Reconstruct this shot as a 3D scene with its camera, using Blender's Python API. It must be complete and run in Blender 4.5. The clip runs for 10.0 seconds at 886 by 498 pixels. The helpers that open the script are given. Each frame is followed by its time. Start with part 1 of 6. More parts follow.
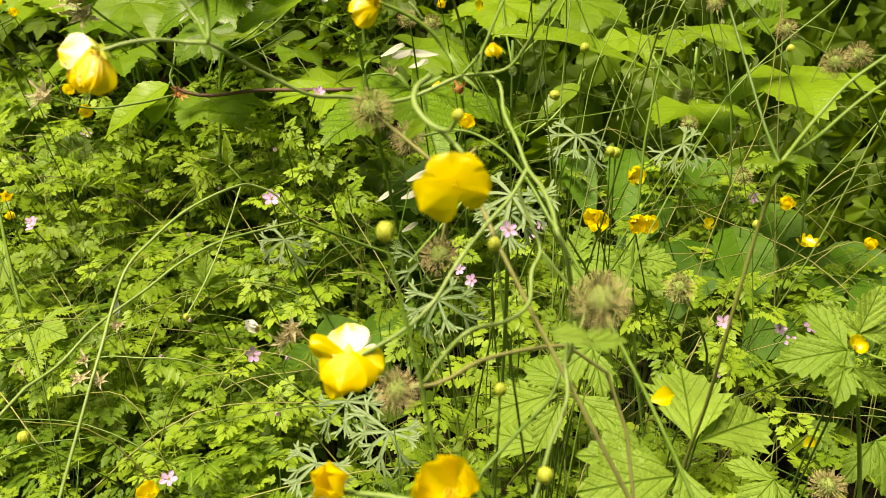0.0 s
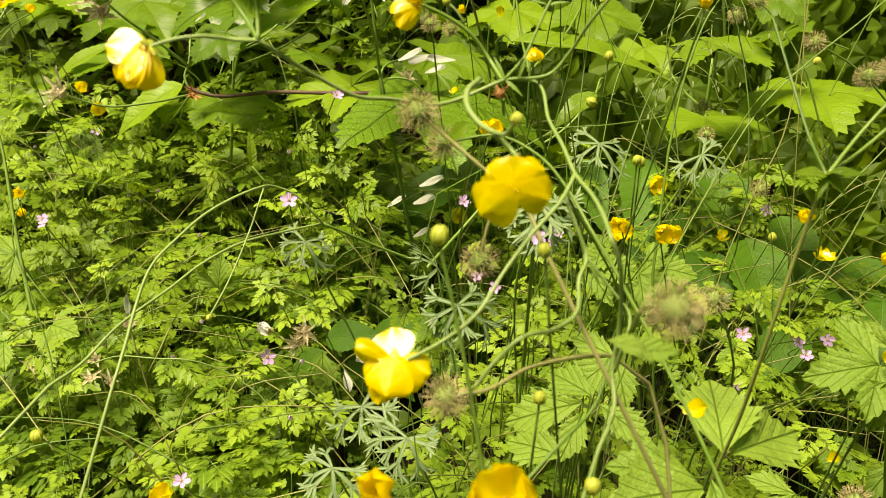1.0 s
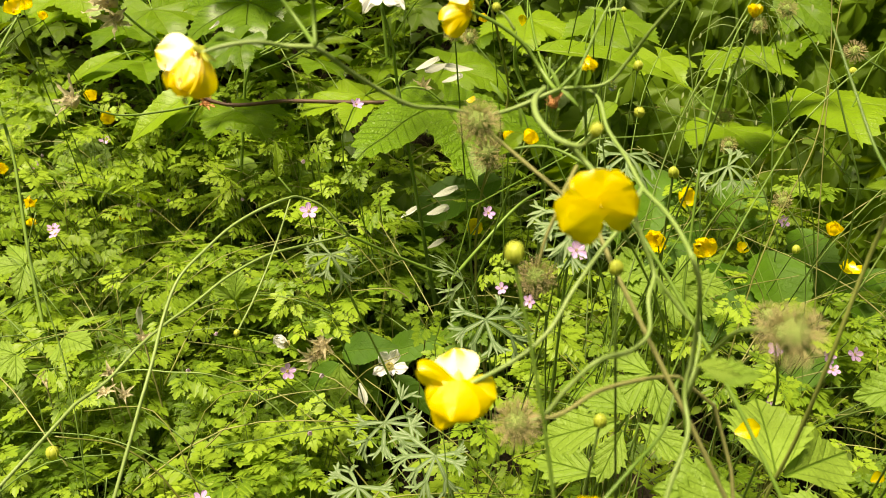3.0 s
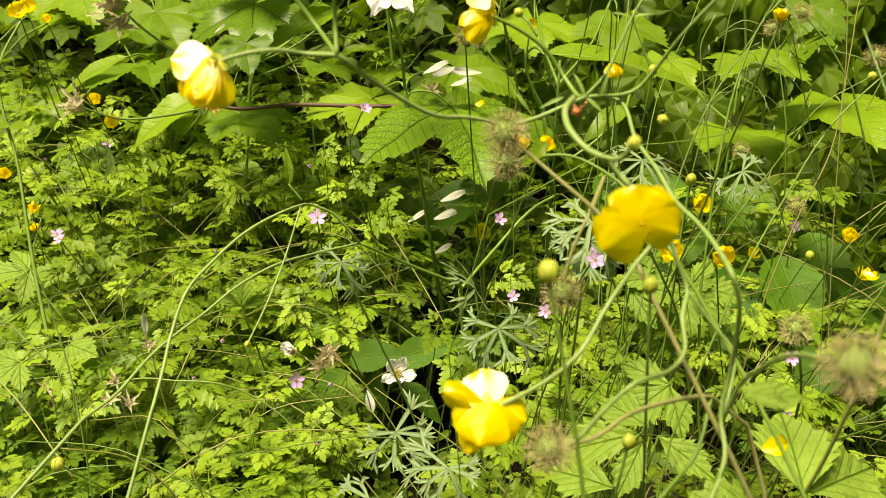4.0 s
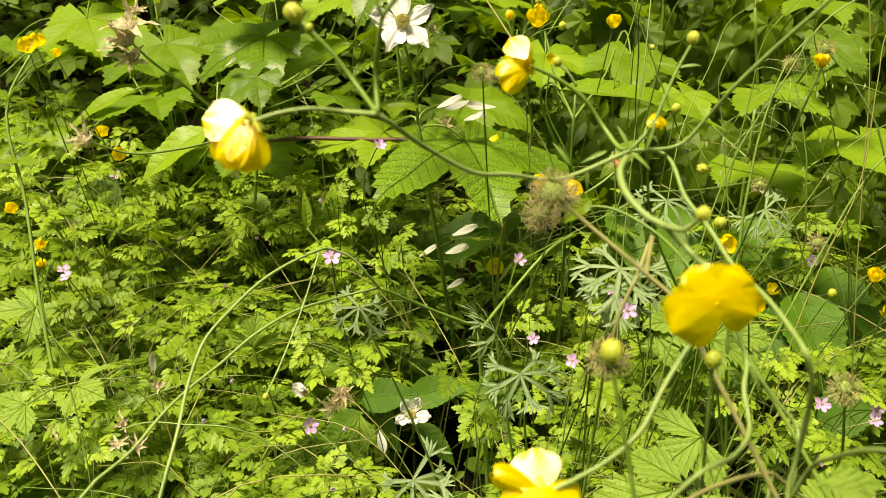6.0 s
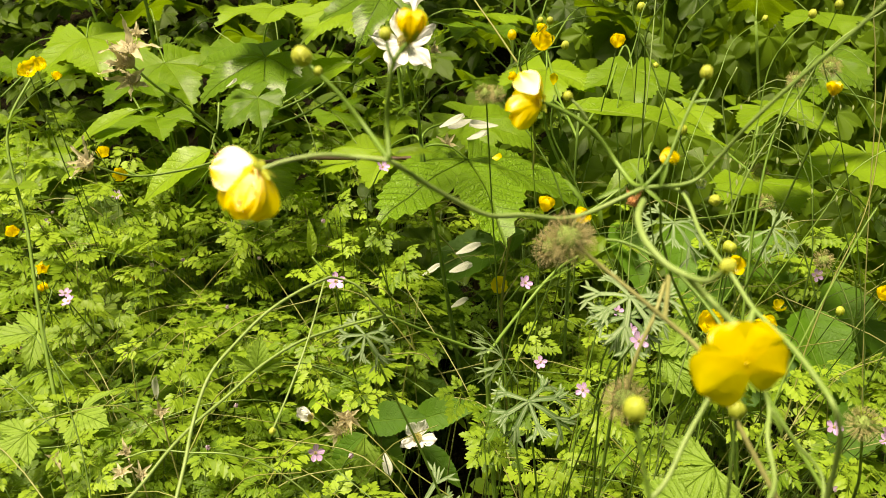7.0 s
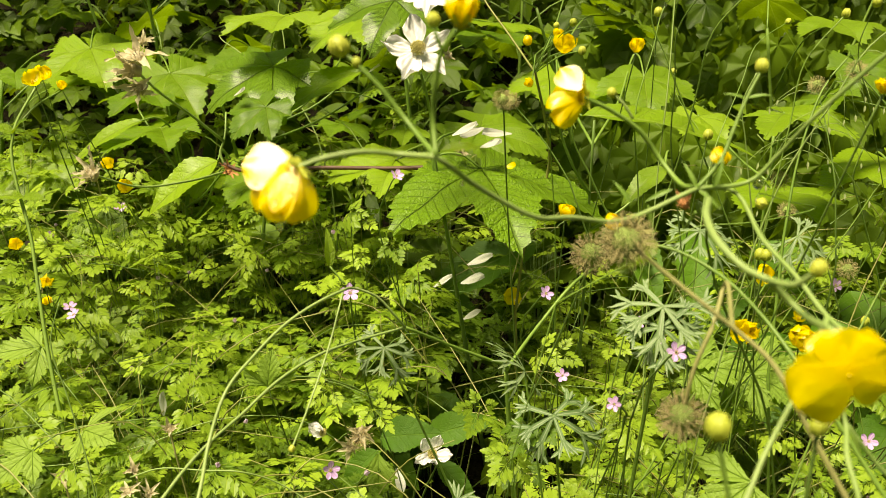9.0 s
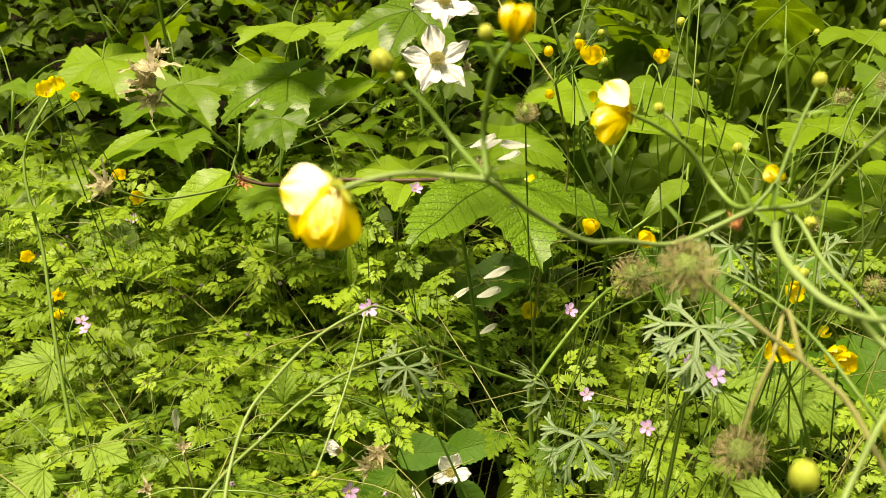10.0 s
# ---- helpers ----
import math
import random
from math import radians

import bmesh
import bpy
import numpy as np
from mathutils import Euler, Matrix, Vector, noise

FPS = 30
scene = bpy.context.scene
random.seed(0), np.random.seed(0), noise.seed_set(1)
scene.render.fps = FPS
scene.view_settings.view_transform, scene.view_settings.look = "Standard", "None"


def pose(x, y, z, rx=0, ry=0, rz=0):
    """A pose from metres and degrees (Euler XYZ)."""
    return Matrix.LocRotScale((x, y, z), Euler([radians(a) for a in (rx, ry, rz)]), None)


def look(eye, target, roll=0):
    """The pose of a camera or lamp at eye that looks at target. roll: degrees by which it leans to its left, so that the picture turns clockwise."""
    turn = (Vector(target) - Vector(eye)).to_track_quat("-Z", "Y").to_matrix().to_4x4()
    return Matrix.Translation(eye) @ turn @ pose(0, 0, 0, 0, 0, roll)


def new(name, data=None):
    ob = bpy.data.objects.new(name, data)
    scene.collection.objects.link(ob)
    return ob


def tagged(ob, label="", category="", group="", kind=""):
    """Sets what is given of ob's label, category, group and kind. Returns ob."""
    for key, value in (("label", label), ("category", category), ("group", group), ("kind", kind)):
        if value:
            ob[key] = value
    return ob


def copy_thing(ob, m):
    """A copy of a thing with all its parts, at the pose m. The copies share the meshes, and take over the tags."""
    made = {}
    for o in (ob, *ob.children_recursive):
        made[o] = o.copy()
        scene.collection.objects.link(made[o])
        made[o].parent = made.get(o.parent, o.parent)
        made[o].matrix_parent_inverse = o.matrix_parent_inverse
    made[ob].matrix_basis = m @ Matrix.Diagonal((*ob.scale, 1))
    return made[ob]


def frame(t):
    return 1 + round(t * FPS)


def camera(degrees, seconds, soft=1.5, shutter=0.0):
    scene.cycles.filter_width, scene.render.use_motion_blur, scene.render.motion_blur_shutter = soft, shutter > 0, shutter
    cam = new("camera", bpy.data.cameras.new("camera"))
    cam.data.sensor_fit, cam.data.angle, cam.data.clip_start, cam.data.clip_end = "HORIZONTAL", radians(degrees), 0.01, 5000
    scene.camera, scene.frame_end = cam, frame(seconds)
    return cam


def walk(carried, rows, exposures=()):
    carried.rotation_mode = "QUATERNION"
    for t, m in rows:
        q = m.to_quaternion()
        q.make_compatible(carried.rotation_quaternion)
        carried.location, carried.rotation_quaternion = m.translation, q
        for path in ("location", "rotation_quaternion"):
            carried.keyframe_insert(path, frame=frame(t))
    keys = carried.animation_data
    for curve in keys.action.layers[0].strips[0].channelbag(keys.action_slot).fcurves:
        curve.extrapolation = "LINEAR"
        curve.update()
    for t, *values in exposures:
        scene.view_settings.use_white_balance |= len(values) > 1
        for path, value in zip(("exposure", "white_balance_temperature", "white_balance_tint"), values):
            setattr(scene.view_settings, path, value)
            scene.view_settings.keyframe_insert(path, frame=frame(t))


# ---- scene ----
# the camera, held in the hand over a flowering bank: seconds, place, yaw, pitch, roll
cam = camera(54.43, 10.0, 0.8)
PATH = [
    (0, 0.0195, 0.0480, 0.5854, 2.18, -15.43, -1.05),
    (0.5, 0.0119, 0.0486, 0.5825, 2.21, -15.23, -0.16),
    (1, 0.0067, 0.0502, 0.5843, 2.01, -15.00, 0.20),
    (1.5, 0.0038, 0.0487, 0.5852, 1.95, -14.84, 0.27),
    (2, 0.0003, 0.0508, 0.5868, 1.94, -14.73, 0.32),
    (2.5, -0.0035, 0.0562, 0.5855, 1.73, -14.46, 0.44),
    (3, -0.0100, 0.0600, 0.5833, 1.80, -14.38, 0.41),
    (4.5, -0.0188, 0.0725, 0.5859, 1.87, -14.12, 0.39),
    (5, -0.0230, 0.0761, 0.5870, 1.94, -13.72, 0.47),
    (5.5, -0.0259, 0.0794, 0.5878, 1.92, -13.20, 0.52),
    (7, -0.0301, 0.0880, 0.5988, 1.92, -12.12, -0.19),
    (7.5, -0.0361, 0.0923, 0.5961, 1.93, -11.99, -0.34),
    (8, -0.0386, 0.0937, 0.5952, 1.91, -11.89, -0.49),
    (8.5, -0.0384, 0.0984, 0.5929, 1.88, -11.69, -0.46),
    (9, -0.0407, 0.1013, 0.5940, 1.91, -11.24, -0.45),
    (9.5, -0.0444, 0.1061, 0.5946, 2.10, -11.00, -0.44),
    (10, -0.0493, 0.1124, 0.5954, 2.34, -10.63, -0.44),
]
walk(cam, [(t, pose(x, y, z, 90 + pitch, 0, yaw) @ pose(0, 0, 0, 0, 0, roll)) for t, x, y, z, yaw, pitch, roll in PATH],
     exposures=[(0, 0.74, 8300, 9), (4, 0.76, 8300, 9), (10, 0.76, 8300, 9)])
cam.data.dof.use_dof, cam.data.dof.focus_distance, cam.data.dof.aperture_fstop = True, 0.56, 28.0

# ---- light: a bright, thinly clouded sky and a soft high sun ----
SUN_FROM = Vector((-0.25, -0.34, 0.90)).normalized()
world = bpy.data.worlds.new("sky")
scene.world = world
world.use_nodes = True
wn = world.node_tree.nodes
sky = wn.new("ShaderNodeTexSky")
sky.sky_type, sky.sun_disc = "NISHITA", False
sky.sun_elevation = math.asin(SUN_FROM.z)
sky.sun_rotation = math.atan2(SUN_FROM.x, SUN_FROM.y)
sky.air_density, sky.dust_density, sky.ozone_density = 0.8, 6.0, 0.6
world.node_tree.links.new(sky.outputs[0], wn["Background"].inputs[0])
wn["Background"].inputs[1].default_value = 0.033
sun_data = bpy.data.lights.new("sun", "SUN")
sun_data.energy, sun_data.angle, sun_data.color = 5.0, radians(22), (1.0, 0.94, 0.82)
sun = new("sun", sun_data)
sun.matrix_basis = look(SUN_FROM * 10, (0, 0, 0))


# ---- materials ----
def nodes_of(name):
    m = bpy.data.materials.new(name)
    m.use_nodes = True
    n = m.node_tree.nodes
    return m, n, m.node_tree.links, n["Principled BSDF"]


def rgb(n, c):
    node = n.new("ShaderNodeRGB")
    node.outputs[0].default_value = (*c, 1)
    return node.outputs[0]


def mixed(n, links, fac, a, b, mode="MIX"):
    node = n.new("ShaderNodeMix")
    node.data_type, node.blend_type = "RGBA", mode
    for socket, value in ((node.inputs[0], fac), (node.inputs[6], a), (node.inputs[7], b)):
        if isinstance(value, (int, float)):
            socket.default_value = value
        elif isinstance(value, tuple):
            socket.default_value = (*value, 1)
        else:
            links.new(value, socket)
    return node.outputs[2]


def mathed(n, links, op, a, b=0.0, clamp=False):
    node = n.new("ShaderNodeMath")
    node.operation, node.use_clamp = op, clamp
    for socket, value in ((node.inputs[0], a), (node.inputs[1], b)):
        if isinstance(value, (int, float)):
            socket.default_value = value
        else:
            links.new(value, socket)
    return node.outputs[0]


def noised(n, links, scale, detail=3.0, coords="Object"):
    t = n.new("ShaderNodeTexCoord")
    node = n.new("ShaderNodeTexNoise")
    node.inputs["Scale"].default_value, node.inputs["Detail"].default_value = scale, detail
    links.new(t.outputs[coords], node.inputs["Vector"])
    return node.outputs[0]


def ramped(n, links, value, low, high):
    node = n.new("ShaderNodeMapRange")
    node.inputs[1].default_value, node.inputs[2].default_value = low, high
    links.new(value, node.inputs[0])
    return node.outputs[0]


def random_of(n):
    return n.new("ShaderNodeObjectInfo").outputs["Random"]


def leaf_material(name, dark, light, vein, rough=0.45, through_light=0.35, ribs=220.0, rib_width=0.10, main_width=0.0006, bump=0.35, spots=0.0, island=False, grain=55.0, wrinkle=0.0, relief=0.0012, wet=0.0, slope=0.75):
    """A blade: two greens varied from leaf to leaf and in blotches, paler veins that follow its lobes, light that shines through."""
    m, n, links, p = nodes_of(name)
    who = n.new("ShaderNodeNewGeometry").outputs["Random Per Island"] if island else random_of(n)
    blotch = ramped(n, links, noised(n, links, grain), 0.3, 0.7)
    base = mixed(n, links, who, dark, light)
    base = mixed(n, links, mathed(n, links, "MULTIPLY", blotch, 0.35), base, light)
    along, across = n.new("ShaderNodeAttribute"), n.new("ShaderNodeAttribute")
    along.attribute_name, across.attribute_name = "along", "across"
    slant = mathed(n, links, "SUBTRACT", along.outputs["Fac"], mathed(n, links, "MULTIPLY", across.outputs["Fac"], slope))
    wave = mathed(n, links, "FRACT", mathed(n, links, "MULTIPLY", slant, ribs))
    gap = mathed(n, links, "ABSOLUTE", mathed(n, links, "SUBTRACT", wave, 0.5))
    side = mathed(n, links, "SUBTRACT", 1.0, mathed(n, links, "DIVIDE", gap, rib_width), clamp=True)
    main = mathed(n, links, "SUBTRACT", 1.0, mathed(n, links, "DIVIDE", across.outputs["Fac"], main_width), clamp=True)
    ribbed = mathed(n, links, "MAXIMUM", mathed(n, links, "MULTIPLY", side, 0.65), main)
    colour = mixed(n, links, ribbed, base, vein)
    if spots:
        worn = ramped(n, links, noised(n, links, grain * 3, 2.0), 0.70, 0.74)
        colour = mixed(n, links, mathed(n, links, "MULTIPLY", worn, spots), colour, (0.20, 0.13, 0.03))
    links.new(colour, p.inputs["Base Color"])
    p.inputs["Roughness"].default_value = rough
    p.inputs["Specular IOR Level"].default_value = 0.26
    p.inputs["Coat Weight"].default_value, p.inputs["Coat Roughness"].default_value = wet, 0.30
    bumped = n.new("ShaderNodeBump")
    bumped.inputs["Strength"].default_value, bumped.inputs["Distance"].default_value = bump, relief
    pillow = mathed(n, links, "MULTIPLY", gap, 0.6)
    height = mathed(n, links, "ADD", mathed(n, links, "SUBTRACT", pillow, ribbed), mathed(n, links, "MULTIPLY", noised(n, links, grain * 7, 2.0), 0.7))
    cells = n.new("ShaderNodeTexVoronoi")
    cells.feature = "DISTANCE_TO_EDGE"
    cells.inputs["Scale"].default_value = grain * 5
    links.new(n.new("ShaderNodeTexCoord").outputs["Object"], cells.inputs["Vector"])
    height = mathed(n, links, "ADD", height, mathed(n, links, "MULTIPLY", mathed(n, links, "MINIMUM", cells.outputs["Distance"], 0.25), wrinkle * 6))
    links.new(height, bumped.inputs["Height"])
    links.new(bumped.outputs[0], p.inputs["Normal"])
    shine = n.new("ShaderNodeBsdfTranslucent")
    links.new(mixed(n, links, 0.55, colour, (0.30, 0.45, 0.012), "MIX"), shine.inputs[0])
    both = n.new("ShaderNodeMixShader")
    both.inputs[0].default_value = through_light
    links.new(p.outputs[0], both.inputs[1])
    links.new(shine.outputs[0], both.inputs[2])
    links.new(both.outputs[0], n["Material Output"].inputs[0])
    return m


def plain_material(name, a, b, rough=0.5, scale=90.0, through_light=0.0, bump=0.2, coat=0.0, glow_through=None, coat_rough=0.25, gloss=0.5):
    """Stems, petals, seed heads: two colours in fine blotches, varied from piece to piece."""
    m, n, links, p = nodes_of(name)
    blotch = ramped(n, links, noised(n, links, scale, 4.0), 0.3, 0.7)
    colour = mixed(n, links, mathed(n, links, "MULTIPLY", mathed(n, links, "ADD", blotch, random_of(n)), 0.5), a, b)
    links.new(colour, p.inputs["Base Color"])
    p.inputs["Roughness"].default_value = rough
    p.inputs["Specular IOR Level"].default_value = gloss
    p.inputs["Coat Weight"].default_value, p.inputs["Coat Roughness"].default_value = coat, coat_rough
    bumped = n.new("ShaderNodeBump")
    bumped.inputs["Strength"].default_value, bumped.inputs["Distance"].default_value = bump, 0.0006
    links.new(noised(n, links, scale * 6, 3.0), bumped.inputs["Height"])
    links.new(bumped.outputs[0], p.inputs["Normal"])
    if through_light:
        shine = n.new("ShaderNodeBsdfTranslucent")
        if glow_through is None:
            links.new(colour, shine.inputs[0])
        else:
            shine.inputs[0].default_value = (*glow_through, 1)
        both = n.new("ShaderNodeMixShader")
        both.inputs[0].default_value = through_light
        links.new(p.outputs[0], both.inputs[1])
        links.new(shine.outputs[0], both.inputs[2])
        links.new(both.outputs[0], n["Material Output"].inputs[0])
    return m


def streaked_material(name, ground, streak, rough=0.5, count=900.0, through_light=0.3):
    """Petals with fine lines along them."""
    m, n, links, p = nodes_of(name)
    across = n.new("ShaderNodeAttribute")
    across.attribute_name = "across"
    wave = mathed(n, links, "FRACT", mathed(n, links, "MULTIPLY", across.outputs["Fac"], count))
    line = mathed(n, links, "LESS_THAN", wave, 0.22)
    colour = mixed(n, links, mathed(n, links, "MULTIPLY", line, 0.55), mixed(n, links, random_of(n), ground, tuple(min(1, c * 1.2) for c in ground)), streak)
    links.new(colour, p.inputs["Base Color"])
    p.inputs["Roughness"].default_value = rough
    shine = n.new("ShaderNodeBsdfTranslucent")
    links.new(colour, shine.inputs[0])
    both = n.new("ShaderNodeMixShader")
    both.inputs[0].default_value = through_light
    links.new(p.outputs[0], both.inputs[1])
    links.new(shine.outputs[0], both.inputs[2])
    links.new(both.outputs[0], n["Material Output"].inputs[0])
    return m


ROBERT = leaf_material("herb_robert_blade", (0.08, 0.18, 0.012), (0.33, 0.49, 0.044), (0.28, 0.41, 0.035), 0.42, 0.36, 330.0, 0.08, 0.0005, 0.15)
# darker copy of the blade above: the carpet's inner shade put into the colour
ROBERT_SHADE_TONE = leaf_material("herb_robert_shade_tone_blade", (0.055, 0.13, 0.010), (0.15, 0.26, 0.016), (0.14, 0.24, 0.03), 0.45, 0.36, 330.0, 0.08, 0.0005, 0.3)
THIMBLE = leaf_material("thimbleberry_blade", (0.075, 0.175, 0.008), (0.25, 0.41, 0.020), (0.29, 0.43, 0.06), 0.38, 0.38, 8.0, 0.040, 0.009, 0.6, 0.1, False, 5.0, 0.17, 0.0018, 0.18)
WET = leaf_material("wet_thimbleberry_blade", (0.11, 0.24, 0.010), (0.18, 0.34, 0.016), (0.15, 0.27, 0.02), 0.32, 0.34, 11.0, 0.040, 0.010, 0.9, 0.0, False, 6.0, 0.22, 0.0026, 0.40)
GEUM = leaf_material("avens_blade", (0.17, 0.30, 0.034), (0.26, 0.40, 0.058), (0.10, 0.20, 0.020), 0.46, 0.30, 4.6, 0.055, 0.014, 0.6, 0.0, False, 4.0, 0.03, 0.0016, 0.0, 1.9)
CUT = leaf_material("cut_leaf_blade", (0.12, 0.21, 0.075), (0.22, 0.32, 0.14), (0.34, 0.42, 0.24), 0.50, 0.22, 0.5, 0.001, 0.010, 0.2, 0.0, False, 6.0)
OVATE = leaf_material("ovate_blade", (0.035, 0.105, 0.006), (0.085, 0.20, 0.012), (0.13, 0.24, 0.03), 0.55, 0.30, 8.0, 0.035, 0.010, 0.6, 0.2, False, 5.0, 0.15)
BACK_LEAF = leaf_material("shrub_blade", (0.014, 0.040, 0.004), (0.13, 0.23, 0.012), (0.13, 0.21, 0.03), 0.40, 0.32, 150.0, 0.08, 0.0008, 0.3, 0.2, True, 40.0)
UNDER_LEAF = leaf_material("undergrowth_blade", (0.06, 0.12, 0.008), (0.17, 0.28, 0.015), (0.20, 0.30, 0.04), 0.50, 0.34, 150.0, 0.08, 0.0008, 0.2, 0.2, True, 40.0)
GRASS = leaf_material("grass_blade", (0.06, 0.13, 0.015), (0.17, 0.28, 0.03), (0.22, 0.32, 0.08), 0.42, 0.3, 8.0, 0.02, 0.0004, 0.2, 0.0, True)
STEM = plain_material("green_stem", (0.13, 0.25, 0.030), (0.23, 0.37, 0.065), 0.45, 120.0, 0.15)
STEM_DARK = plain_material("dark_green_stem", (0.08, 0.16, 0.025), (0.17, 0.28, 0.055), 0.45, 120.0, 0.1)
STEM_PALE = plain_material("pale_green_stem", (0.22, 0.35, 0.075), (0.33, 0.45, 0.15), 0.5, 120.0, 0.15)
STEM_RED = plain_material("reddish_stem", (0.20, 0.20, 0.05), (0.26, 0.30, 0.07), 0.5, 60.0)
STEM_TAN = plain_material("tan_stem", (0.26, 0.28, 0.08), (0.37, 0.36, 0.14), 0.55, 120.0, 0.1)
STEM_OLIVE = plain_material("olive_stem", (0.24, 0.29, 0.06), (0.33, 0.38, 0.10), 0.5, 60.0, 0.1)
SPIKE = plain_material("grass_spikelet", (0.46, 0.56, 0.22), (0.62, 0.70, 0.38), 0.6, 300.0, 0.3)
BARK = plain_material("cane_bark", (0.05, 0.025, 0.015), (0.15, 0.08, 0.05), 0.6, 150.0, 0.0, 0.6)
YELLOW = plain_material("buttercup_petal", (0.98, 0.75, 0.003), (1.0, 0.85, 0.008), 0.30, 5.0, 0.50, 0.25, 1.0, (1.0, 0.86, 0.004), 0.26, 1.0)
STAMEN = plain_material("stamens", (0.80, 0.58, 0.02), (0.92, 0.74, 0.05), 0.6, 700.0, 0.1, 0.5)
BUD_GREEN = plain_material("bud_scale", (0.44, 0.54, 0.06), (0.62, 0.66, 0.10), 0.4, 4.0, 0.25, 0.2)
PINK = streaked_material("pink_petal", (0.55, 0.34, 0.66), (0.84, 0.68, 0.87), 0.5, 700.0)
PALE_PINK = streaked_material("faded_pink_petal", (0.62, 0.50, 0.60), (0.45, 0.34, 0.42), 0.5, 700.0)
WHITE = streaked_material("white_petal", (0.80, 0.80, 0.78), (0.62, 0.62, 0.58), 0.45, 24.0, 0.3)
WILTED = streaked_material("wilted_white_petal", (0.60, 0.62, 0.55), (0.44, 0.47, 0.38), 0.4, 24.0, 0.35)
CENTRE = plain_material("pale_yellow_centre", (0.50, 0.46, 0.10), (0.66, 0.60, 0.22), 0.7, 600.0, 0.1, 0.6)
BURR = plain_material("burr_core", (0.24, 0.38, 0.07), (0.34, 0.42, 0.12), 0.7, 500.0, 0.0, 0.6)
HOOK = plain_material("burr_hook", (0.50, 0.48, 0.19), (0.60, 0.47, 0.25), 0.55, 300.0, 0.15)
DRY = plain_material("dry_calyx", (0.48, 0.42, 0.23), (0.78, 0.71, 0.48), 0.75, 3.0, 0.40, 0.3)
RUST = plain_material("withered_calyx", (0.52, 0.22, 0.07), (0.66, 0.36, 0.15), 0.7, 400.0, 0.15, 0.5)


def soil_material():
    m, n, links, p = nodes_of("woodland_soil")
    coarse = ramped(n, links, noised(n, links, 9.0, 6.0), 0.3, 0.7)
    fine = ramped(n, links, noised(n, links, 90.0, 5.0), 0.35, 0.7)
    colour = mixed(n, links, fine, mixed(n, links, coarse, (0.010, 0.008, 0.005), (0.022, 0.018, 0.010)), (0.040, 0.032, 0.018))
    links.new(colour, p.inputs["Base Color"])
    p.inputs["Roughness"].default_value, p.inputs["Specular IOR Level"].default_value = 0.95, 0.08
    bumped = n.new("ShaderNodeBump")
    bumped.inputs["Strength"].default_value, bumped.inputs["Distance"].default_value = 0.8, 0.01
    links.new(mathed(n, links, "ADD", coarse, fine), bumped.inputs["Height"])
    links.new(bumped.outputs[0], p.inputs["Normal"])
    return m


def water_material():
    m, n, links, p = nodes_of("water_drop")
    p.inputs["Transmission Weight"].default_value, p.inputs["Roughness"].default_value, p.inputs["IOR"].default_value = 1.0, 0.02, 1.33
    return m


SOIL, WATER = soil_material(), water_material()


# ---- meshes ----
class Shape:
    """Gathers faces with the two leaf co-ordinates along and across, then becomes one mesh."""

    def __init__(self):
        self.v, self.f, self.a, self.c = [], [], [], []

    def add(self, verts, faces, along=None, across=None):
        k = len(self.v)
        self.v += [tuple(p) for p in verts]
        self.a += list(along) if along is not None else [0.0] * len(verts)
        self.c += list(across) if across is not None else [1.0] * len(verts)
        self.f += [tuple(i + k for i in face) for face in faces]
        return self

    def moved(self, m):
        self.v = [tuple(m @ Vector(p)) for p in self.v]
        return self

    def join(self, other, m):
        return self.add([m @ Vector(p) for p in other.v], other.f, other.a, other.c)

    def mesh(self, name, *materials):
        data = bpy.data.meshes.new(name)
        data.from_pydata(self.v, [], self.f)
        for key, values in (("along", self.a), ("across", self.c)):
            data.attributes.new(key, "FLOAT", "POINT").data.foreach_set("value", values)
        data.polygons.foreach_set("use_smooth", [True] * len(data.polygons))
        for m in materials:
            data.materials.append(m)
        return data


def glide(points, steps=6):
    """A smooth line through a few points, its bends fitted to the gaps between them."""
    p = [Vector(q) for q in points]
    gaps = [max((b - a).length, 1e-6) for a, b in zip(p, p[1:])]
    slopes = [(b - a) / g for a, b, g in zip(p, p[1:], gaps)]
    tangents = [slopes[0]] + [(slopes[k - 1] * gaps[k] + slopes[k] * gaps[k - 1]) / (gaps[k - 1] + gaps[k]) for k in range(1, len(slopes))] + [slopes[-1]]
    out = []
    for k, g in enumerate(gaps):
        for s in range(steps):
            t = s / steps
            out.append((2 * t ** 3 - 3 * t * t + 1) * p[k] + (t ** 3 - 2 * t * t + t) * g * tangents[k] + (3 * t * t - 2 * t ** 3) * p[k + 1] + (t ** 3 - t * t) * g * tangents[k + 1])
    return out + [p[-1]]


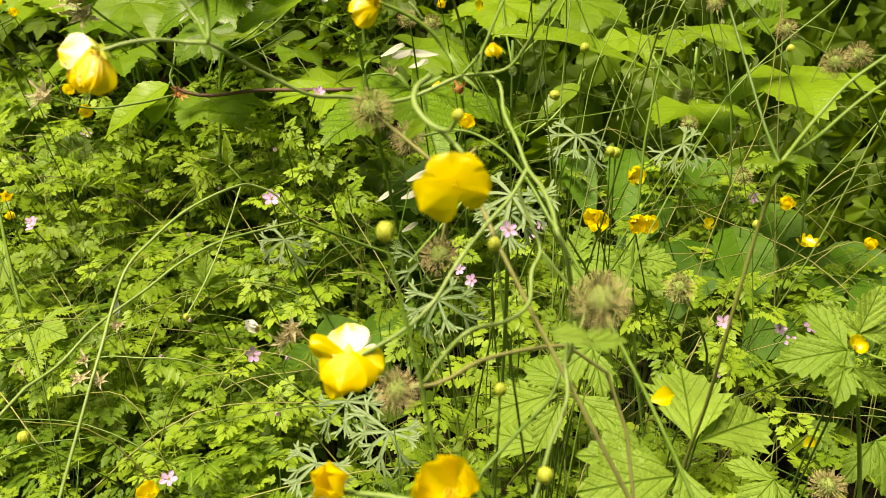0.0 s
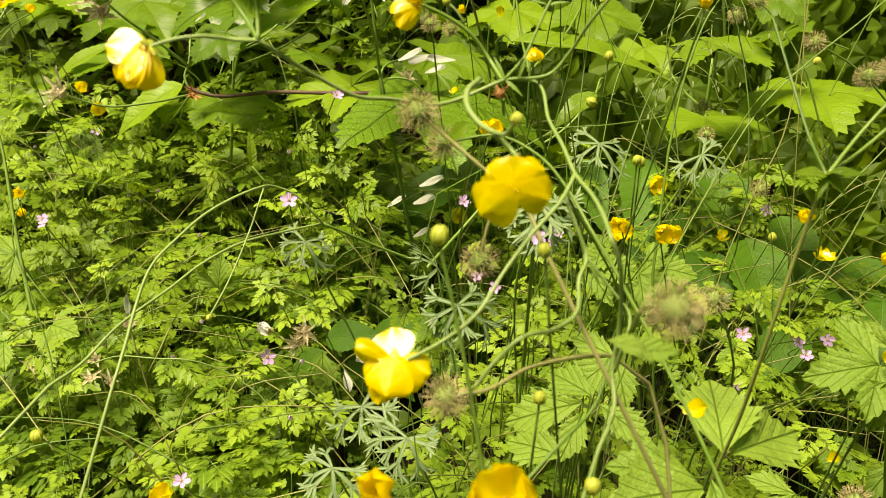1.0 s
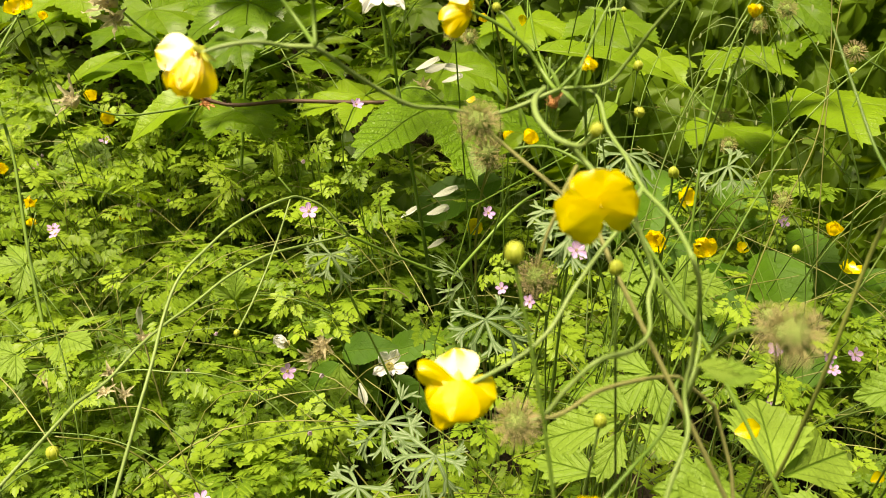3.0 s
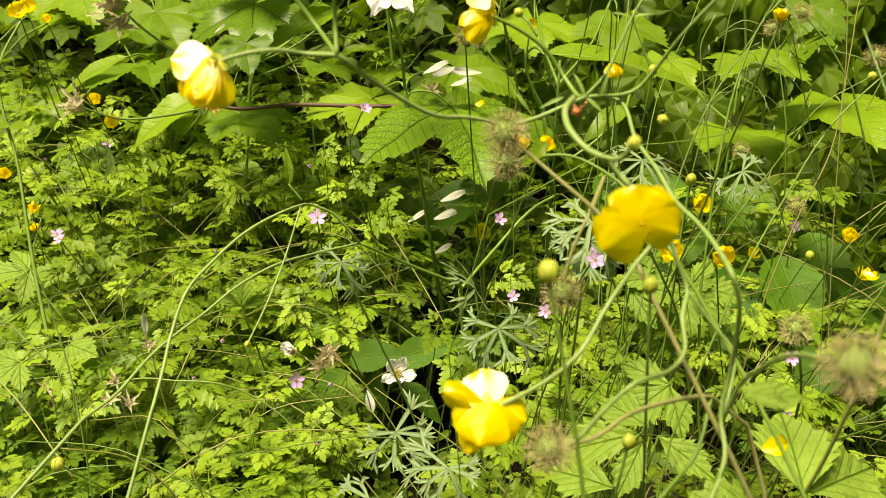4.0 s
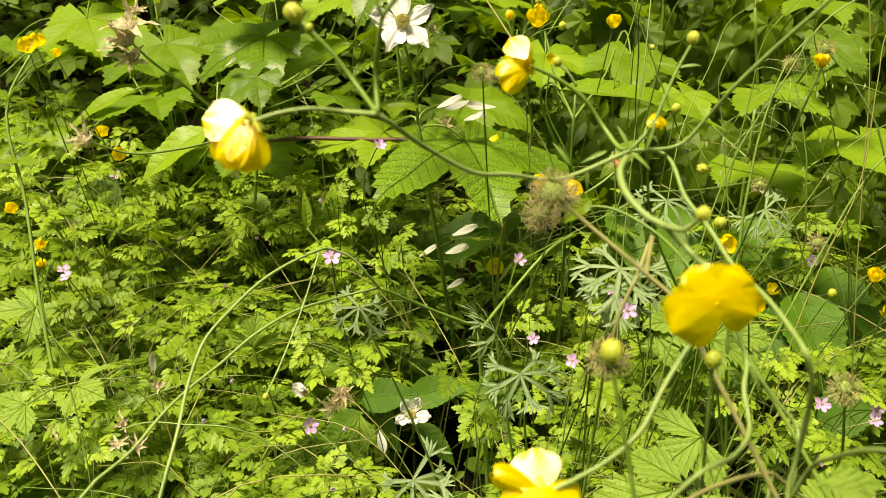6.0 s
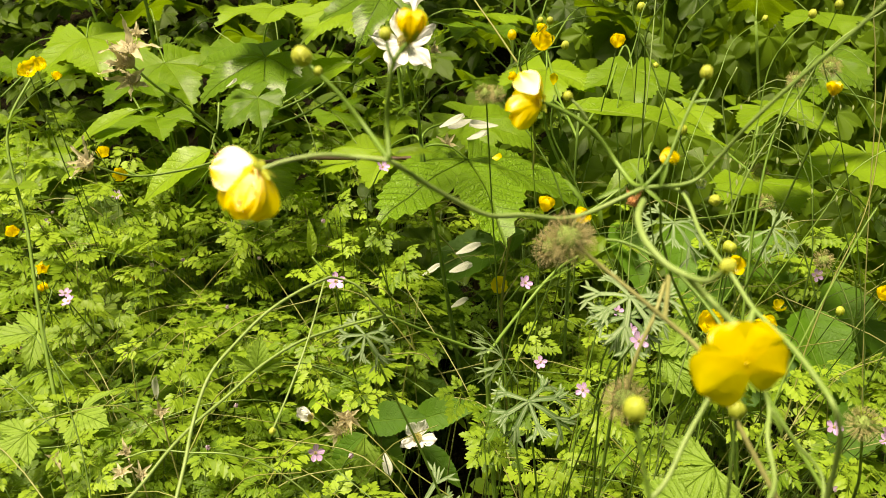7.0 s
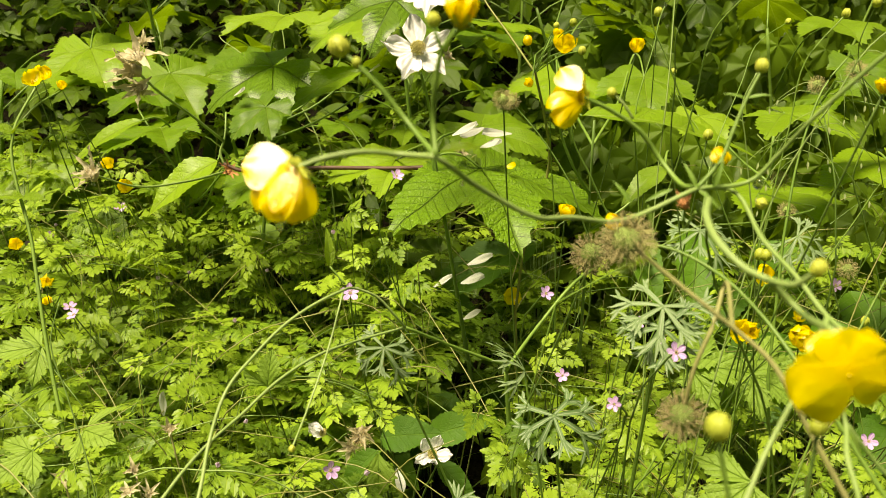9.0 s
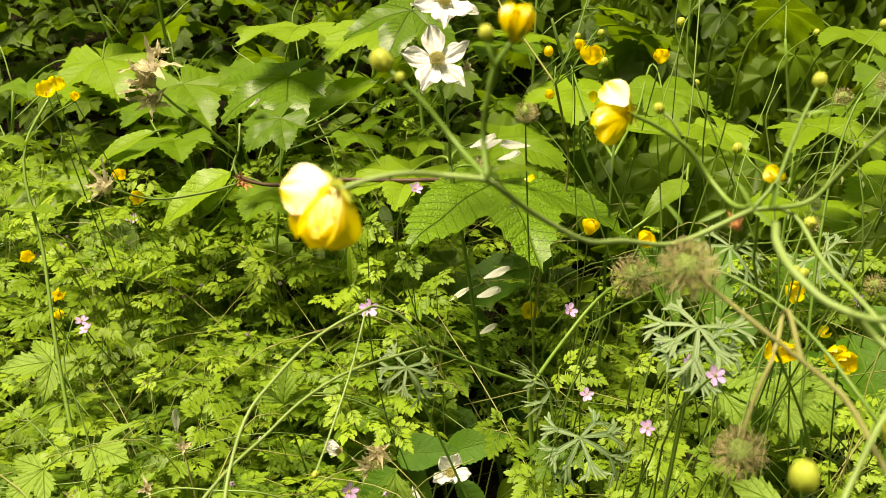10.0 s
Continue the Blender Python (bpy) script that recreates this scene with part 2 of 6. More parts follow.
def tube(points, r0, r1=None, sides=6, steps=6, knobs=0.0):
    """A stem through a few points, thinning from r0 to r1."""
    line = glide(points, steps) if steps > 1 else [Vector(q) for q in points]
    r1 = r0 if r1 is None else r1
    s, up = Shape(), Vector((0.31, 0.17, 0.94))
    verts, faces = [], []
    for i, q in enumerate(line):
        way = (line[min(i + 1, len(line) - 1)] - line[max(i - 1, 0)]).normalized()
        x = way.cross(up if abs(way.dot(up)) < 0.95 else Vector((1, 0, 0))).normalized()
        y = way.cross(x)
        r = (r0 + (r1 - r0) * i / (len(line) - 1)) * (1 + knobs * math.sin(i * 2.3))
        verts += [q + (x * math.cos(k) + y * math.sin(k)) * r for k in (2 * math.pi * j / sides for j in range(sides))]
    for i in range(len(line) - 1):
        for j in range(sides):
            k = (j + 1) % sides
            faces.append((i * sides + j, i * sides + k, (i + 1) * sides + k, (i + 1) * sides + j))
    faces += [tuple(range(sides))[::-1], tuple(range((len(line) - 1) * sides, len(line) * sides))]
    return s.add(verts, faces)


def frame_of(at, tip, normal):
    """A pose whose y runs along tip and whose z leans to normal."""
    y = Vector(tip).normalized()
    x = y.cross(Vector(normal)).normalized()
    z = x.cross(y)
    return Matrix.Translation(at) @ Matrix((x, y, z)).transposed().to_4x4()


def best_side(a, lobes):
    """The angle of the lobe that a lies in."""
    return min((abs(a - la), la) for la, ll, lw in lobes)[1]


def lobed_leaf(rnd, lobes, size, teeth=0.06, tooth_count=70, sinus=0.42, droop=0.25, fold=0.20, rough=0.03, turns=120, rings=7, back=164, bulge=0.35):
    """A palmate blade. Lobes: angle from the tip in degrees, length, half-width in degrees. The stalk joins at the origin."""
    verts, faces, along, across = [], [], [], []
    p1, p2 = rnd.uniform(0, 6), rnd.uniform(0, 6)
    for i in range(turns + 1):
        a = -back + 2 * back * i / turns
        reach, best = 0.0, None
        for la, ll, lw in lobes:
            d = min(1.0, abs(a - la) / lw)
            r = ll * (sinus + (1 - sinus) * (1 - d) * (1 + bulge * d)) * (1 if abs(a - la) < lw * 1.6 else 0.85)
            if r > reach:
                reach = r
            if best is None or abs(a - la) < abs(a - best[0]):
                best = (la, ll, lw)
        saw = (i * tooth_count / turns) % 1.0
        if a > best_side(a, lobes):
            saw = 1.0 - saw
        reach *= 1 - teeth * saw - 0.02 * math.sin(a * 0.2 + p1)
        off = radians(a - best[0])
        for j in range(rings + 1):
            r = size * reach * (j / rings) ** 0.9
            x, y = r * math.sin(radians(a)), r * math.cos(radians(a))
            rel = r / size
            z = fold * abs(math.sin(off)) * r - droop * size * rel * rel + rough * size * rel * math.sin(9 * x / size + p1) * math.cos(8 * y / size + p2)
            verts.append((x, y, z))
            along.append(r * math.cos(off))
            across.append(abs(r * math.sin(off)))
    w = rings + 1
    for i in range(turns):
        for j in range(rings):
            faces.append((i * w + j, (i + 1) * w + j, (i + 1) * w + j + 1, i * w + j + 1))
    return Shape().add(verts, faces, along, across)


def blade_leaf(rnd, length, width, droop=0.25, fold=0.25, teeth=0.0, shape=0.75, steps=18, cols=4, wave=0.0):
    """A simple blade along y with a midrib: ovate, lance-shaped or grass-like."""
    verts, faces, along, across = [], [], [], []
    ph = rnd.uniform(0, 6)
    for i in range(steps + 1):
        t = i / steps
        w = width * 0.5 * (math.sin(math.pi * min(1, t ** shape)) ** 0.9 + 0.02) * (1 - teeth * (i % 2))
        for j in range(-cols, cols + 1):
            u = j / cols
            x = w * u
            verts.append((x, length * t, fold * abs(x) - droop * length * t * t + wave * width * abs(u) * math.sin(t * 14 + ph + u)))
            along.append(length * t)
            across.append(abs(x))
    n = 2 * cols + 1
    for i in range(steps):
        for j in range(n - 1):
            faces.append((i * n + j, i * n + j + 1, (i + 1) * n + j + 1, (i + 1) * n + j))
    return Shape().add(verts, faces, along, across)


def toothed_blade(rnd, length, width, droop=0.2, teeth=6, depth=0.30, cols=4):
    """A wedge-based leaflet, widest past its middle, with sharp coarse teeth that point forward."""
    verts, faces, along, across = [], [], [], []
    ph = rnd.uniform(0, 6)
    steps = 6 + teeth * 4
    for i in range(steps + 1):
        t = i / steps
        if t < 0.58:
            wide = 0.06 + 0.94 * math.sin(math.pi / 2 * t / 0.58) ** 1.25
        else:
            wide = 1 - ((t - 0.58) / 0.42) ** 1.15
        saw = ((i - 6) % 4) / 3 if i > 6 else 1.0
        bite = depth * min(1.0, t / 0.5) * (1 - saw) * rnd.uniform(0.75, 1.1)
        w = width * 0.54 * wide * (1 - bite)
        for j in range(-cols, cols + 1):
            u = j / cols
            x, y = w * u, length * (t + 0.055 * (saw - 0.4) * abs(u) ** 1.5 * (1 - t * 0.8) * min(1.0, t / 0.3))
            verts.append((x, y, 0.20 * abs(x) - droop * length * t * t + 0.022 * length * math.sin(t * 9 + ph + 2 * u) * abs(u)))
            along.append(y)
            across.append(abs(x))
    n = 2 * cols + 1
    for i in range(steps):
        for j in range(n - 1):
            faces.append((i * n + j, i * n + j + 1, (i + 1) * n + j + 1, (i + 1) * n + j))
    return Shape().add(verts, faces, along, across)


def avens_leaf(rnd):
    s = Shape()
    for a, size, wide in ((0, 1.0, 0.64), (-66, 0.86, 0.47), (66, 0.86, 0.47)):
        s.join(toothed_blade(rnd, size, wide * rnd.uniform(0.9, 1.1), rnd.uniform(0.05, 0.3)), Matrix.Rotation(radians(-a + rnd.uniform(-7, 7)), 4, "Z") @ Matrix.Rotation(radians(rnd.uniform(-12, 6)), 4, "X"))
    return s


LOBE = ((0, -0.06), (0.24, -0.11), (0.38, -0.23), (0.50, -0.27), (0.56, -0.18), (0.68, -0.22), (0.79, -0.20), (0.83, -0.12), (0.94, -0.08), (1.0, 0.0), (0.94, 0.08), (0.83, 0.12), (0.79, 0.20), (0.68, 0.22), (0.56, 0.18), (0.50, 0.27), (0.38, 0.23), (0.24, 0.11), (0, 0.06))


def toothed_lobe(shape, at, way, length, wide, lift):
    """One small toothed lobe in the plane, from at along way, tip raised by lift."""
    side = Vector((-way.y, way.x, 0))
    rim = [at + way * (u * length) + side * (w * wide * length) + Vector((0, 0, lift * u * u * length + 0.12 * abs(w) * length)) for u, w in LOBE]
    mid = at + way * (0.45 * length) + Vector((0, 0, lift * 0.2 * length))
    verts = [mid, *rim]
    shape.add(verts, [(0, k, k + 1) for k in range(1, len(rim))], [0.45 * length, *(u * length for u, w in LOBE)], [0.0, *(abs(w) * wide * length for u, w in LOBE)])


def feather(shape, rnd, at, way, length, pairs=3, wide=1.0, lift=-0.15):
    """A leaflet cut to the rib into paired toothed lobes."""
    for k in range(pairs):
        s = 0.16 + 0.66 * k / pairs
        lobe = length * (0.50 - 0.09 * k) * rnd.uniform(0.85, 1.1)
        for sign in (-1, 1):
            turn = Matrix.Rotation(sign * radians(rnd.uniform(44, 58)), 3, "Z")
            toothed_lobe(shape, at + way * (length * s) + Vector((0, 0, lift * s * s * length)), (turn @ way).normalized(), lobe, wide, lift * 1.3)
    toothed_lobe(shape, at + way * (length * 0.52) + Vector((0, 0, lift * 0.27 * length)), way, length * 0.52, wide * 1.05, lift * 1.2)
    ribs = tube([at, at + way * (length * 0.5) + Vector((0, 0, lift * 0.25 * length)), at + way * (length * 0.8) + Vector((0, 0, lift * 0.6 * length))], 0.00020, 0.0001, 3, 1)
    shape.add(ribs.v, ribs.f, [0.0] * len(ribs.v), [0.0] * len(ribs.v))


def robert_leaf(rnd, size):
    """Herb robert: three to five stalked leaflets, each cut like a fern's."""
    s = Shape()
    spread = [(0, 1.0, 0.18), (-62, 0.84, 0.12), (62, 0.84, 0.12)] + ([(-118, 0.6, 0.08), (118, 0.6, 0.08)] if rnd.random() < 0.7 else [])
    for a, scale, stalk in spread:
        a = radians(a + rnd.uniform(-8, 8))
        way = Vector((math.sin(a), math.cos(a), 0))
        start = way * (stalk * size) + Vector((0, 0, rnd.uniform(-0.03, 0.03) * size))
        rib = tube([(0, 0, 0), start], 0.0005, 0.0004, 3, 1)
        s.add(rib.v, rib.f, [0.0] * len(rib.v), [0.0] * len(rib.v))
        feather(s, rnd, start, way, size * scale * 0.84, 3, rnd.uniform(0.85, 1.1), rnd.uniform(-0.34, 0.10))
    return s


def cut_leaf(rnd, size):
    """A leaf cut into narrow silvery fingers, each forked twice."""
    s = Shape()

    def finger(at, way, length, width, lift):
        side = Vector((-way.y, way.x, 0)) * width
        pts = [(0, 0.45), (0.3, 0.85), (0.55, 1.0), (0.8, 0.6), (1, 0.0)]
        verts, along, across = [], [], []
        for u, w in pts:
            c = at + way * (u * length) + Vector((0, 0, lift * u * u * length))
            verts += [c - side * w + Vector((0, 0, width * 0.4 * w)), c, c + side * w + Vector((0, 0, width * 0.4 * w))]
            along += [u * length] * 3
            across += [w * width, 0, w * width]
        faces = []
        for i in range(len(pts) - 1):
            faces += [(3 * i, 3 * i + 1, 3 * i + 4, 3 * i + 3), (3 * i + 1, 3 * i + 2, 3 * i + 5, 3 * i + 4)]
        s.add(verts, faces, along, across)
        return at + way * (0.55 * length) + Vector((0, 0, lift * 0.3 * length))

    for a in (-118, -78, -40, 0, 38, 76, 120):
        a = radians(a + rnd.uniform(-9, 9))
        way = Vector((math.sin(a), math.cos(a), 0))
        lift = rnd.uniform(-0.8, 0.1)
        length = size * rnd.uniform(0.60, 1.05)
        fork = finger(Vector((0, 0, 0)), way, length, size * rnd.uniform(0.038, 0.050), lift)
        for b in (-34, 30):
            w2 = Matrix.Rotation(radians(b + rnd.uniform(-6, 6)), 3, "Z") @ way
            f2 = finger(fork, w2 + Vector((0, 0, lift * 0.7)), length * rnd.uniform(0.40, 0.52), size * rnd.uniform(0.032, 0.044), lift * 0.5)
            w3 = Matrix.Rotation(radians(b * 1.1), 3, "Z") @ w2
            finger(f2, w3 + Vector((0, 0, lift)), length * rnd.uniform(0.20, 0.34), size * 0.030, 0)
        mid = finger(fork + way * length * 0.12, Matrix.Rotation(radians(22), 3, "Z") @ way + Vector((0, 0, lift)), length * 0.30, size * 0.030, 0)
    return s


def petal(rnd, length, width, cup=0.35, notch=0.06, blunt=0.55, frill=0.02, cols=6, rows=8, waist=0.16, crumple=0.0):
    """A petal along y that curls up towards z in an arc; cup: how far it curls."""
    verts, faces, along, across = [], [], [], []
    ph = rnd.uniform(0, 6)
    bend = max(0.02, abs(cup) * 2.6)
    for i in range(rows + 1):
        t = i / rows
        w = width * 0.5 * (waist + (1 - waist) * math.sin(math.pi * 0.5 * min(1, t / 0.66)) ** 1.1) * (1 if t < 0.66 else math.sqrt(max(0.015, 1 - ((t - 0.66) / 0.36) ** 2)))
        for j in range(-cols, cols + 1):
            u = j / cols
            reach = t * (1 - notch * (1 - abs(u)) * t - 0.06 * u * u * t)
            y = length * math.sin(bend * reach) / bend
            z = math.copysign(1, cup) * length * (1 - math.cos(bend * reach)) / bend + 0.42 * width * u * u * t * blunt + frill * length * math.sin(5 * u + ph) * t * t
            z += crumple * length * t * (math.sin(11 * u + 7 * t + ph) * math.cos(9 * t - 4 * u) + 0.5 * math.sin(23 * u * t + ph))
            verts.append((w * u, y, z))
            along.append(reach * length)
            across.append(abs(w * u))
    n = 2 * cols + 1
    for i in range(rows):
        for j in range(n - 1):
            faces.append((i * n + j, i * n + j + 1, (i + 1) * n + j + 1, (i + 1) * n + j))
    return Shape().add(verts, faces, along, across)


def ball(radius, seed=0, squash=1.0, level=2, rough=0.0):
    bm = bmesh.new()
    bmesh.ops.create_icosphere(bm, subdivisions=level, radius=radius)
    rnd = random.Random(seed)
    s = Shape().add([v.co * (1 + rough * rnd.uniform(-1, 1)) * 1.0 for v in bm.verts], [[v.index for v in f.verts] for f in bm.faces])
    bm.free()
    s.v = [(x, y, z * squash) for x, y, z in s.v]
    return s


def spherical(k, count):
    z = 1 - 2 * (k + 0.5) / count
    a = 2.39996 * k
    return Vector((math.cos(a) * math.sqrt(1 - z * z), math.sin(a) * math.sqrt(1 - z * z), z))


# ---- building things out of parts ----
PLACE = {}


def thing(name, at, label, category, group=""):
    """An Empty at the base of a thing."""
    ob = new(name)
    ob.empty_display_size = 0.01
    ob.matrix_basis = Matrix.Translation(at)
    PLACE[ob] = Matrix.Translation(at)
    return tagged(ob, label, category, group)


def part(name, data, parent, m=None, label=""):
    """One mesh under a thing or a part; m: its pose in the world."""
    ob = new(name, data)
    m = PLACE[parent] if m is None else m
    ob.parent = parent
    ob.matrix_basis = PLACE[parent].inverted() @ m
    PLACE[ob] = m
    return tagged(ob, label)


def stem(parent, points, r0, r1=None, mat=None, sides=6, steps=6, name="stem", label="", knobs=0.03):
    base = PLACE[parent].inverted()
    return part(name, tube([base @ Vector(q) for q in points], r0, r1, sides, steps, knobs).mesh(name, mat or STEM), parent, None, label)


def ground_z(x, y):
    """The bank: nearly level in front, steeper behind."""
    z = 0.10 + 0.25 * max(0.0, y - 0.5) + 0.35 * max(0.0, y - 1.0) - 0.42 * max(0.0, y - 2.6) - 0.18 * max(0.0, y - 5.0)
    return z + 0.015 * math.sin(7 * x + 1) * math.cos(6 * y) * (1 if abs(y) < 5 else 0)


def grounded(x, y, sink=0.005):
    return Vector((x, y, ground_z(x, y) - sink))


# ---- the ground: one sheet ----
def build_ground():
    near = [-0.8 + 0.04 * i for i in range(96)]
    xs = [-60, -25, -10, -5, -3] + [-2 + 0.05 * i for i in range(81)] + [3, 5, 10, 25, 60]
    ys = [-60, -25, -10, -4, -2, -1.2] + near + [3.4, 4, 5, 7, 12, 30, 60]
    verts = [(x, y, ground_z(x, y) + 0.008 * noise.noise((x * 12, y * 12, 0))) for y in ys for x in xs]
    w = len(xs)
    faces = [(j * w + i, j * w + i + 1, (j + 1) * w + i + 1, (j + 1) * w + i) for j in range(len(ys) - 1) for i in range(w - 1)]
    ob = new("ground", Shape().add(verts, faces).mesh("ground", SOIL))
    tagged(ob, "dark damp woodland soil under the plants of a bank", "ground", kind="structure")


build_ground()

# ---- shared leaf meshes ----
R = random.Random(7)
ROBERT_LEAVES = [robert_leaf(R, 0.030).mesh("herb_robert_leaf", ROBERT) for k in range(7)]
ROBERT_SHADE_LEAVES = [robert_leaf(R, 0.030).mesh("herb_robert_shade_tone_leaf", ROBERT_SHADE_TONE) for k in range(3)]
THIMBLE_LOBES = ((0, 1.14, 37), (-53, 0.98, 35), (53, 0.98, 35), (-108, 0.66, 42), (108, 0.66, 42))
THIMBLE_LEAVES = [lobed_leaf(R, THIMBLE_LOBES, 1.0, 0.09, 60, 0.60, R.uniform(0.14, 0.38), R.uniform(0.20, 0.38), 0.045, 240, 9, 164, 0.12).mesh("thimbleberry_leaf", THIMBLE) for k in range(5)]
WET_LOBES = ((0, 1.06, 33), (-56, 1.12, 32), (56, 1.10, 32), (-108, 0.62, 40), (108, 0.62, 40))
WET_LEAVES = [lobed_leaf(R, WET_LOBES, 1.0, 0.08, 60, 0.52, d, 0.26, 0.04, 240, 9, 164, 0.15).mesh("wet_thimbleberry_leaf", WET) for d in (0.26, 0.30)]
GEUM_LEAVES = [avens_leaf(R).mesh("avens_leaf", GEUM) for k in range(5)]
GEUM_LEAFLETS = [toothed_blade(R, 1.0, w, d).mesh("avens_leaflet", GEUM) for w, d in ((0.84, 0.16), (0.60, 0.12), (0.70, 0.20))]
CUT_LEAVES = [cut_leaf(R, 1.0).mesh("cut_leaf", CUT) for k in range(4)]
STAR_LEAVES = [lobed_leaf(random.Random(8), ((0, 1.0, 40), (-68, 0.92, 40), (68, 0.80, 40), (-132, 0.5, 34), (132, 0.5, 34)), 1.0, 0.10, 60, 0.40, 0.22, 0.26, 0.04, 240, 9, 164, 0.15).mesh("thimbleberry_leaf", THIMBLE)]
OVATE_LEAVES = [blade_leaf(R, 1.0, w, R.uniform(0.1, 0.35), 0.25, 0.08, 0.7, 26, 4, 0.03).mesh("ovate_leaf", OVATE) for w in (0.42, 0.50, 0.62, 0.36)]
LIGHT_OVATE_LEAVES = [blade_leaf(R, 1.0, w, R.uniform(0.1, 0.35), 0.25, 0.08, 0.7, 26, 4, 0.03).mesh("ovate_leaf", THIMBLE) for w in (0.42, 0.50, 0.30)]


NARROW_LEAF = blade_leaf(R, 1.0, 0.16, 0.3, 0.3, 0.0, 0.8, 14, 3).mesh("narrow_leaf", STEM)


def leaf_on(parent, data, at, tip, normal, size, name="leaf", label=""):
    m = frame_of(at, tip, normal) @ Matrix.Scale(size, 4)
    return part(name, data, parent, m, label)


# ---- flowers ----
def stamen_ball(rnd, radius, count, r=0.00022):
    s = ball(radius * 0.45, 1, 0.8, 1)
    for k in range(count):
        d = spherical(k, count * 2)
        d.z = abs(d.z) * 0.8 + 0.15
        d.normalize()
        tip = d * radius * rnd.uniform(0.8, 1.1)
        t = tube([d * radius * 0.3, tip], r, r * 0.8, 3, 1)
        s.add(t.v, t.f)
        s.join(ball(r * 2.0, 0, 1.5, 0), Matrix.Translation(tip))
    return s


BUTTER_PETALS = [petal(R, 1.0, w, c, n, 0.75, 0.03).mesh("buttercup_petal", YELLOW) for w, c, n in ((1.10, 0.24, 0.05), (1.02, 0.30, 0.10), (1.16, 0.20, 0.04))]
SHINING_PETAL = petal(R, 1.0, 1.20, 0.03, 0.03, 0.06, 0.02).mesh("buttercup_petal", YELLOW)
SOFT_PETALS = [petal(R, 1.0, w, c, n, 0.40, 0.045, 9, 12, 0.34, 0.013).mesh("buttercup_petal", YELLOW) for w, c, n in ((1.02, 0.09, 0.05), (0.94, 0.14, 0.11), (1.10, 0.05, 0.02))]
BUTTER_HEART = stamen_ball(R, 0.0028, 34).mesh("buttercup_stamens", STAMEN)
SEPAL = petal(R, 1.0, 0.55, 0.2, -0.15, 0.6, 0.0, 3, 4).mesh("sepal", BUD_GREEN)


def buttercup(parent, at, axis, radius, open_deg=50, spin=0.0, skip=(), name="flower", label="glossy yellow five-petalled buttercup flower", sepals=False, seed=0):
    """A flower whose petals stand open_deg away from its axis."""
    rnd = random.Random(seed)
    axis = Vector(axis).normalized()
    m = Matrix.Translation(at) @ axis.to_track_quat("Z", "Y").to_matrix().to_4x4()
    heart = part(name, BUTTER_HEART, parent, m @ Matrix.Scale(radius / 0.0125, 4), label)
    for k in range(5):
        if k in skip:
            continue
        turn = m @ Matrix.Rotation(radians(spin + 72 * k + rnd.uniform(-7, 7)), 4, "Z")
        raised = turn @ Matrix.Translation((0, radius * 0.08, -radius * 0.05)) @ Matrix.Rotation(radians(90 - open_deg + rnd.uniform(-10, 10)), 4, "X")
        part("petal", BUTTER_PETALS[(k + seed) % 3], heart, raised @ Matrix.Scale(radius * rnd.uniform(0.95, 1.08), 4))
        if sepals:
            part("sepal", SEPAL, heart, turn @ Matrix.Rotation(radians(36), 4, "Z") @ Matrix.Rotation(radians(40), 4, "X") @ Matrix.Translation((0, 0, -radius * 0.10)) @ Matrix.Scale(radius * 0.55, 4))
    return heart


def nodding_flower(parent, seat, axis, petals, label, lap=(0, -0.0016, 0.0024), heart_size=0.8):
    """A flower that hangs from its stalk. Petals: the way each points, the side that its hollow faces, length, width."""
    m = Matrix.Translation(seat) @ Vector(axis).normalized().to_track_quat("Z", "Y").to_matrix().to_4x4()
    heart = part("flower", BUTTER_HEART, parent, m @ Matrix.Scale(heart_size, 4), label)
    for k, (tip, hollow_side, length, wide) in enumerate(petals):
        root = Vector(seat) + (Vector(lap) if tip[1] < -0.2 else Vector((0, 0, 0)))
        part("petal", SHINING_PETAL if k == 0 else SOFT_PETALS[k % 3], heart, frame_of(root, tip, hollow_side) @ Matrix.Diagonal((length * wide, length, length, 1)))
    for a in range(5 if heart_size > 0.5 else 0):
        turn = m @ Matrix.Rotation(radians(72 * a), 4, "Z") @ Matrix.Rotation(radians(-20), 4, "X") @ Matrix.Translation((0, 0, -0.0008))
        part("sepal", SEPAL, heart, turn @ Matrix.Scale(0.0042, 4))
    return heart


def bud_shape(radius, yellow):
    s = ball(radius, 3, 1.15, 2, 0.02)
    for k in range(5):
        a = 2 * math.pi * k / 5
        pts = [(0, 0, -1.05 * radius)] + [(math.cos(a) * math.cos(e) * radius * 0.93, math.sin(a) * math.cos(e) * radius * 0.93, math.sin(e) * radius * 1.15) for e in (-0.7, 0.0, 0.7, 1.3)]
        t = tube(pts, radius * 0.20, radius * 0.08, 5, 3)
        s.add(t.v, t.f)
    return s.mesh("bud", YELLOW if yellow else BUD_GREEN)


BUD_YELLOW, BUD_GREENISH = bud_shape(1.0, True), bud_shape(1.0, False)


def bud(parent, at, axis, radius, yellow=False, label=""):
    m = Matrix.Translation(at) @ Vector(axis).normalized().to_track_quat("Z", "Y").to_matrix().to_4x4() @ Matrix.Scale(radius, 4)
    return part("bud", BUD_YELLOW if yellow else BUD_GREENISH, parent, m, label or ("closed yellow bud" if yellow else "closed green-yellow bud"))


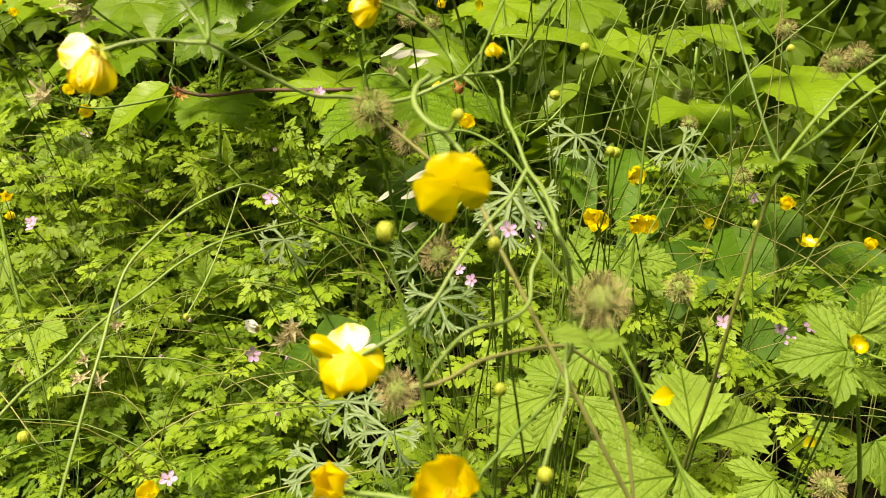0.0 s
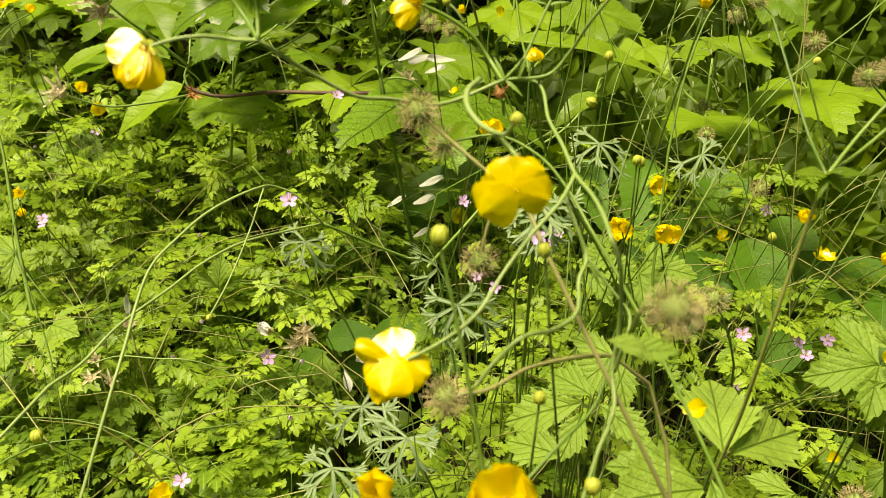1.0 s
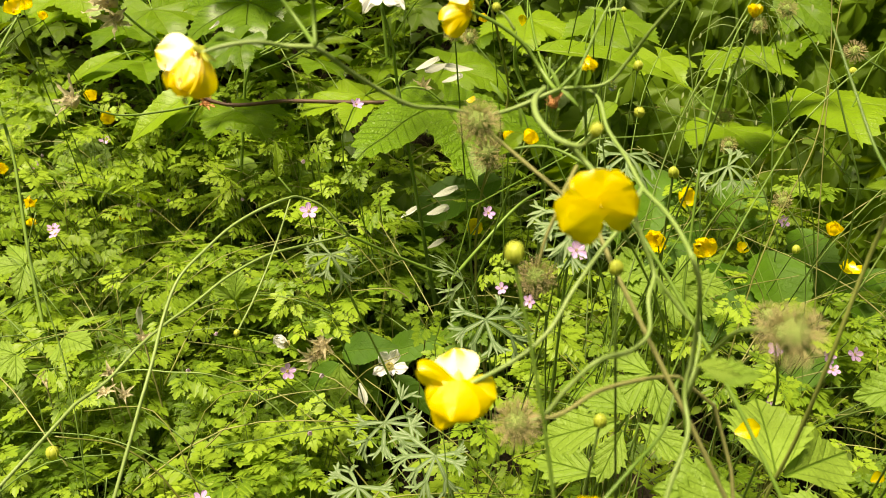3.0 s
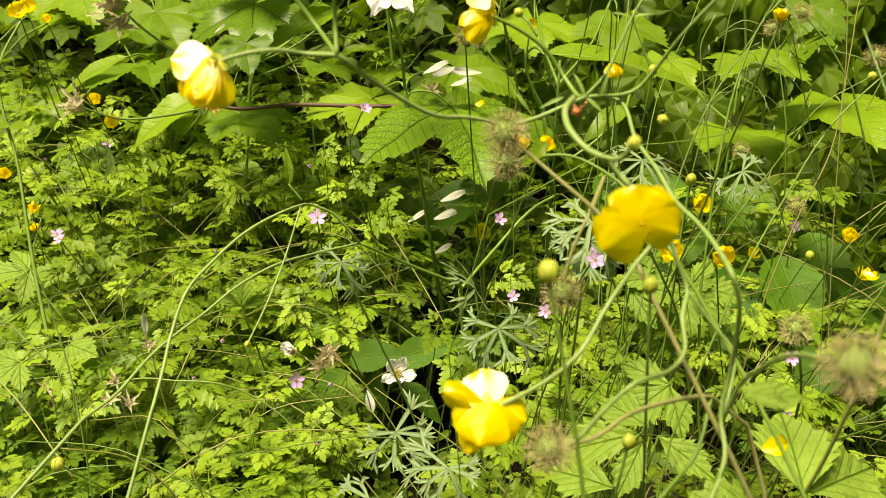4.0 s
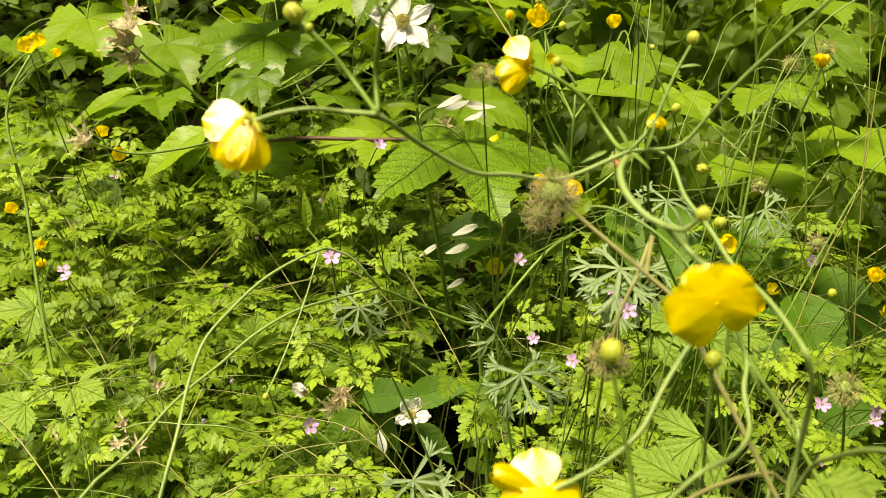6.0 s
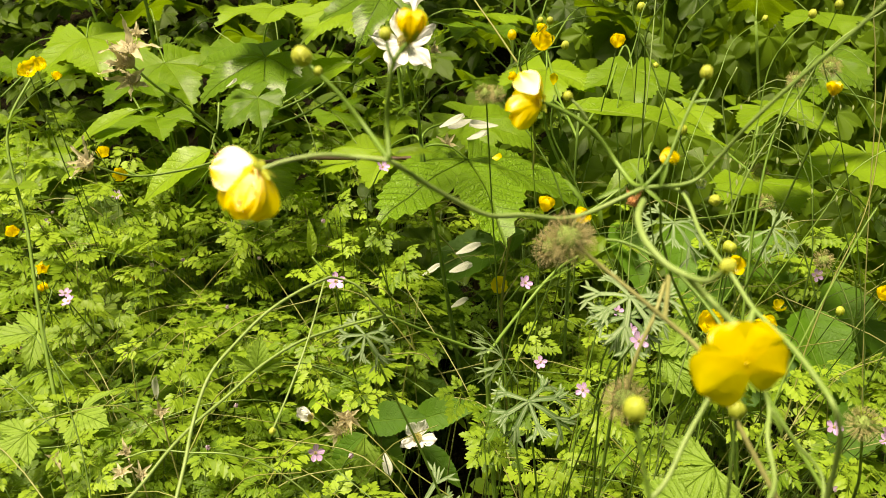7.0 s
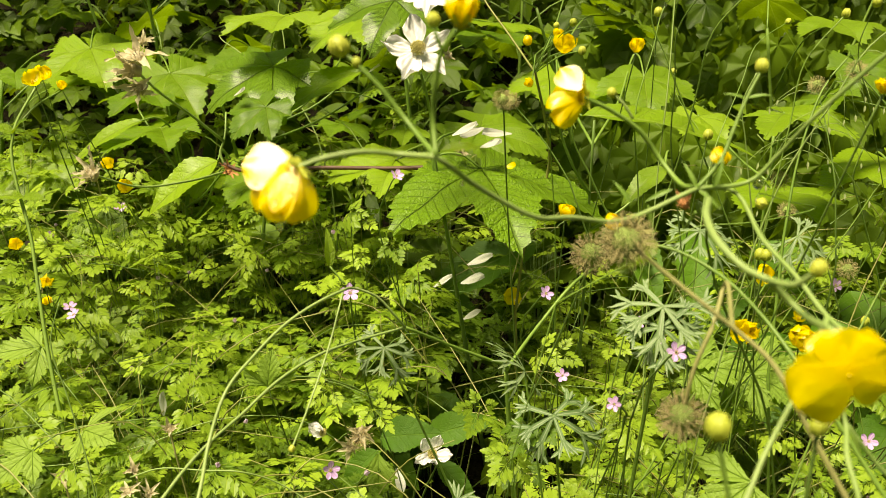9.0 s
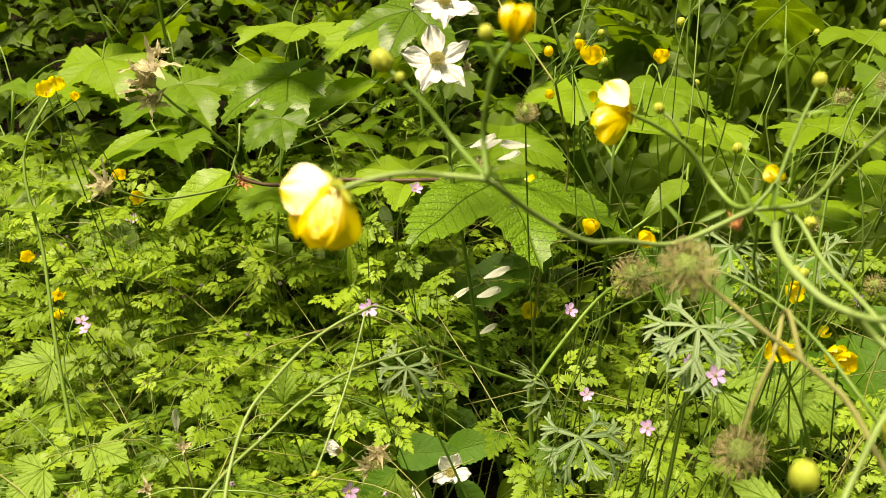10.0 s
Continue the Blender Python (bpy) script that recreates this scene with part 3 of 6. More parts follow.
PINK_PETALS = [petal(R, 0.0090, w, 0.06, 0.06, 0.3, 0.04, 4, 6, 0.10).mesh("pink_petal", PINK) for w in (0.0050, 0.0056)]
FADED_PETALS = [petal(R, 0.0075, 0.0055, 0.35, 0.05, 0.6, 0.06, 4, 6).mesh("faded_petal", PALE_PINK)]
PINK_HEART = stamen_ball(R, 0.0016, 9).mesh("pink_flower_centre", CENTRE)


def pink_flower(parent, at, axis, scale=1.0, spin=0, faded=False, seed=0):
    rnd = random.Random(seed)
    m = Matrix.Translation(at) @ Vector(axis).normalized().to_track_quat("Z", "Y").to_matrix().to_4x4() @ Matrix.Scale(scale * 0.68, 4)
    heart = part("flower", PINK_HEART, parent, m, "faded pale flower" if faded else "pink five-petalled flower with pale streaks")
    pool = FADED_PETALS if faded else PINK_PETALS
    for k in range(5):
        turn = m @ Matrix.Rotation(radians(spin + 72 * k + rnd.uniform(-8, 8)), 4, "Z") @ Matrix.Rotation(radians((45 if faded else 8) + rnd.uniform(-8, 14)), 4, "X")
        part("petal", pool[k % len(pool)], heart, turn)
    return heart


def burr_shapes(seed):
    """A ball of hooked styles: the core, and the hooks round it; radius 1 over all."""
    rnd = random.Random(seed)
    core = ball(0.52, seed, 1.0, 2, 0.12)
    hooks = Shape()
    count = 170
    for k in range(count):
        d = (spherical(k, count) + Vector([rnd.uniform(-0.12, 0.12) for i in range(3)])).normalized()
        side = d.cross(Vector((rnd.uniform(-1, 1), rnd.uniform(-1, 1), 1))).normalized()
        reach = rnd.uniform(0.85, 1.08)
        t = tube([d * 0.45, d * 0.45 + (d * (reach - 0.45) + side * 0.05) * 0.6, d * reach + side * 0.05, d * (reach + 0.02) + side * 0.12, d * (reach - 0.05) + side * 0.15], 0.019, 0.011, 3, 1)
        hooks.add(t.v, t.f)
    return core.mesh("burr_core", BURR), hooks.mesh("burr_hooks", HOOK)


BURRS = [burr_shapes(k) for k in (1, 2, 3)]


def burr(parent, at, axis, radius, seed=0, label="round avens seed head with hooked brown styles"):
    m = Matrix.Translation(at) @ Vector(axis).normalized().to_track_quat("Z", "Y").to_matrix().to_4x4() @ Matrix.Rotation(seed * 1.7, 4, "Z") @ Matrix.Scale(radius, 4)
    core = part("seed_head", BURRS[seed % 3][0], parent, m, label)
    tagged(part("hook_fringe", BURRS[seed % 3][1], core, m), kind="stuff")
    return core


def dry_calyx(parent, at, axis, radius, seed=0, mat=None):
    """A dried fruit cup with five pointed sepals and a tuft of shrivelled threads."""
    rnd = random.Random(seed)
    s = ball(0.36, seed, 0.9, 2, 0.25)
    for k in range(6):
        a = 60 * k + rnd.uniform(-16, 16)
        sepal = blade_leaf(rnd, rnd.uniform(1.1, 1.6), rnd.uniform(0.36, 0.52), rnd.uniform(-0.4, 0.5), 0.7, 0.0, 0.45, 10, 3, 0.2)
        s.join(sepal, Matrix.Rotation(radians(a), 4, "Z") @ Matrix.Translation((0, 0.15, 0)) @ Matrix.Rotation(radians(rnd.uniform(5, 70)), 4, "X"))
    for k in range(50):
        d = spherical(k, 100)
        d.z = abs(d.z)
        reach = rnd.uniform(0.45, 0.8)
        t = tube([d * 0.3, d * reach * 0.7, d * reach + Vector((rnd.uniform(-0.2, 0.2), rnd.uniform(-0.2, 0.2), 0))], 0.022, 0.012, 3, 1)
        s.add(t.v, t.f)
    m = Matrix.Translation(at) @ Vector(axis).normalized().to_track_quat("Z", "Y").to_matrix().to_4x4() @ Matrix.Scale(radius, 4)
    return part("dry_calyx", s.mesh("dry_calyx", mat or DRY), parent, m, "withered brown calyx" if mat is None else "rust-brown withered calyx")


UP = Vector((0, 0, 1))

# ---- herb robert: the leafy carpet ----
def robert_plant(at, seed):
    """A tuft of ferny leaves on thin reddish stalks, its leaves turned to the open side of the bank."""
    rnd = random.Random(seed)
    plant = thing("herb_robert", at, "bright green ferny herb robert tuft in the carpet on the bank", "plant", "herb robert tufts on the bank")
    stalks = Shape()
    for k in range(25):
        high = k < 16
        a = rnd.uniform(0, 2 * math.pi)
        r = rnd.uniform(0.005, 0.055)
        h = rnd.uniform(0.14, 0.245) if high else rnd.uniform(0.07, 0.19)
        out = Vector((math.cos(a), math.sin(a), 0))
        top = out * r + Vector((0, -0.01, h))
        t = tube([out * 0.006, out * r * 0.45 + UP * h * 0.55, top], 0.00045, 0.00035, 4, 4)
        stalks.add(t.v, t.f)
        normal = UP + out * rnd.uniform(0.0, 0.5) + Vector((rnd.uniform(-0.3, 0.3), -rnd.uniform(0.1, 0.8), 0))
        tip = out + Vector((rnd.uniform(-0.5, 0.5), -rnd.uniform(0.0, 0.9), -rnd.uniform(-0.1, 0.25)))
        # lower leaves take the darker copy, shade between the tufts painted in
        data = rnd.choice(ROBERT_LEAVES if high else ROBERT_SHADE_LEAVES)
        leaf_on(plant, data, Vector(at) + top, tip, normal, rnd.choice((0.56, 0.72, 0.86, 0.98, 1.12)) * rnd.uniform(0.9, 1.1))
    tagged(part("stalk_tuft", stalks.mesh("stalk_tuft", STEM_RED if seed % 3 == 0 else STEM_DARK), plant), kind="stuff")
    return plant


def build_carpet():
    rnd = random.Random(11)
    first = [robert_plant((0, 0, 0), 100 + k) for k in range(9)]
    used = set()
    count = 0
    y = 0.40
    while y < 1.20:
        half = 0.16 + 0.58 * y
        x = -0.06 - half
        while x < -0.06 + half:
            px, py = x + rnd.uniform(-0.022, 0.022), y + rnd.uniform(-0.022, 0.022)
            x += 0.058 if x > -0.04 and y < 0.80 else 0.066
            gap = (px + 0.030) ** 2 / 0.085 ** 2 + (py - 0.72) ** 2 / 0.20 ** 2 < 1
            behind = py > 1.12 if px < -0.1 else py > 0.88
            if gap or (behind and rnd.random() < 0.6):
                continue
            k = rnd.randrange(9)
            count += 1
            tall = rnd.uniform(0.80, 1.10) * (1.08 if px > 0.01 and py < 0.78 else 1.18 if py > 0.80 and px < -0.10 else 0.97 if py > 0.60 and px < -0.18 else 1.0)
            if px > 0.0 and py < 0.47 or (px > 0.11 and py > 0.60 and (k + count) % 5 > 1) or (px > 0.02 and py < 0.60 and (k + count) % 5 < 2):
                continue
            m = Matrix.Translation(grounded(px, py)) @ Matrix.Rotation(rnd.uniform(-0.9, 0.9), 4, "Z") @ Matrix.Diagonal((rnd.uniform(0.9, 1.1), 1, tall, 1))
            if k not in used:
                used.add(k)
                first[k].matrix_basis = m
            else:
                copy_thing(first[k], m)
        y += 0.060


build_carpet()


def build_underlayer():
    """Small ferny leaves that fill the carpet between and below the tufts' tops."""
    rnd = random.Random(57)
    pool = [robert_leaf(rnd, 0.030) for k in range(4)]
    s = Shape()
    for k in range(800):
        y = rnd.uniform(0.40, 1.0)
        x = rnd.uniform(-0.18 - 0.55 * y, 0.02 if y < 0.6 or y > 0.8 else -0.10)
        at = grounded(x, y) + UP * rnd.uniform(0.11, 0.205)
        a = rnd.uniform(0, 2 * math.pi)
        tip = Vector((math.cos(a), math.sin(a) - 0.5, rnd.uniform(-0.3, 0.1)))
        s.join(rnd.choice(pool), frame_of(at, tip, (rnd.uniform(-0.4, 0.4), -rnd.uniform(0.1, 0.8), 1)) @ Matrix.Scale(rnd.uniform(0.55, 1.0), 4))
    # filler leaves wear the copy with shade in its colour, to deepen gaps
    tagged(new("herb_robert_underlayer", s.mesh("herb_robert_underlayer", ROBERT_SHADE_TONE)), "small ferny green leaves between the herb robert tufts", "foliage", kind="stuff")


build_underlayer()


def sprig(at, tip, size, seed):
    """One taller ferny leaf on its own thin stalk."""
    rnd = random.Random(seed)
    at = Vector(at)
    base = grounded(at.x + rnd.uniform(-0.03, 0.03), at.y + 0.12)
    plant = thing("herb_robert", base, "single tall ferny herb robert leaf on a thin stalk", "plant", "herb robert sprigs")
    stem(plant, [base, base.lerp(at, 0.6) + Vector((0, 0.03, 0.01)), at], 0.0005, 0.0004, STEM_RED if seed % 2 else STEM_DARK, 5, 5, "leaf_stalk")
    # some right-hand sprigs take the shade-coloured copy to dim that side
    leaf_on(plant, ROBERT_SHADE_LEAVES[seed % 3] if seed % 5 < 2 and 330 < seed < 500 else ROBERT_LEAVES[seed % 7], at, tip, (rnd.uniform(-0.5, 0.5), -rnd.uniform(0.3, 0.9), rnd.uniform(0.5, 0.9)), size * 0.72)


SPRIGS_ONE = (
        ((0.0410, 0.5380, 0.4166), (0.3, -0.6, -0.6), 0.95), ((0.0319, 0.5309, 0.4336), (0.7, -0.5, 0.1), 0.55), ((0.0088, 0.5818, 0.4369), (0.9, -0.4, -0.1), 0.75), ((-0.0355, 0.5743, 0.4067), (-0.4, -0.4, -0.8), 0.90),
        ((-0.0212, 0.5609, 0.3882), (0.2, -0.5, -0.8), 0.80), ((0.0209, 0.5492, 0.3736), (0.6, -0.6, -0.3), 0.85), ((0.1384, 0.5248, 0.4363), (0.2, -0.7, -0.4), 0.80), ((0.1261, 0.4968, 0.4003), (-0.5, -0.7, -0.3), 0.90),
        ((0.1554, 0.5070, 0.3955), (0.4, -0.7, -0.3), 0.90), ((0.1132, 0.5101, 0.4179), (-0.6, -0.6, -0.2), 0.80), ((0.0737, 0.5039, 0.3933), (-0.3, -0.6, -0.5), 0.80), ((0.048, 0.632, 0.426), (0.6, -0.6, 0.0), 0.75),)
SPRIGS_TWO = (
        ((0.0401, 0.5115, 0.4191), (0.7, -0.6, -0.3), 0.95), ((0.1732, 0.4993, 0.3943), (0.5, -0.7, -0.3), 0.95), ((0.2395, 0.5867, 0.4007), (0.6, -0.6, 0.2), 0.90), ((0.1876, 0.4732, 0.3728), (-0.5, -0.7, -0.3), 0.95),
        ((0.1633, 0.5211, 0.3993), (-0.7, -0.6, -0.2), 0.85), ((0.1306, 0.5209, 0.4030), (-0.5, -0.7, -0.3), 0.85), ((-0.0128, 0.4831, 0.3612), (0.2, -0.6, -0.7), 0.95), ((0.0155, 0.4824, 0.3546), (0.5, -0.6, -0.5), 0.85),
        ((-0.0202, 0.5150, 0.4025), (-0.4, -0.6, -0.3), 0.90), ((-0.185, 0.640, 0.387), (0.4, -0.6, 0.5), 0.80), ((-0.101, 0.603, 0.393), (0.5, -0.6, -0.4), 0.95), ((-0.128, 0.605, 0.407), (-0.5, -0.6, -0.4), 0.85),)
SPRIGS_THREE = (
        ((-0.097, 0.706, 0.478), (0.3, -0.5, -0.7), 0.85), ((-0.078, 0.684, 0.468), (0.8, -0.5, 0.1), 0.70), ((-0.130, 0.730, 0.497), (0.8, -0.5, 0.1), 0.75), ((0.1963, 0.5545, 0.4068), (0.4, -0.7, -0.2), 0.9), ((0.1601, 0.4998, 0.3989), (-0.2, -0.7, -0.4), 1.0),)
for k, (at, tip, size) in enumerate(SPRIGS_ONE + SPRIGS_TWO + SPRIGS_THREE):
    sprig(at, tip, size, 300 + k)
rs = random.Random(61)
for k in range(44):
    y = rs.uniform(0.74, 0.98)
    sprig((rs.uniform(-0.08 - 0.45 * y, -0.09), y, rs.uniform(0.41, 0.475) + 0.15 * (y - 0.74)), (rs.uniform(-0.8, 0.8), -0.7, rs.uniform(-0.3, 0.2)), rs.uniform(0.9, 1.3), 500 + k)
for k in range(26):
    y = rs.uniform(0.46, 0.70)
    x = rs.uniform(-0.02, 0.05 + 0.36 * y)
    sprig((x, y, rs.uniform(0.33, 0.43)), (rs.uniform(-0.8, 0.8), -0.7, rs.uniform(-0.6, 0.1)), rs.uniform(0.75, 1.1), 400 + k)


# ---- thimbleberry: lobed leaves behind ----
def thimble_plant(at, seed, leaves=7, height=0.45, spread=0.16):
    rnd = random.Random(seed)
    at = Vector(at)
    plant = thing("thimbleberry", at, "thimbleberry shoot with broad lobed toothed green leaves", "shrub", "thimbleberry shoots on the bank")
    lean = Vector((rnd.uniform(-0.1, 0.1), -rnd.uniform(0, 0.12), 0))
    top = at + lean + UP * height
    stem(plant, [at, at + lean * 0.4 + UP * height * 0.5, top], 0.0028, 0.0016, STEM)
    for k in range(leaves):
        s = 0.35 + 0.65 * k / max(1, leaves - 1)
        a = k * 2.4 + rnd.uniform(-0.4, 0.4)
        out = Vector((math.cos(a), math.sin(a), 0))
        node = at + lean * s * s + UP * height * s
        seat = node + out * spread * rnd.uniform(0.35, 0.9) + UP * rnd.uniform(0.02, 0.08)
        stem(plant, [node, node.lerp(seat, 0.5) + UP * 0.02, seat], 0.0010, 0.0007, STEM, 5, 4, "leaf_stalk")
        leaf_on(plant, rnd.choice(THIMBLE_LEAVES), seat, out + Vector((0, -0.6, -rnd.uniform(0.0, 0.32))), UP + Vector((0, -rnd.uniform(0.0, 0.3), 0)) + out * 0.15, rnd.uniform(0.036, 0.068))
    return plant


def build_thimble_thicket():
    rnd = random.Random(5)
    spots = [(-0.95, 1.25), (-0.78, 1.45), (-0.62, 1.12), (-0.50, 1.32), (-0.40, 1.18), (-0.28, 1.12), (-0.22, 1.40), (-0.10, 1.16), (0.02, 1.30), (0.12, 1.16),
             (0.22, 1.28), (0.34, 1.16), (0.42, 1.32), (0.52, 1.14), (0.62, 1.30), (0.76, 1.15), (0.14, 1.50), (-0.40, 1.62), (-0.08, 1.62), (0.46, 1.55), (-0.66, 1.70), (0.75, 1.62)]
    for k, (x, y) in enumerate(spots):
        thimble_plant(grounded(x, y), 40 + k, rnd.randint(11, 15) if x < 0.08 else rnd.randint(3, 5), rnd.uniform(0.30, 0.50), 0.17)


build_thimble_thicket()


def broad_leaf(plant, pool, k, at, tip, normal, size, root, label="", r=0.0011):
    """A named leaf with its stalk from root, which lies on the shoot."""
    at, root = Vector(at), Vector(root)
    low, top = SHOOT_AXES[plant.name]
    node = low.lerp(top, min(0.95, max(0.3, (root.z - 0.06 - low.z) / (top.z - low.z))))
    stem(plant, [node, node.lerp(root, 0.55) - UP * 0.01, root, root.lerp(at, 0.5) + UP * 0.006, at], r * 1.1, r * 0.8, STEM, 5, 5, "leaf_stalk")
    return leaf_on(plant, pool[k % len(pool)], at, tip, normal, size, "leaf", label)


SHOOT_AXES = {}


def shoot(at, top, label, r=0.0024, mat=None, bow=(0, 0, 0)):
    at, top = Vector(at), Vector(top)
    plant = thing("thimbleberry", at, label, "shrub", "thimbleberry shoots on the bank")
    stem(plant, [at, at.lerp(top, 0.5) + Vector(bow), top], r, r * 0.6, mat or STEM)
    SHOOT_AXES[plant.name] = (at, top)
    return plant


# the flowering shoot in the middle, with the white flower
mid = shoot(grounded(-0.02, 0.86), (-0.070, 0.763, 0.541), "thimbleberry shoot with a white flower and broad wet leaves", 0.0022, STEM_DARK)
broad_leaf(mid, WET_LEAVES, 0, (-0.033, 0.776, 0.524), (0.28, -0.88, -0.24), (0.06, -0.24, 0.96), 0.096, (-0.066, 0.772, 0.535), "broad wet lobed leaf with pale veins")
broad_leaf(mid, THIMBLE_LEAVES, 1, (-0.032, 0.868, 0.551), (0.75, -0.3, -0.15), (-0.05, -0.35, 0.95), 0.060, (-0.070, 0.763, 0.539))
broad_leaf(mid, THIMBLE_LEAVES, 2, (-0.107, 0.860, 0.523), (-0.85, -0.4, -0.12), (0, -0.30, 0.95), 0.060, (-0.070, 0.763, 0.539))
stem(mid, [(-0.070, 0.763, 0.539), (-0.070, 0.728, 0.569), (-0.074, 0.687, 0.597)], 0.0014, 0.0010, STEM_DARK)

side = shoot(grounded(-0.28, 0.98), (-0.226, 0.911, 0.594), "thimbleberry shoot with shining wet leaves", 0.0024)
broad_leaf(side, WET_LEAVES, 1, (-0.210, 0.853, 0.605), (-0.70, -0.55, -0.28), (0.10, -0.45, 0.9), 0.066, (-0.221, 0.910, 0.589), "wet leaf with a pale sheen")
broad_leaf(side, THIMBLE_LEAVES, 4, (-0.200, 0.861, 0.647), (-0.80, -0.55, -0.04), (0.06, -0.18, 0.97), 0.052, (-0.226, 0.916, 0.620))
broad_leaf(side, THIMBLE_LEAVES, 1, (-0.207, 0.805, 0.572), (-0.5, -0.5, -0.35), (0.2, -0.35, 0.9), 0.036, (-0.221, 0.909, 0.584))
broad_leaf(side, LIGHT_OVATE_LEAVES, 0, (-0.140, 0.895, 0.600), (-0.90, -0.3, -0.25), (0.1, -0.5, 0.85), 0.085, (-0.132, 0.915, 0.596))
broad_leaf(side, THIMBLE_LEAVES, 0, (-0.142, 0.925, 0.650), (-0.5, -0.6, -0.2), (0, -0.4, 0.9), 0.060, (-0.171, 0.967, 0.610))
broad_leaf(side, WET_LEAVES, 1, (-0.104, 0.846, 0.658), (-0.3, -0.7, -0.5), (0, -0.6, 0.8), 0.055, (-0.145, 0.937, 0.609))

left = shoot(grounded(-0.36, 1.0), (-0.325, 0.952, 0.506), "thimbleberry shoot with dull green lobed leaves", 0.0022)
broad_leaf(left, THIMBLE_LEAVES, 2, (-0.343, 0.938, 0.548), (-0.45, -0.80, -0.12), (-0.1, -0.25, 0.95), 0.066, (-0.332, 0.996, 0.525))
broad_leaf(left, THIMBLE_LEAVES, 1, (-0.232, 0.871, 0.507), (0.60, -0.75, -0.10), (0.0, -0.28, 0.95), 0.058, (-0.285, 0.933, 0.508))
broad_leaf(left, LIGHT_OVATE_LEAVES, 1, (-0.264, 0.855, 0.524), (-0.78, -0.45, -0.40), (0.0, -0.5, 0.85), 0.075, (-0.262, 0.876, 0.527), "bright yellow-green narrow leaf")
broad_leaf(left, LIGHT_OVATE_LEAVES, 2, (-0.347, 0.900, 0.557), (-0.85, -0.3, -0.30), (0, -0.5, 0.85), 0.075, (-0.334, 0.940, 0.549))
broad_leaf(left, THIMBLE_LEAVES, 3, (-0.460, 1.064, 0.629), (0.4, -0.7, -0.3), (0, -0.45, 0.9), 0.075, (-0.476, 1.119, 0.654))
broad_leaf(left, THIMBLE_LEAVES, 0, (-0.522, 1.037, 0.505), (0.1, -0.8, -0.5), (0, -0.6, 0.8), 0.070, (-0.528, 1.093, 0.532))
broad_leaf(left, THIMBLE_LEAVES, 4, (-0.362, 1.031, 0.601), (0.5, -0.7, -0.3), (0, -0.45, 0.9), 0.070, (-0.403, 1.115, 0.621))

right = shoot(grounded(0.22, 0.92), (0.228, 0.879, 0.549), "thimbleberry shoot with flat pale green leaves", 0.0022)
broad_leaf(right, STAR_LEAVES, 0, (0.192, 0.757, 0.566), (0.58, -0.80, -0.12), (0.0, -0.24, 0.96), 0.064, (0.222, 0.843, 0.560), "pale green leaf with long pointed lobes")
broad_leaf(right, THIMBLE_LEAVES, 0, (0.277, 0.771, 0.530), (-0.10, -0.95, -0.04), (-0.1, -0.20, 0.97), 0.078, (0.290, 0.830, 0.524), "broad pale green lobed leaf")
broad_leaf(right, THIMBLE_LEAVES, 3, (0.215, 0.840, 0.499), (0.2, -0.9, -0.05), (0, -0.10, 0.99), 0.062, (0.240, 0.905, 0.495))
broad_leaf(right, THIMBLE_LEAVES, 1, (0.232, 0.735, 0.603), (0.45, -0.75, -0.50), (-0.1, -0.50, 0.8), 0.033, (0.240, 0.772, 0.600))
broad_leaf(right, THIMBLE_LEAVES, 4, (0.171, 0.920, 0.557), (0.3, -0.8, -0.25), (0, -0.3, 0.95), 0.040, (0.196, 0.986, 0.560))

ribbon = shoot(grounded(0.05, 0.84), (0.051, 0.752, 0.562), "long flat leaves on a leafy shoot", 0.0018, STEM_DARK)
broad_leaf(ribbon, LIGHT_OVATE_LEAVES, 2, (0.034, 0.691, 0.568), (0.98, -0.12, 0.03), (0.05, -0.30, 0.95), 0.115, (0.023, 0.731, 0.565), "long bright leaf seen nearly edge on")
broad_leaf(ribbon, LIGHT_OVATE_LEAVES, 0, (0.103, 0.745, 0.527), (-0.75, -0.5, -0.35), (0, -0.5, 0.85), 0.045, (0.115, 0.789, 0.534))
broad_leaf(ribbon, THIMBLE_LEAVES, 1, (0.133, 0.989, 0.593), (-0.1, -0.85, -0.25), (0, -0.4, 0.9), 0.065, (0.137, 1.057, 0.618))
broad_leaf(ribbon, THIMBLE_LEAVES, 3, (0.048, 1.007, 0.593), (-0.1, -0.85, -0.25), (0, -0.4, 0.9), 0.065, (0.050, 1.054, 0.617))

# dull ovate leaves in the hollow, with fallen petals on them
hollow = thing("ovate_leaved_plant", grounded(-0.06, 0.92), "plant with large dull dark green ovate leaves in the hollow", "plant", "ovate-leaved plants")
hroot = grounded(-0.06, 0.92)
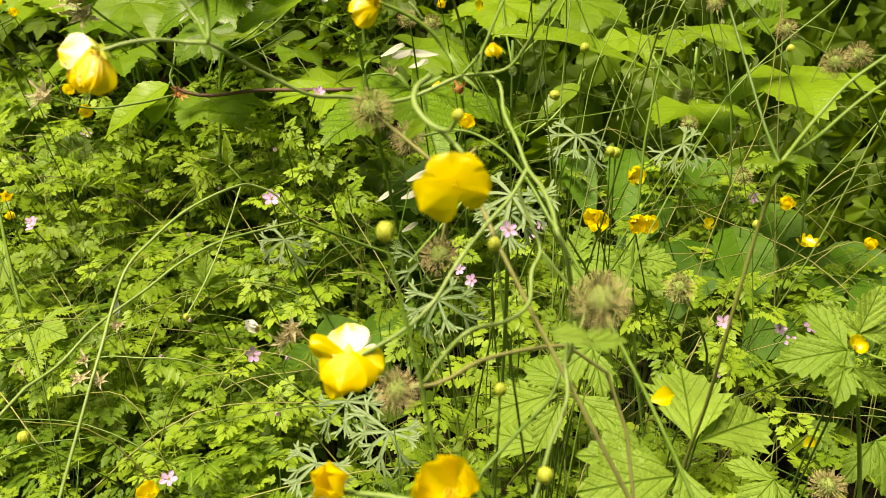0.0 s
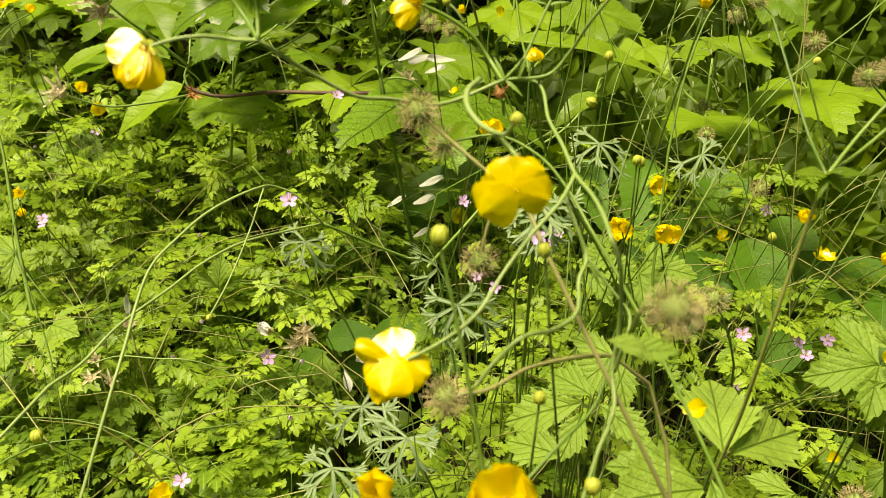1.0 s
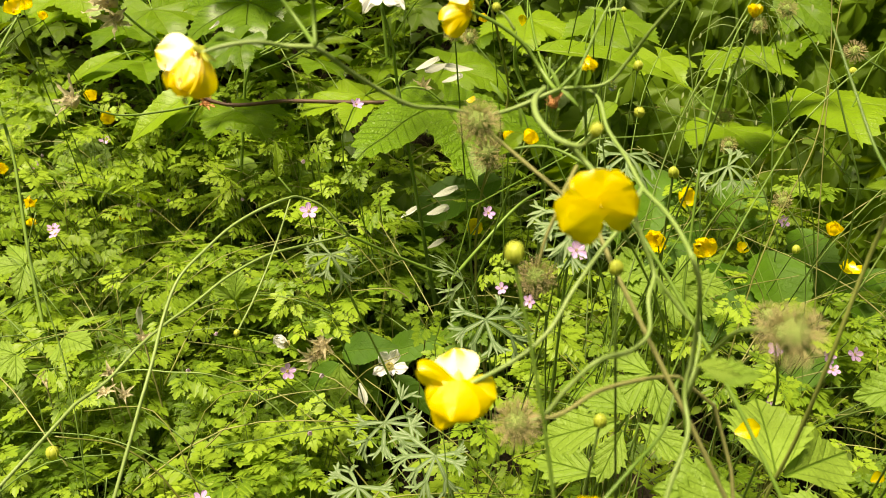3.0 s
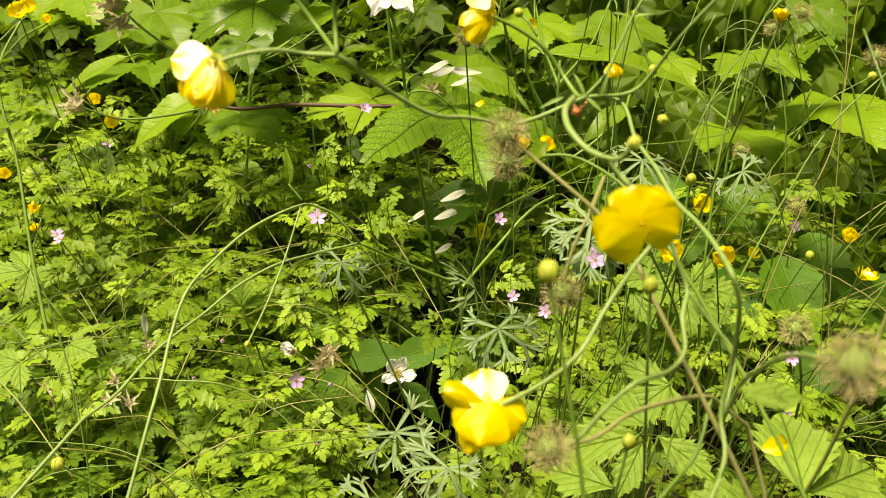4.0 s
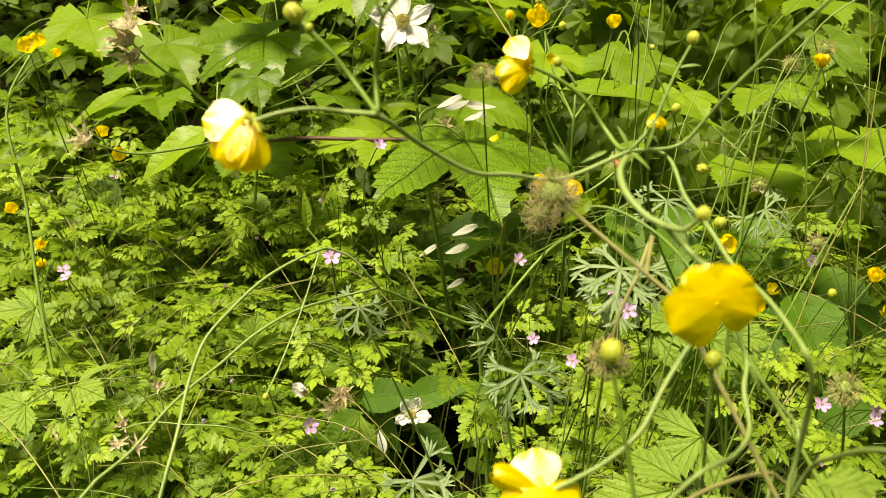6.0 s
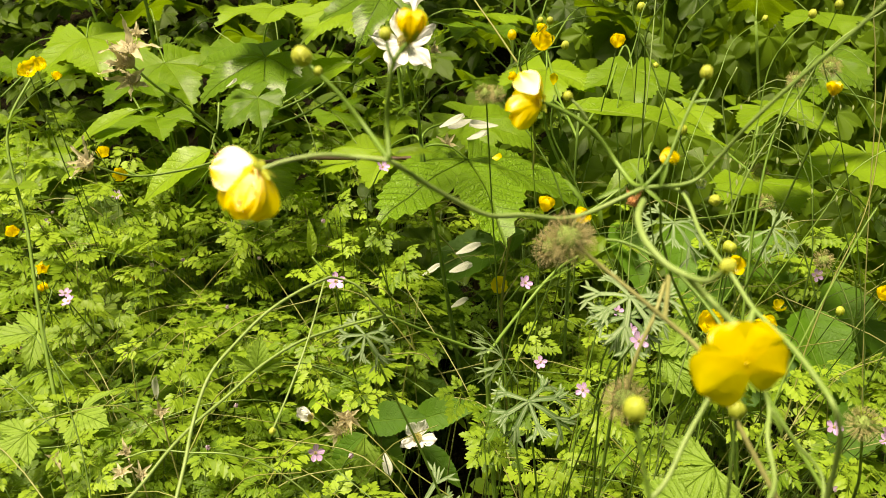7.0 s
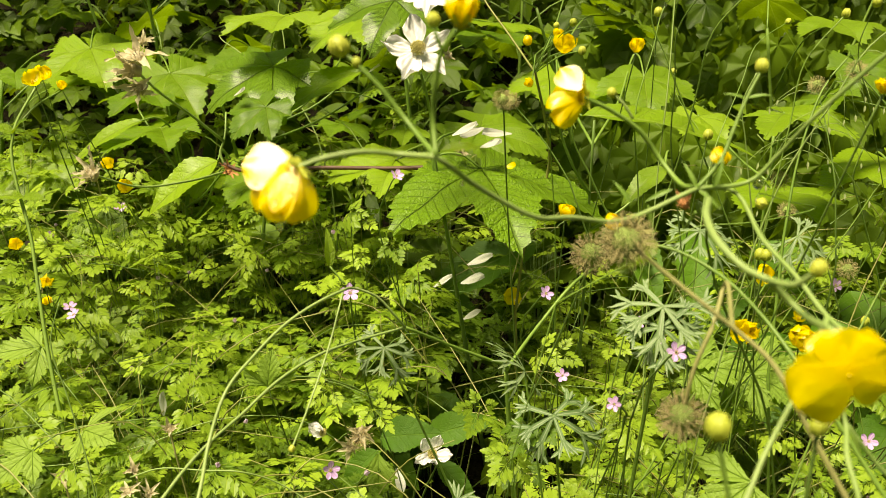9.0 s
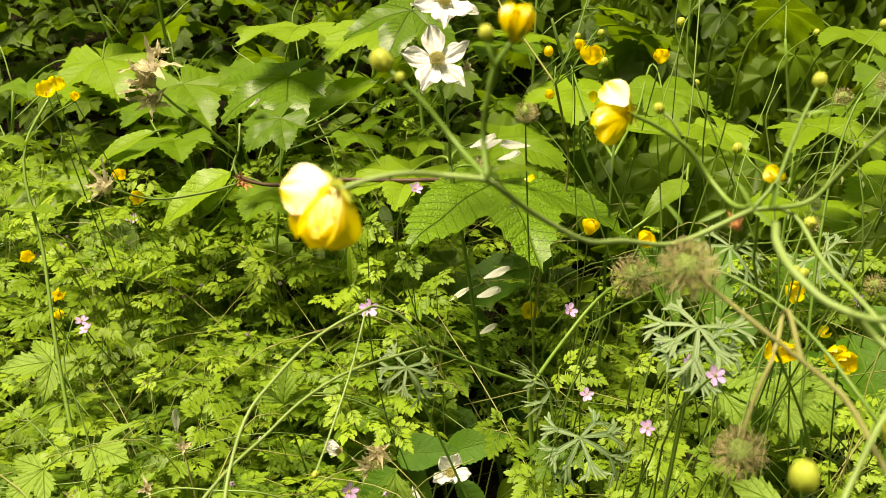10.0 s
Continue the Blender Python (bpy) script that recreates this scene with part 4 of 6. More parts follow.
for k, (at, tip, normal, size) in enumerate((
        ((0.022, 0.927, 0.436), (-0.92, -0.3, -0.28), (0, -0.55, 0.85), 0.13),
        ((-0.102, 0.951, 0.385), (0.85, -0.2, -0.40), (0, -0.75, 0.7), 0.10),
        ((-0.055, 0.833, 0.316), (-0.6, -0.5, -0.55), (0, -0.6, 0.8), 0.08),
        ((-0.093, 0.789, 0.310), (-0.7, -0.6, -0.20), (0, -0.6, 0.8), 0.07),
        ((-0.040, 0.873, 0.308), (0.7, -0.6, -0.30), (0, -0.6, 0.8), 0.09),
        ((-0.138, 0.787, 0.310), (0.6, -0.5, -0.35), (0, -0.7, 0.75), 0.075),
        ((-0.165, 0.819, 0.274), (-0.6, -0.5, -0.45), (0, -0.7, 0.75), 0.075))):
    stem(hollow, [hroot, hroot.lerp(Vector(at), 0.6) + UP * 0.03, at], 0.0014, 0.0009, STEM_DARK, 5, 5, "leaf_stalk")
    leaf_on(hollow, OVATE_LEAVES[k % 4], at, tip, normal, size)
rounded = thing("ovate_leaved_plant", grounded(0.24, 0.86), "plant with broad rounded dark green leaves", "plant", "ovate-leaved plants")
rroot = grounded(0.24, 0.86)
ROUND_LEAVES_ONE = (
        ((0.218, 0.770, 0.390), (-0.4, -0.7, -0.35), (0, -0.5, 0.85), 0.085),
        ((0.306, 0.880, 0.399), (0.1, -0.75, -0.4), (0, -0.5, 0.85), 0.095),
        ((0.372, 0.871, 0.361), (0.3, -0.75, -0.4), (0, -0.5, 0.85), 0.090),
        ((0.340, 0.727, 0.367), (-0.3, -0.75, -0.4), (0, -0.5, 0.85), 0.075),
        ((0.257, 0.679, 0.356), (-0.6, -0.6, -0.3), (0, -0.5, 0.85), 0.060),
        ((0.212, 0.897, 0.402), (-0.6, -0.6, -0.3), (0, -0.5, 0.85), 0.085),
        ((0.237, 0.762, 0.406), (0.1, -0.75, -0.55), (0, -0.6, 0.8), 0.085),
        ((0.300, 0.800, 0.386), (0.4, -0.75, -0.45), (0, -0.6, 0.8), 0.08),)
ROUND_LEAVES_TWO = (
        ((0.204, 0.796, 0.381), (-0.5, -0.7, -0.45), (0, -0.6, 0.8), 0.075),
        ((0.182, 0.934, 0.446), (-0.2, -0.75, -0.45), (0, -0.7, 0.7), 0.09),
        ((0.257, 0.974, 0.428), (0.2, -0.75, -0.5), (0, -0.7, 0.7), 0.10),
        ((0.121, 0.972, 0.439), (0.2, -0.75, -0.5), (0, -0.7, 0.7), 0.09),)
for k, (at, tip, normal, size) in enumerate(ROUND_LEAVES_ONE + ROUND_LEAVES_TWO):
    stem(rounded, [rroot, rroot.lerp(Vector(at), 0.6) + UP * 0.03, at], 0.0014, 0.0009, STEM_DARK, 5, 5, "leaf_stalk")
    leaf_on(rounded, OVATE_LEAVES[(2, 1, 2, 0)[k % 4]], at, tip, normal, size)

# ---- the white thimbleberry flowers ----
WHITE_PETALS = [petal(R, 1.0, w, c, -0.24, 0.34, 0.13, 9, 12, 0.30, 0.065).mesh("white_petal", WHITE) for w, c in ((0.82, 0.08), (0.74, 0.18), (0.90, -0.06))]
LIMP_PETALS = [petal(R, 1.0, w, 0.22, -0.12, 0.40, 0.10, 9, 12, 0.34, 0.09).mesh("white_petal", WHITE) for w in (0.78, 0.70, 0.86)]
WHITE_HEART = stamen_ball(R, 0.0062, 90, 0.0003).mesh("white_flower_centre", CENTRE)


def white_flower(parent, at, axis, radius, spin=0, tilts=(4, -8, 12, 0, 6), petals=None):
    m = Matrix.Translation(at) @ Vector(axis).normalized().to_track_quat("Z", "Y").to_matrix().to_4x4()
    heart = part("flower", WHITE_HEART, parent, m @ Matrix.Scale(radius / 0.0225, 4), "white crumpled five-petalled flower with a yellow-green centre")
    for k, tilt in enumerate(tilts):
        turn = m @ Matrix.Rotation(radians(spin + 72 * k), 4, "Z") @ Matrix.Rotation(radians(tilt), 4, "X")
        part("petal", (petals or WHITE_PETALS)[k % 3], heart, turn @ Matrix.Translation((0, radius * 0.1, -0.001 * k)) @ Matrix.Scale(radius, 4))


white_flower(mid, (-0.076, 0.690, 0.613), (0.12, -0.86, 0.46), 0.0195, 8)
white_flower(side, (-0.073, 0.754, 0.656), (0.1, -0.75, 0.65), 0.020, 30)
dry_calyx(mid, (-0.057, 0.700, 0.608), (0.6, -0.5, 0.4), 0.0055, 4)

# white petals that have dropped onto leaves
FALLEN = [petal(R, 1.0, w, c, 0.02, 0.5, 0.08, 4, 6).mesh("fallen_petal", WILTED) for w, c in ((0.40, 0.06), (0.46, 0.10), (0.34, 0.04))]


def fallen(at, tip, normal, size, k=0, label="fallen white petal lying on a leaf"):
    ob = new("fallen_petal", FALLEN[k % 3])
    ob.matrix_basis = frame_of(at, tip, normal) @ Matrix.Scale(size, 4)
    tagged(ob, label, "petal", "fallen white petals")


for k, (at, tip) in enumerate((
        ((-0.055, 0.760, 0.551), (0.9, -0.1, 0.35)), ((-0.034, 0.769, 0.541), (0.9, -0.2, 0.2)), ((-0.009, 0.777, 0.551), (-0.9, -0.3, 0.0)),
        ((-0.044, 0.849, 0.431), (0.9, 0.0, 0.3)), ((-0.050, 0.846, 0.415), (0.9, -0.2, 0.25)), ((-0.074, 0.844, 0.412), (0.8, 0.1, 0.45)), ((-0.048, 0.820, 0.389), (0.85, 0.0, 0.4)),
        ((-0.233, 0.806, 0.581), (0.7, -0.3, 0.3)), ((-0.262, 0.679, 0.357), (0.1, -0.1, 1.0)), ((-0.098, 0.714, 0.301), (0.3, -0.5, -0.9)),
        ((-0.030, 0.806, 0.554), (-0.8, -0.2, -0.35)), ((-0.134, 0.895, 0.599), (0.7, -0.2, 0.4)))):
    fallen(at, tip, (0, -0.6, 0.8), (0.022, 0.019, 0.025, 0.025, 0.024, 0.021, 0.018, 0.014, 0.020, 0.019, 0.022, 0.014)[k], k)
# a whole white flower head that has fallen onto the ferny leaves
drop = thing("fallen_flower", (-0.068, 0.655, 0.340), "crumpled white flower fallen on the leaves", "flower")
white_flower(drop, (-0.068, 0.655, 0.340), (0.2, -0.7, 0.6), 0.0128, 40, (26, 2, 42, 10, 30), LIMP_PETALS)
drop = thing("fallen_flower", (-0.138, 0.634, 0.363), "crumpled white flower fallen beside a dry calyx", "flower")
white_flower(drop, (-0.138, 0.634, 0.364), (-0.6, -0.5, 0.5), 0.0105, 10, (62, 40, 70), LIMP_PETALS)
dry_calyx(drop, (-0.1137, 0.6320, 0.3658), (0.3, -0.8, 0.4), 0.0085, 9)
dry_calyx(drop, (-0.1197, 0.6300, 0.3558), (-0.4, -0.8, 0.1), 0.0080, 12)
part("withered_threads", stamen_ball(R, 0.0082, 70, 0.00022).mesh("withered_threads", HOOK), drop, frame_of((-0.1137, 0.6310, 0.3618), (0.2, 0.3, 0.9), (0.1, -0.9, 0.3)), "tangle of dry brown threads")

# ---- the near buttercup plant ----
near = thing("buttercup_plant", grounded(0.022, 0.225), "tall branching buttercup with yellow flowers and green buds", "flower")
B_SEAT = Vector((-0.0748, 0.2678, 0.5770))
TOPN = Vector((0.0159, 0.3183, 0.5662))
FORK = Vector((-0.0475, 0.2704, 0.5788))
A_AT, B_AT, D_AT = Vector((0.0150, 0.2240, 0.5500)), Vector((-0.0780, 0.2600, 0.5760)), Vector((-0.0130, 0.2450, 0.5000))
stem(near, [TOPN, (0.0252, 0.3220, 0.5655), (0.0287, 0.3050, 0.5556), (0.0317, 0.2900, 0.5498), (0.0339, 0.2780, 0.5443), (0.0371, 0.2660, 0.5409), (0.0387, 0.2520, 0.5372), (0.0390, 0.2443, 0.5348), (0.0406, 0.2450, 0.5311), (0.0429, 0.2500, 0.5200), (0.0437, 0.2550, 0.5081), (0.0426, 0.2550, 0.4977), (0.0428, 0.2500, 0.4910), (0.0382, 0.2440, 0.4805), (0.022, 0.240, 0.38), (0.022, 0.225, 0.09)], 0.00055, 0.0006, STEM_PALE)
stem(near, [(0.0372, 0.2729, 0.5229), (0.0442, 0.2720, 0.5140), (0.0489, 0.2700, 0.5083), (0.0469, 0.2630, 0.5027), (0.0433, 0.2560, 0.4972)], 0.0005, 0.0004, STEM_PALE)
stem(near, [(0.0451, 0.2717, 0.4954), (0.0398, 0.2620, 0.4850), (0.0300, 0.2520, 0.4789), (0.0211, 0.2450, 0.4718), (0.022, 0.236, 0.38), (0.022, 0.226, 0.10)], 0.0005, 0.0006, STEM)
leaf_on(near, NARROW_LEAF, (0.0372, 0.2729, 0.5229), (0.5, -0.3, -0.8), (0.1, -0.8, 0.5), 0.008, "bract")
stem(near, [TOPN, (-0.0041, 0.3111, 0.5593), (-0.0176, 0.3009, 0.5618), (-0.0261, 0.2927, 0.5632), (-0.0360, 0.2872, 0.5688), FORK], 0.00065, 0.0006, STEM_PALE)
stem(near, [FORK, (-0.0553, 0.2771, 0.5788), (-0.0635, 0.2718, 0.5797), (-0.0705, 0.2693, 0.5785), B_SEAT], 0.0006, 0.0005, STEM_PALE)
stem(near, [FORK, (-0.0543, 0.2815, 0.5856), (-0.0598, 0.2825, 0.5925), (-0.0664, 0.2834, 0.5987)], 0.0006, 0.0005, STEM)
stem(near, [FORK, (-0.0482, 0.2736, 0.5860), (-0.0476, 0.2709, 0.5928), (-0.0458, 0.2692, 0.5998), (-0.0433, 0.2689, 0.6031)], 0.0006, 0.0005, STEM)
stem(near, [(-0.0460, 0.2690, 0.5988), (-0.0472, 0.2685, 0.6017), (-0.0478, 0.2689, 0.6042)], 0.0004, 0.0004, STEM)
leaf_on(near, LIGHT_OVATE_LEAVES[2], (-0.0469, 0.2755, 0.5795), (0.9, -0.1, 0.25), (-0.2, -0.6, 0.8), 0.009, "bract")
bud(near, (-0.0680, 0.2837, 0.6006), (-0.6, 0, 0.7), 0.0021, False)
bud(near, (-0.0644, 0.2832, 0.5973), (0.2, 0, 1), 0.0010)
bud(near, (-0.0478, 0.2690, 0.6048), (-0.2, 0, 1), 0.0013)
buttercup(near, (-0.0426, 0.2690, 0.6034), (0.05, -0.15, 1), 0.0062, 22, 20, seed=2, label="upright half-open yellow flower", sepals=True)
nodding_flower(near, B_SEAT, (-0.7, 0.05, -0.7), (
    ((-0.99, 0.0, 0.10), (-0.04, 0.80, -0.58), 0.0108, 0.82), ((-0.62, -0.42, -0.72), (0.20, 0.75, -0.60), 0.0118, 1.02), ((-0.08, -0.40, -0.95), (-0.20, 0.85, -0.40), 0.0114, 0.92),
    ((-0.32, -0.62, -0.85), (0.05, 0.80, -0.60), 0.0104, 0.74), ((-0.45, 0.45, -0.75), (-0.2, -0.8, -0.5), 0.0104, 0.95), ((-0.90, 0.12, -0.40), (0.1, 0.8, -0.5), 0.0106, 0.80)), "nodding wet yellow buttercup flower with a shining upper petal", (-0.0004, -0.0010, 0.0006))
part("water_drop", ball(0.0008, 2, 1.2, 2).mesh("water_drop", WATER), near, Matrix.Translation(B_SEAT + Vector((-0.0028, -0.004, -0.0108))), "clear hanging water drop")
# the nodding flower and the bud beside it
BEND = Vector((0.0114, 0.2500, 0.5588))
stem(near, [(0.0081, 0.2787, 0.5690), (0.0050, 0.2678, 0.5667), (0.0057, 0.2580, 0.5628), (0.0085, 0.2540, 0.5600), BEND], 0.0008, 0.0007, STEM_PALE)
stem(near, [BEND, BEND + Vector((0.004, 0.0, -0.004)), A_AT + Vector((-0.001, 0.004, 0.006))], 0.0007, 0.0006, STEM_PALE)
stem(near, [BEND, (0.0140, 0.2450, 0.5592), (0.0158, 0.2410, 0.5622)], 0.0006, 0.0005, STEM_PALE)
bud(near, (0.0161, 0.2404, 0.5631), (0.5, 0, 0.8), 0.0013)
nodding_flower(near, A_AT + Vector((0.0004, 0.001, 0.0002)), (0.1, 0.95, -0.2), (
    ((-0.08, 0.12, 0.98), (0.0, 1.0, -0.12), 0.0072, 1.20), ((-0.88, 0.05, 0.42), (0.1, 1.0, 0.0), 0.0078, 1.25), ((-0.78, 0.0, -0.60), (0.05, 1.0, 0.1), 0.0092, 1.15),
    ((0.86, 0.04, 0.44), (-0.1, 1.0, 0.0), 0.0077, 1.25), ((0.92, 0.0, -0.30), (0.0, 1.0, 0.1), 0.0084, 1.10)), "broad nodding yellow buttercup flower with a gap between two petals", (0, 0, 0), 0.25)
# the low flower and its two curved stems
D_SEAT = D_AT + Vector((0.0012, 0.0006, 0.0024))
stem(near, [(0.0339, 0.2780, 0.5443), (0.0294, 0.2700, 0.5385), (0.0217, 0.2620, 0.5316), (0.0145, 0.2550, 0.5235), (0.0084, 0.2490, 0.5152), D_SEAT + Vector((0.0028, 0.0004, 0.0012)), D_SEAT], 0.0006, 0.0005, STEM_PALE)
nodding_flower(near, D_SEAT, (-0.1, 0.7, -0.7), (
    ((-0.10, 0.62, 0.66), (0.10, 0.66, -0.72), 0.0104, 0.86), ((-0.93, -0.10, 0.32), (0.10, 0.90, 0.25), 0.0116, 0.68), ((0.92, -0.10, -0.22), (-0.20, 0.90, -0.20), 0.0090, 0.95),
    ((-0.38, -0.25, -0.90), (0.0, 0.95, -0.30), 0.0128, 0.52), ((0.42, -0.30, -0.75), (-0.10, 0.90, -0.35), 0.0104, 0.95), ((-0.16, -0.46, -0.75), (0.0, 0.85, -0.50), 0.0094, 1.15),
    ((-0.70, -0.12, -0.40), (0.1, 0.9, -0.2), 0.0088, 0.95)), "nodding ragged yellow buttercup flower with a shining upper petal")
stem(near, [(0.0339, 0.2780, 0.5443), (0.0317, 0.2760, 0.5399), (0.0340, 0.2740, 0.5317), (0.0372, 0.2729, 0.5229), (0.0345, 0.2650, 0.5192), (0.0331, 0.2550, 0.5138), (0.0272, 0.2450, 0.5128), (0.0171, 0.2346, 0.5135), (0.0116, 0.2350, 0.5073), (0.0062, 0.2360, 0.5001), (0.0040, 0.2352, 0.4995)], 0.0006, 0.0005, STEM_PALE)
bud(near, (-0.0005, 0.2345, 0.5380), (0.1, 0, 1), 0.0021, False)
stem(near, [(-0.0005, 0.2345, 0.5360), (0.004, 0.2345, 0.515), (0.010, 0.234, 0.480), (0.016, 0.232, 0.36), (0.020, 0.226, 0.10)], 0.0004, 0.0006, STEM)
leaf_on(near, GEUM_LEAFLETS[1], (0.0356, 0.2239, 0.5179), (0.85, -0.05, -0.10), (0, -0.4, 0.9), 0.010, "bract")
leaf_on(near, GEUM_LEAFLETS[1], (0.0422, 0.2405, 0.5087), (0.97, 0.05, 0.10), (0, -0.45, 0.9), 0.014, "bract")
# two more flowers low in front
buttercup(near, (-0.0135, 0.2297, 0.4773), (-0.25, -0.75, 0.55), 0.0085, 42, 10, seed=3)
stem(near, [(-0.0122, 0.2310, 0.4744), (-0.0019, 0.2249, 0.4772), (0.0088, 0.2202, 0.4776), (0.030, 0.228, 0.40)], 0.0006, 0.0007, STEM_PALE)
buttercup(near, (0.0144, 0.2076, 0.4873), (-0.2, -0.65, 0.70), 0.0100, 55, 50, seed=5)
stem(near, [(0.0149, 0.2089, 0.4847), (0.0214, 0.2063, 0.4817), (0.024, 0.222, 0.36)], 0.0006, 0.0008, STEM_PALE)
bud(near, (0.0363, 0.2364, 0.4759), (0, -0.3, 1), 0.0020, False)

# its further branches: a flower seen from the side
C_SEAT = Vector((-0.0108, 0.3365, 0.5886))
side_flower = nodding_flower(near, C_SEAT, (-0.93, -0.15, -0.16), (
    ((-0.73, 0.68, -0.00), (-0.10, -0.90, 0.20), 0.0104, 0.70), ((-0.88, -0.40, -0.32), (0.15, 0.98, -0.05), 0.0104, 0.84), ((-0.62, -0.29, -0.73), (-0.30, 0.90, 0.15), 0.0105, 0.62),
    ((-0.02, 0.25, 0.96), (-0.55, 0.80, -0.10), 0.0090, 0.50)), "yellow buttercup flower seen from the side with a white shine", (0, -0.0006, 0), 0.7)
part("petal", SHINING_PETAL, side_flower, frame_of(C_SEAT + Vector((-0.0012, -0.0032, 0.0020)), (-0.48, 0.60, 0.64), (0.25, 0.73, -0.64)) @ Matrix.Diagonal((0.0066, 0.0096, 0.0096, 1)), "petal with a white shine")
stem(near, [C_SEAT, (-0.0035, 0.3385, 0.5854), (0.0050, 0.3398, 0.5797), (0.0114, 0.3406, 0.5715), (0.0147, 0.3357, 0.5666), TOPN], 0.0006, 0.0008, STEM)
stem(near, [(0.0033, 0.3393, 0.5827), (0.0002, 0.3389, 0.5871), (-0.0023, 0.3392, 0.5892)], 0.0004, 0.0004, STEM_PALE)
bud(near, (-0.0026, 0.3393, 0.5897), (-0.4, 0, 0.9), 0.0013)
stem(near, [TOPN, (0.0310, 0.3204, 0.5686), (0.0352, 0.3186, 0.5741), (0.0404, 0.3110, 0.5836), (0.0483, 0.3040, 0.5942), (0.0577, 0.2970, 0.6052), (0.0668, 0.2900, 0.6166)], 0.0006, 0.0005, STEM_PALE)
bud(near, (0.0672, 0.2900, 0.6170), (0.8, 0, 0.5), 0.0013)
stem(near, [TOPN, (0.0219, 0.3199, 0.5730), (0.0253, 0.3224, 0.5802), (0.0290, 0.3250, 0.5881), (0.0332, 0.3276, 0.5954)], 0.0006, 0.0004, STEM)
bud(near, (0.0334, 0.3278, 0.5964), (0.1, 0, 1), 0.0017, False)
leaf_on(near, NARROW_LEAF, (0.0290, 0.3250, 0.5881), (-0.8, -0.2, 0.4), (0, -0.6, 0.8), 0.006, "bract")
leaf_on(near, NARROW_LEAF, (0.0292, 0.3251, 0.5883), (0.8, -0.2, 0.3), (0, -0.6, 0.8), 0.006, "bract")
for k, (at, tip) in enumerate((
        (TOPN, (-0.35, 0.0, 0.9)), (TOPN + Vector((0.004, 0, 0)), (0.30, -0.2, 0.95)), (TOPN + Vector((-0.006, 0, 0)), (-0.9, -0.2, -0.3)), (TOPN, (0.7, -0.4, -0.45)), (TOPN + Vector((-0.012, 0, -0.004)), (0.2, -0.2, -0.95)), (TOPN + Vector((-0.016, 0, -0.004)), (-0.5, -0.1, 0.8)))):
    leaf_on(near, NARROW_LEAF, at, tip, (0.1, -0.8, 0.5), 0.0075, "bract")
leaf_on(near, LIGHT_OVATE_LEAVES[1], (0.0052, 0.3120, 0.5538), (-0.78, -0.2, -0.58), (0.1, -0.7, 0.6), 0.0095, "bract", "bright yellow-green small leaf")
dry_calyx(near, (0.0155, 0.3275, 0.5606), (-0.4, -0.5, 0.6), 0.0032, 3, RUST)
stem(near, [(0.0155, 0.3274, 0.5602), (0.0163, 0.3314, 0.5544), TOPN + Vector((0, 0, -0.006))], 0.0004, 0.0004, STEM)
second = thing("buttercup_plant", grounded(0.11, 0.47), "thin buttercup stalk with a withered yellow flower", "flower")
buttercup(second, (0.0258, 0.3371, 0.5746), (0.1, -0.6, -0.5), 0.0052, 30, 0, (1, 3), seed=2, label="withered yellow flower with few petals left")
stem(second, [(0.0258, 0.3371, 0.5746), (0.0263, 0.3453, 0.5631), (0.075, 0.42, 0.46), (0.11, 0.47, 0.10)], 0.0004, 0.0006, STEM)
# a drop of water on the stem
part("water_drop", ball(0.0014, 2, 1.1, 2).mesh("water_drop", WATER), near, Matrix.Translation((0.0317, 0.3202, 0.5672)), "clear hanging water drop")

# small rain drops on its petals and stems
for k, at in enumerate(((-0.0793, 0.2620, 0.5727), (-0.0813, 0.2620, 0.5743), (-0.0776, 0.2610, 0.5711), (-0.0753, 0.2630, 0.5742), (-0.0288, 0.3000, 0.5628), (-0.0425, 0.2850, 0.5718), (-0.0552, 0.2750, 0.5782), (-0.0654, 0.2700, 0.5790), (-0.0157, 0.3120, 0.5598), (0.0007, 0.3180, 0.5597))):
    part("water_drop", ball(0.0004 + 0.00012 * (k % 3), 2, 1.1, 1).mesh("water_drop", WATER), near, Matrix.Translation(at), "tiny clear rain drop")

# ---- avens with burr heads ----
avens = thing("avens_plant", grounded(0.105, 0.30), "wood avens with lobed leaves, hairy stem and round burr heads", "plant", "wood avens plants")
NODE = Vector((0.1080, 0.2980, 0.5410))
stem(avens, [grounded(0.10, 0.36), (0.0981, 0.3425, 0.4195), (0.0997, 0.3256, 0.4520), (0.1008, 0.3097, 0.4882), (0.1045, 0.3042, 0.5167), NODE], 0.0007, 0.0006, STEM_OLIVE)
stem(avens, [NODE, (0.1201, 0.3073, 0.5521), (0.1302, 0.3106, 0.5624), (0.1428, 0.3134, 0.5710)], 0.0006, 0.0005, STEM)
stem(avens, [NODE, (0.1246, 0.3134, 0.5470), (0.1380, 0.3196, 0.5564), (0.1502, 0.3223, 0.5645)], 0.0006, 0.0005, STEM)
stem(avens, [NODE, (0.1088, 0.3168, 0.5502), (0.1069, 0.3315, 0.5664), (0.1042, 0.3471, 0.5856)], 0.0005, 0.0004, STEM_DARK)
for k, (tip, size) in enumerate((((-0.8, -0.4, 0.3), 0.014), ((0.75, -0.3, 0.25), 0.012), ((-0.4, -0.6, -0.5), 0.010), ((0.2, -0.7, 0.5), 0.012), ((0.5, -0.6, -0.4), 0.010))):
    leaf_on(avens, LIGHT_OVATE_LEAVES[k % 3], NODE, tip, (0, -0.5, 0.85), size * 0.8, "bract")
